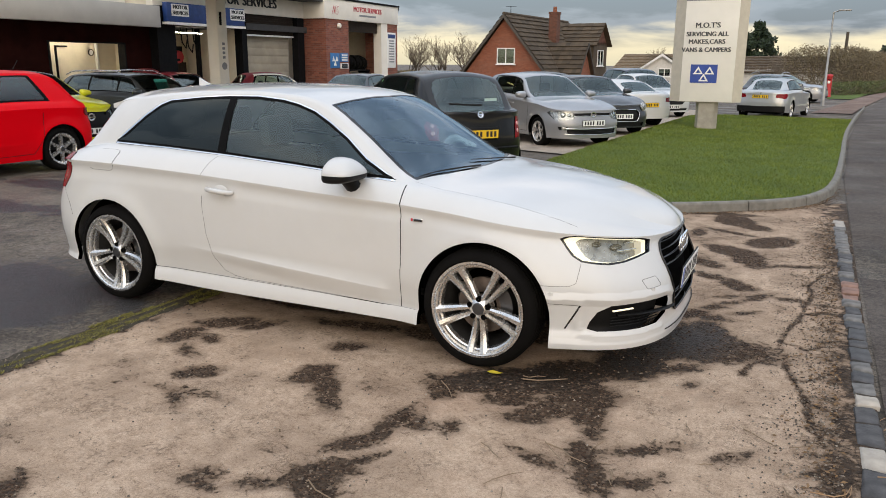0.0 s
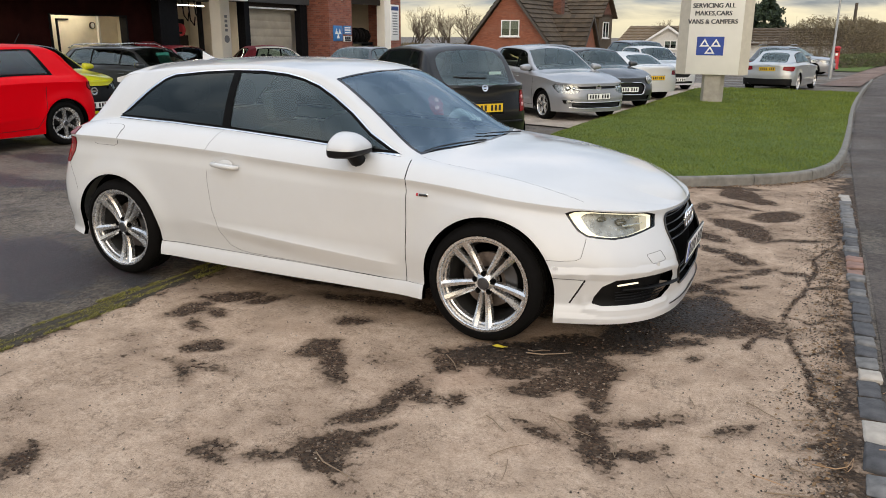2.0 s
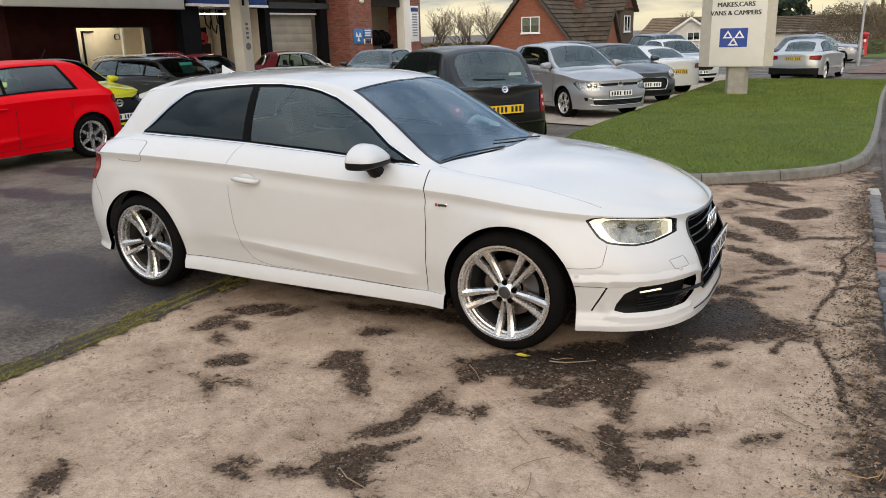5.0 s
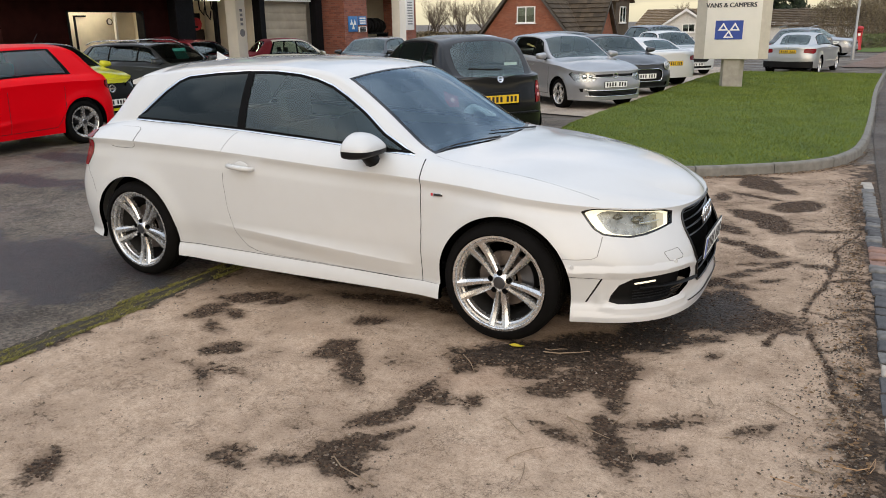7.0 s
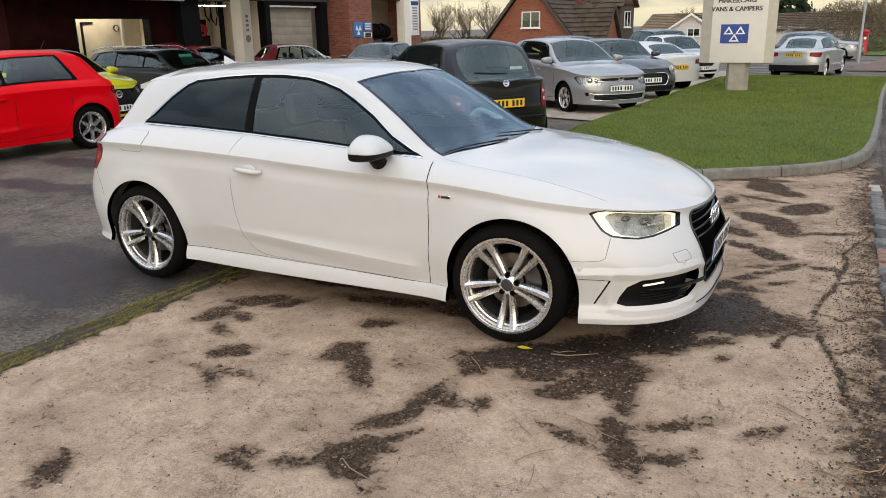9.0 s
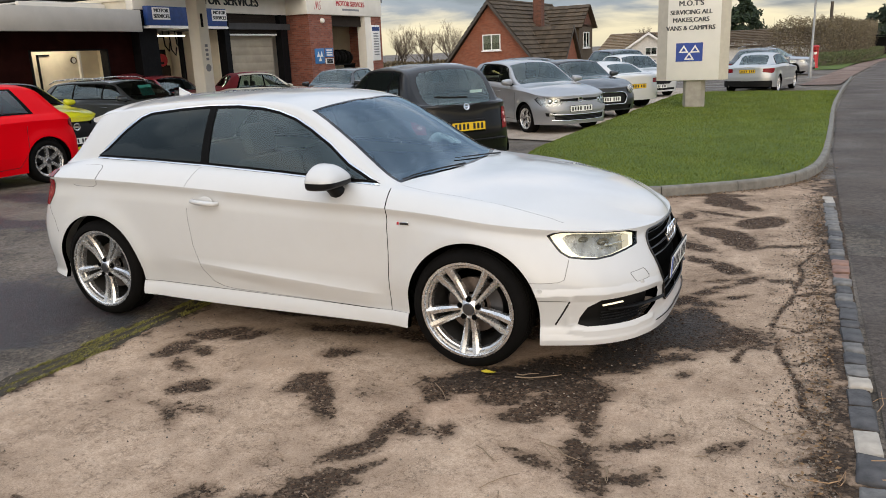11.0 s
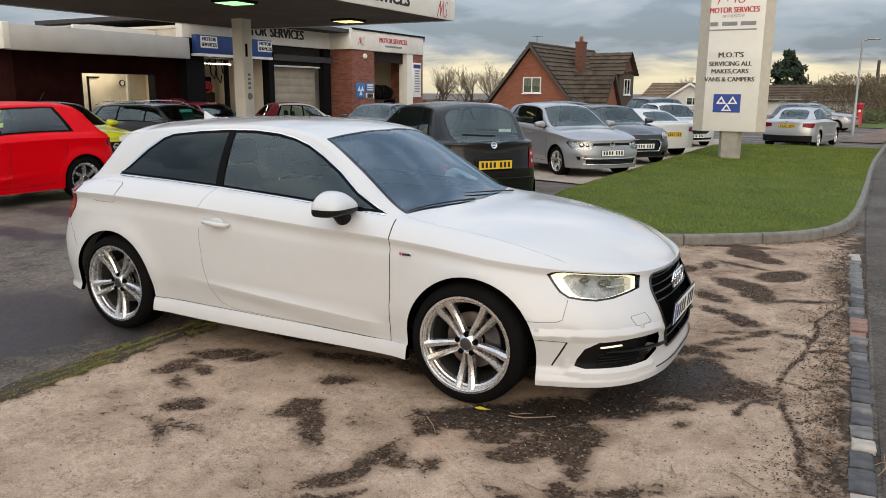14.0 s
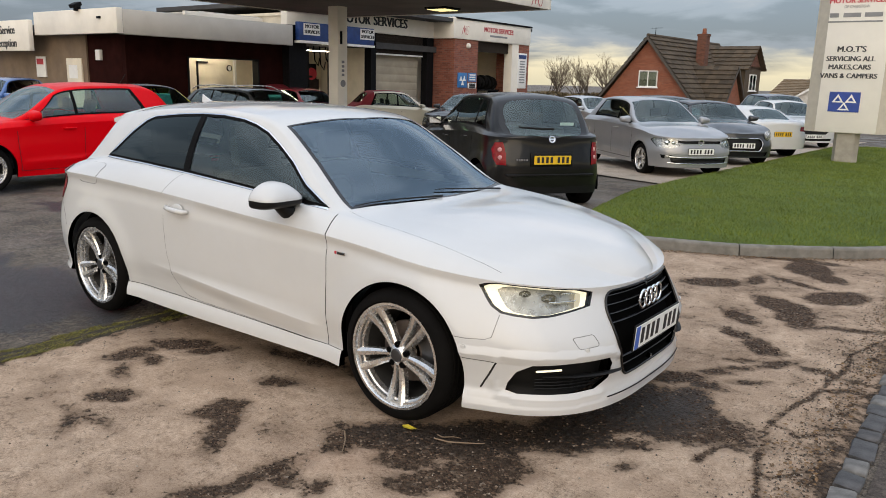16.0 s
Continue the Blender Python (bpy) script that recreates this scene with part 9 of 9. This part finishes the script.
# ---------------------------------------------------------------- houses
TILE_BROWN = roof_tile("brown_roof_tile", (0.036, 0.026, 0.017), (0.130, 0.094, 0.060))
TILE_TAN = roof_tile("tan_roof_tile", (0.16, 0.115, 0.07), (0.27, 0.20, 0.13))
FASCIA_DARK = plain("dark_bargeboard", (0.07, 0.06, 0.05), 0.7)
SOOT_BRICK = wall_brick("soot_brickwork", (0.09, 0.035, 0.022), (0.14, 0.055, 0.035), (0.20, 0.08, 0.05), mortar=(0.13, 0.10, 0.085))
RENDER_WHITE = plain("white_render", (0.62, 0.60, 0.56), 0.85)


def roof_slope(parent, a, b, c, d, material, course=0.40, name="roof_slope"):
    """A tiled slope: eaves a to b, ridge d to c; each course laps the one below."""
    a, b, c, d = map(Vector, (a, b, c, d))
    n = (b - a).cross(d - a).normalized()
    if n.z < 0:
        n = -n
    rows = max(2, int((d - a).length / course))
    bm = bmesh.new()
    for i in range(rows):
        t0, t1 = i / rows, (i + 1) / rows + 0.1 / rows
        p0, p1 = a.lerp(d, t0), b.lerp(c, t0)
        q0, q1 = a.lerp(d, min(1, t1)), b.lerp(c, min(1, t1))
        up0, up1 = n * 0.105, n * 0.02
        cols = max(1, int((p1 - p0).length / 0.33))
        for k in range(cols):
            u0, u1 = k / cols, (k + 1) / cols - 0.02 / cols
            lift = n * (0.010 * ((k * 7 + i * 3) % 3))
            v = [bm.verts.new(x) for x in (p0.lerp(p1, u0) + up0 + lift, p0.lerp(p1, u1) + up0 + lift, q0.lerp(q1, u1) + up1 + lift, q0.lerp(q1, u0) + up1 + lift, p0.lerp(p1, u0) - n * 0.01, p0.lerp(p1, u1) - n * 0.01)]
            bm.faces.new(v[:4])
            bm.faces.new((v[0], v[4], v[5], v[1]))
    base = [bm.verts.new(x - n * 0.02) for x in (a, b, c, d)]
    bm.faces.new(base)
    ob = part(name, bm, material, parent)
    return ob


def window_unit(parent, m, w, h, panes=2):
    u = new("window")
    u.parent = parent
    u.matrix_basis = m                      # local x across, z up, facing -y
    bm = bmesh.new()
    t = 0.07
    box(bm, -w / 2, w / 2, -0.05, 0.03, 0, t); box(bm, -w / 2, w / 2, -0.05, 0.03, h - t, h)
    for i in range(panes + 1):
        x = -w / 2 + (w - t) * i / panes
        box(bm, x, x + t, -0.045, 0.03, t, h - t)
    part("window_frame", bm, WHITE_FRAME, u)
    bx("window_sill", (-w / 2 - 0.08, w / 2 + 0.08, -0.12, 0.03, -0.08, -0.005), WHITE_FRAME, u)
    for i in range(panes):
        x = -w / 2 + (w - t) * i / panes + t
        bx("pane", (x, x + (w - t) / panes - t, -0.012, -0.004, t, h - t), WINDOW_GLASS, u)
    bx("curtain", (-w / 2 + t, w / 2 - t, 0.012, 0.02, h * 0.45, h - t), CREAM_WALL, u)
    # a black sheet stands in for the shade of the room
    bx("dark_room", (-w / 2 + t, w / 2 - t, 0.022, 0.028, t, h - t), ARCH_LINER, u)


def build_brick_house():
    """A chalet house, its gable towards the forecourt: local x across the gable, y away along the ridge."""
    hs = empty("brick_house", pose(-20.05, 50.0, -0.35, 0, 0, -3), "brick chalet house with steep brown tiled roofs and a chimney", "house")
    half, ridge, eaves, deep = 3.9, 5.4, 0.6, 13.0
    bm = bmesh.new()
    prism(bm, [(-half + 0.25, 0, -0.5), (half - 0.25, 0, -0.5), (half - 0.25, 0, eaves + 0.1), (0, 0, ridge - 0.25), (-half + 0.25, 0, eaves + 0.1)], (0, deep, 0))
    part("wall", bm, HOUSE_BRICK, hs)
    for sd in (-1, 1):
        r = roof_slope(hs, (sd * (half + 0.2), -0.35, eaves - 0.1), (sd * (half + 0.2), deep + 0.3, eaves - 0.1), (0, deep + 0.3, ridge), (0, -0.35, ridge), TILE_BROWN)
        bm = bmesh.new()
        a, b = Vector((sd * (half + 0.22), -0.42, eaves - 0.15)), Vector((0, -0.42, ridge + 0.02))
        prism(bm, [a, b, b - Vector((0, 0, 0.30)), a - Vector((0, 0, 0.22))], (0, 0.12, 0))
        part("bargeboard", bm, FASCIA_DARK, r)
    bm = bmesh.new()
    tube(bm, [(0, -0.35, ridge + 0.03), (0, deep, ridge + 0.03)], 0.12, 8)
    part("ridge_tiles", bm, TILE_BROWN, hs)
    window_unit(hs, pose(0.12, -0.03, 1.85), 1.45, 1.15)
    # chimney on the slope
    ch = bx("chimney", (1.35, 2.0, 5.2, 5.95, 2.6, 5.82), SOOT_BRICK, hs, "brick chimney stack")
    bx("chimney_cap", (1.31, 2.04, 5.16, 5.99, 5.66, 5.82), SOOT_BRICK, ch)
    bm = bmesh.new()
    lathe(bm, [(0.16, 0), (0.14, 0.40), (0.10, 0.40)], 12, "z")
    part("chimney_pot", bm, HOUSE_BRICK, ch).location = (1.68, 5.58, 5.82)
    # lower side wing with its own gable facing right
    x0, x1, y0, y1, top = 1.2, 4.85, 1.6, 6.2, 3.45
    bm = bmesh.new()
    prism(bm, [(x1, y0 + 0.2, -0.5), (x1, y1 - 0.2, -0.5), (x1, y1 - 0.2, 0.4), (x1, (y0 + y1) / 2, top - 0.2), (x1, y0 + 0.2, 0.4)], (-4.0, 0, 0))
    part("wing_wall", bm, HOUSE_BRICK, hs)
    ym = (y0 + y1) / 2
    roof_slope(hs, (x0 - 1.0, y0 - 0.2, 0.2), (x1 + 0.3, y0 - 0.2, 0.2), (x1 + 0.3, ym, top), (x0 - 1.0, ym, top), TILE_BROWN)
    roof_slope(hs, (x0 - 1.0, y1 + 0.2, 0.2), (x1 + 0.3, y1 + 0.2, 0.2), (x1 + 0.3, ym, top), (x0 - 1.0, ym, top), TILE_BROWN)
    for ya in (y0 - 0.2, y1 + 0.2):
        bm = bmesh.new()
        a, b = Vector((x1 + 0.32, ya, 0.15)), Vector((x1 + 0.32, ym, top + 0.02))
        prism(bm, [a, b, b - Vector((0, 0, 0.28)), a - Vector((0, 0, 0.2))], (-0.1, 0, 0))
        part("bargeboard", bm, FASCIA_DARK, hs)
    # dormer further back with a white window
    x1, y0, y1, top = 4.2, 8.3, 12.2, 5.15
    bx("dormer_wall", (0.6, x1 - 0.2, y0 + 0.2, y1 - 0.2, 0.5, 3.6), TILE_BROWN, hs)
    ym = (y0 + y1) / 2
    bm = bmesh.new()
    prism(bm, [(x1 - 0.2, y0 + 0.2, 3.4), (x1 - 0.2, y1 - 0.2, 3.4), (x1 - 0.2, ym, top - 0.15)], (-3, 0, 0))
    part("dormer_gable", bm, SOOT_BRICK, hs)
    roof_slope(hs, (0.2, y0 - 0.1, 3.3), (x1 + 0.15, y0 - 0.1, 3.3), (x1 + 0.15, ym, top), (0.2, ym, top), TILE_BROWN)
    roof_slope(hs, (0.2, y1 + 0.1, 3.3), (x1 + 0.15, y1 + 0.1, 3.3), (x1 + 0.15, ym, top), (0.2, ym, top), TILE_BROWN)
    window_unit(hs, pose(x1 - 0.18, ym, 1.75, 0, 0, 90), 1.5, 1.25)
    # aerial
    bm = bmesh.new()
    tube(bm, [(0.5, -0.2, ridge), (0.5, -0.2, ridge + 0.55)], 0.02, 5)
    tube(bm, [(0.1, -0.2, ridge + 0.5), (1.0, -0.2, ridge + 0.5)], 0.012, 5)
    part("aerial", bm, DARK_STEEL, hs)


build_brick_house()


def plain_house(name, label, spot, turn, w, deep, eaves, ridge, wall, tile, windows=()):
    hs = empty(name, pose(spot[0], spot[1], -0.6, 0, 0, turn), label, "house", "distant houses")
    bm = bmesh.new()
    prism(bm, [(-w / 2, 0, -0.5), (w / 2, 0, -0.5), (w / 2, 0, eaves), (0, 0, ridge - 0.15), (-w / 2, 0, eaves)], (0, deep, 0))
    part("wall", bm, wall, hs)
    for sd in (-1, 1):
        roof_slope(hs, (sd * (w / 2 + 0.35), -0.3, eaves - 0.2), (sd * (w / 2 + 0.35), deep + 0.3, eaves - 0.2), (0, deep + 0.3, ridge), (0, -0.3, ridge), tile, 0.4)
        bm = bmesh.new()
        a, b = Vector((sd * (w / 2 + 0.36), -0.36, eaves - 0.22)), Vector((0, -0.36, ridge))
        prism(bm, [a, b, b - Vector((0, 0, 0.25)), a - Vector((0, 0, 0.2))], (0, 0.1, 0))
        part("bargeboard", bm, WHITE_FRAME, hs)
    for x, z, ww, hh in windows:
        window_unit(hs, pose(x, -0.03, z), ww, hh, 2)
    return hs


plain_house("bungalow", "pale rendered bungalow with a tan tiled roof", (-13.4, 76), 8, 4.4, 10, 1.7, 3.2, RENDER_WHITE, TILE_TAN, [(0.3, 0.95, 1.2, 0.8)])
plain_house("bungalow", "pale rendered house with a tan tiled roof", (-11.0, 88), 82, 8, 9, 1.6, 3.3, RENDER_WHITE, TILE_TAN)
plain_house("bungalow", "low bungalow with a dark brown roof behind the hedge", (-8.2, 77), -88, 7, 12, 1.65, 2.95, RENDER_WHITE, TILE_BROWN)


# ---------------------------------------------------------------- trees, hedges, street things
BARK = plain("bark", (0.085, 0.070, 0.055), 0.95, vary=0.3, scale=8)
TWIG = plain("twig", (0.165, 0.130, 0.098), 0.95, vary=0.3, scale=8)
HEDGE_BROWN = leaf_mat("hedge_leaf", (0.075, 0.055, 0.030), (0.19, 0.145, 0.075))
HEDGE_GREEN = leaf_mat("hedge_green", (0.045, 0.065, 0.018), (0.11, 0.12, 0.035))
CONIFER = leaf_mat("conifer_leaf", (0.008, 0.018, 0.009), (0.028, 0.05, 0.018))


def bare_tree(name, label, spot, height, seed, spread_=0.8, depth=5, twig=0.010):
    """A leafless tree: forking limbs down to fine twigs."""
    rng = random.Random(seed)
    t = empty(name, pose(spot[0], spot[1], spot[2] if len(spot) > 2 else gz(spot[1])), label, "tree")
    trunk, twigs = bmesh.new(), bmesh.new()

    def limb(p, d, ln, r, level):
        pts, q = [p], p.copy()
        for _ in range(3):
            d = (d + Vector((rng.uniform(-1, 1), rng.uniform(-1, 1), rng.uniform(-0.4, 0.7))) * 0.20).normalized()
            q = q + d * ln / 3
            pts.append(q.copy())
        tube(trunk if level < 2 else twigs, pts, [r, r * 0.88, r * 0.76, r * 0.62], 6 if level < 2 else 3)
        if level >= depth:
            return
        for k in range(rng.randint(3, 4) if level else 5):
            a = rng.uniform(0, 6.283)
            side = Vector((math.cos(a), math.sin(a), 0))
            nd = (d * rng.uniform(0.6, 1.0) + side * spread_ * rng.uniform(0.5, 1.0) + Vector((0, 0, 0.25))).normalized()
            start = pts[rng.choice((2, 3, 3, 1) if level else (2, 3))]
            limb(start, nd, ln * rng.uniform(0.58, 0.78), max(twig, r * 0.55), level + 1)
    limb(Vector((0, 0, -0.2)), Vector((0, 0, 1)), height * 0.34, height * 0.016, 0)
    part("trunk", trunk, BARK, t)
    part("twig_crown", twigs, TWIG, t)
    return t


for i, (x, y, h) in enumerate(((-35.0, 62, 5.4), (-33.7, 62, 5.9), (-32.4, 63, 5.0), (-31.0, 62, 5.6), (-29.9, 64, 5.2), (-28.9, 62, 6.1))):
    bare_tree("bare_tree", "leafless slender tree against the sky", (x, y, -0.9), h * 1.05, 20 + i, 0.78, 5, 0.003)
for i, (x, y, h) in enumerate(((3.0, 75, 5.4), (-16.5, 88, 5.0), (-3.4, 87, 4.6), (10.5, 104, 9.5), (-2.2, 64, 3.9))):
    bare_tree("bare_tree", "leafless roadside tree against the sky", (x, y, -0.8), h, 50 + i, 0.75, 5, 0.007)


def leaf_cloud(pts, size, rng, k=1.0):
    """Small leaf shapes scattered at points, one mesh's worth of vertices and faces."""
    V, F = [], []
    for p in pts:
        u = Vector((rng.gauss(0, 1), rng.gauss(0, 1), rng.gauss(0, 1))).normalized()
        w = u.orthogonal().normalized()
        s = size * rng.uniform(0.6, 1.4)
        i = len(V)
        V += [p - u * s, p + w * s * 0.5 * k, p + u * s, p - w * s * 0.5 * k]
        F.append((i, i + 1, i + 2, i + 3))
    return V, F


def hedge(name, label, line, width, height, material, seed, density=260, size=0.09):
    rng = random.Random(seed)
    pts, stems = [], bmesh.new()
    for a, b in zip(line, line[1:]):
        a, b = Vector((*a, 0)), Vector((*b, 0))
        ln = (b - a).length
        side = Vector((-(b - a).y, (b - a).x, 0)).normalized()
        for _ in range(int(ln * density)):
            t = rng.random()
            c = a.lerp(b, t) + side * rng.uniform(-1, 1) * width / 2
            top = height * (0.72 + 0.5 * (noise.noise(Vector((c.x * 0.45, c.y * 0.45, seed))) * 0.5 + 0.5) + 0.12 * rng.random() ** 3)
            z = top * (1 - rng.random() ** 2.2)
            pts.append(Vector((c.x, c.y, z + gz(c.y))))
        for _ in range(int(ln * 18)):
            c = a.lerp(b, rng.random()) + side * rng.uniform(-0.8, 0.8) * width / 2
            g = gz(c.y)
            d = Vector((rng.uniform(-0.9, 0.9), rng.uniform(-0.9, 0.9), height * rng.uniform(0.6, 1.25)))
            tube(stems, [Vector((c.x, c.y, g - 0.1)), Vector((c.x, c.y, g)) + d * 0.5, Vector((c.x, c.y, g)) + d + Vector((rng.uniform(-.2, .2), 0, 0))], [0.018, 0.012, 0.005], 3)
    h = empty(name, Matrix(), label, "hedge")
    V, F = leaf_cloud(pts, size, rng)
    raw_mesh("leaves", V, F, material, h)
    part("stem_mass", stems, TWIG, h)


hedge("hedge", "tall brown winter hedge beside the road", [(-1.2, 57.5), (1.0, 57), (3.0, 60), (4.2, 66), (5.2, 75), (5.9, 84)], 2.6, 2.75, HEDGE_BROWN, 3, 1500, 0.06)
hedge("hedge", "low green verge of brambles below the hedge", [(1.9, 53), (3.6, 57), (5.0, 63), (6.2, 72), (7.2, 84)], 1.5, 0.75, HEDGE_GREEN, 9, 420, 0.07)
hedge("hedge", "distant brown hedgerow behind the workshop", [(-38, 60), (-25, 66), (-16, 74)], 2.0, 1.05, HEDGE_BROWN, 12, 220, 0.14)
hedge("hedge", "distant brown hedgerow along the fields", [(40, 120), (70, 130), (130, 150)], 4.0, 4.5, HEDGE_BROWN, 14, 60, 0.4)


def evergreen(name, label, spot, height, radius, seed, n=9000, size=0.16, cone=1.0):
    rng = random.Random(seed)
    t = empty(name, pose(*spot), label, "tree")
    bm = bmesh.new()
    tube(bm, [(0, 0, -0.2), (0.05, 0, height * 0.5), (0, 0, height * 0.9)], [height * 0.03, height * 0.02, 0.03], 8)
    part("trunk", bm, BARK, t)
    pts = []
    limbs = [(rng.uniform(0, 6.283), rng.uniform(0.08, 1.0) ** 0.9, rng.uniform(0.65, 1.15)) for _ in range(90)]
    for _ in range(n):
        a, hgt, k = rng.choice(limbs)
        shape = (1 - hgt) ** 0.6 * (0.55 + 0.45 * min(1, hgt * 5)) if cone > 0.5 else math.sqrt(max(0.05, 1 - (2 * hgt - 0.9) ** 2))
        r = radius * shape * k * rng.random() ** 0.45
        aa = a + rng.gauss(0, 0.16)
        pts.append(Vector((r * math.cos(aa), r * math.sin(aa), height * hgt + rng.gauss(0, 0.18) - 0.12 * r)))
    V, F = leaf_cloud(pts, size, rng)
    raw_mesh("crown", V, F, CONIFER, t)


evergreen("conifer_tree", "dark evergreen tree behind the bungalows", (-5.5, 88, -0.8), 6.6, 2.3, 5, 6500, 0.20, 0.0)
evergreen("holm_tree", "dark round evergreen tree at the bend of the road", (10.9, 96, -0.8), 6.3, 4.9, 6, 16000, 0.22, 0.0)


def street_lamp(spot, height, turn, label):
    s = empty("street_lamp", pose(spot[0], spot[1], gz(spot[1]), 0, 0, turn), label, "street lamp", "street lamps")
    steel = LAMP_STEEL
    bm = bmesh.new()
    tube(bm, [(0, 0, -0.2), (0, 0, 1.2), (0, 0, 1.25), (0, 0, height)], [0.085, 0.085, 0.055, 0.04], 10)
    part("column", bm, steel, s, smooth=40)
    bm = bmesh.new()
    tube(bm, [(0, 0, height - 0.02), (0.25, 0, height + 0.06)], 0.03, 8)
    part("bracket", bm, steel, s)
    bx("lantern", (0.2, 0.75, -0.09, 0.09, height + 0.03, height + 0.11), steel, s, bevel=0.03)


LAMP_STEEL = plain("galvanised_steel", (0.36, 0.36, 0.35), 0.5, 0.6)
street_lamp((1.50, 38.0), 4.42, 0, "slim grey galvanised street lamp beside the pavement")
street_lamp((9.1, 85), 2.95, 0, "distant grey street lamp at the bend")


def build_post_box():
    p = empty("post_box", pose(1.72, 50.0, gz(50)), "red pillar box at the edge of the pavement", "post box")
    red = plain("post_box_red", (0.42, 0.012, 0.014), 0.4)
    bm = bmesh.new()
    lathe(bm, [(0.001, 0.0), (0.20, 0.0), (0.20, 0.12), (0.17, 0.16), (0.17, 1.22), (0.21, 1.26), (0.21, 1.32), (0.14, 1.40), (0.001, 1.43)], 20, "z")
    part("pillar", bm, red, p, smooth=40)
    bx("slot", (-0.1, 0.1, -0.185, -0.165, 1.08, 1.12), ARCH_LINER, p)
    bx("notice_plate", (-0.07, 0.07, -0.18, -0.165, 0.85, 1.0), PLATE_WHITE, p)


build_post_box()


def build_pole():
    p = empty("telegraph_pole", pose(2.7, 66, -0.6), "dark brown wooden telegraph pole", "pole")
    bm = bmesh.new()
    tube(bm, [(0, 0, -0.2), (0, 0, 4.75)], [0.15, 0.11], 10)
    part("pole_shaft", bm, BARK, p, smooth=60)


build_pole()

PINK_TARMAC = asphalt("pink_tarmac", (0.13, 0.082, 0.062), (0.27, 0.185, 0.145), grain=90, damp=0.25)


def build_far_street():
    y0 = 75.0
    b = empty("grit_bin", pose(8.0, y0, -0.40), "yellow plastic grit bin on the far verge", "grit bin")
    yellow = plain("grit_yellow", (0.70, 0.45, 0.02), 0.5)
    bx("bin_body", (-0.38, 0.38, -0.28, 0.28, -0.1, 0.26), yellow, b, bevel=0.05)
    bx("bin_lid", (-0.42, 0.42, -0.32, 0.32, 0.27, 0.36), yellow, b, bevel=0.05)
    s = empty("bus_shelter", pose(6.9, y0 + 3, -0.45), "small dark bus shelter by the far hedge", "bus shelter")
    for x in (-0.85, 0.80):
        for y in (-0.4, 0.4):
            bx("shelter_post", (x, x + 0.08, y, y + 0.08, 0, 1.75), DARK_STEEL, s)
    bx("shelter_back", (-0.85, 0.88, 0.40, 0.46, 0.15, 1.7), DARK_STEEL, s)
    bx("shelter_roof", (-1.0, 1.0, -0.6, 0.6, 1.75, 1.88), DARK_STEEL, s, bevel=0.03)


build_far_street()

# verge, pavement and paving behind the cars
strip_sheet("pavement", [(1.1, 30.5), (1.9, 37), (4.3, 57), (9.0, 79), (16, 104), (32, 139)], [(2.6, 30.5), (3.2, 37), (5.75, 58), (10.3, 80), (17.8, 105), (33.8, 140)], PINK_TARMAC, 0.03, "pinkish tarmac pavement beside the road", "pavement", 2)
strip_sheet("verge", [(-1.0, 47), (2.0, 56), (6.5, 76), (12, 96), (28, 132)], [(3.0, 47), (4.6, 57), (9.2, 79), (16.2, 104), (32.2, 139)], SOIL, 0.03, "rough green verge below the hedge", "verge", 4)
strip_sheet("far_verge", [(9.3, -60), (9.3, 30), (11.0, 45), (15.6, 62), (22, 82), (34, 105), (60, 140)], [(40, -60), (40, 30), (42, 45), (46, 60), (60, 80), (80, 100), (120, 130)], SOIL, 0.05, "grass verge across the road", "verge", 3)
strip_sheet("apron", [(-6.9, 10.6), (-7.6, 22), (-7.6, 30)], [(-2.55, 9.3), (-2.62, 22), (-2.6, 30)], CONCRETE, 0.012, "pale concrete parking apron", "apron", 3)
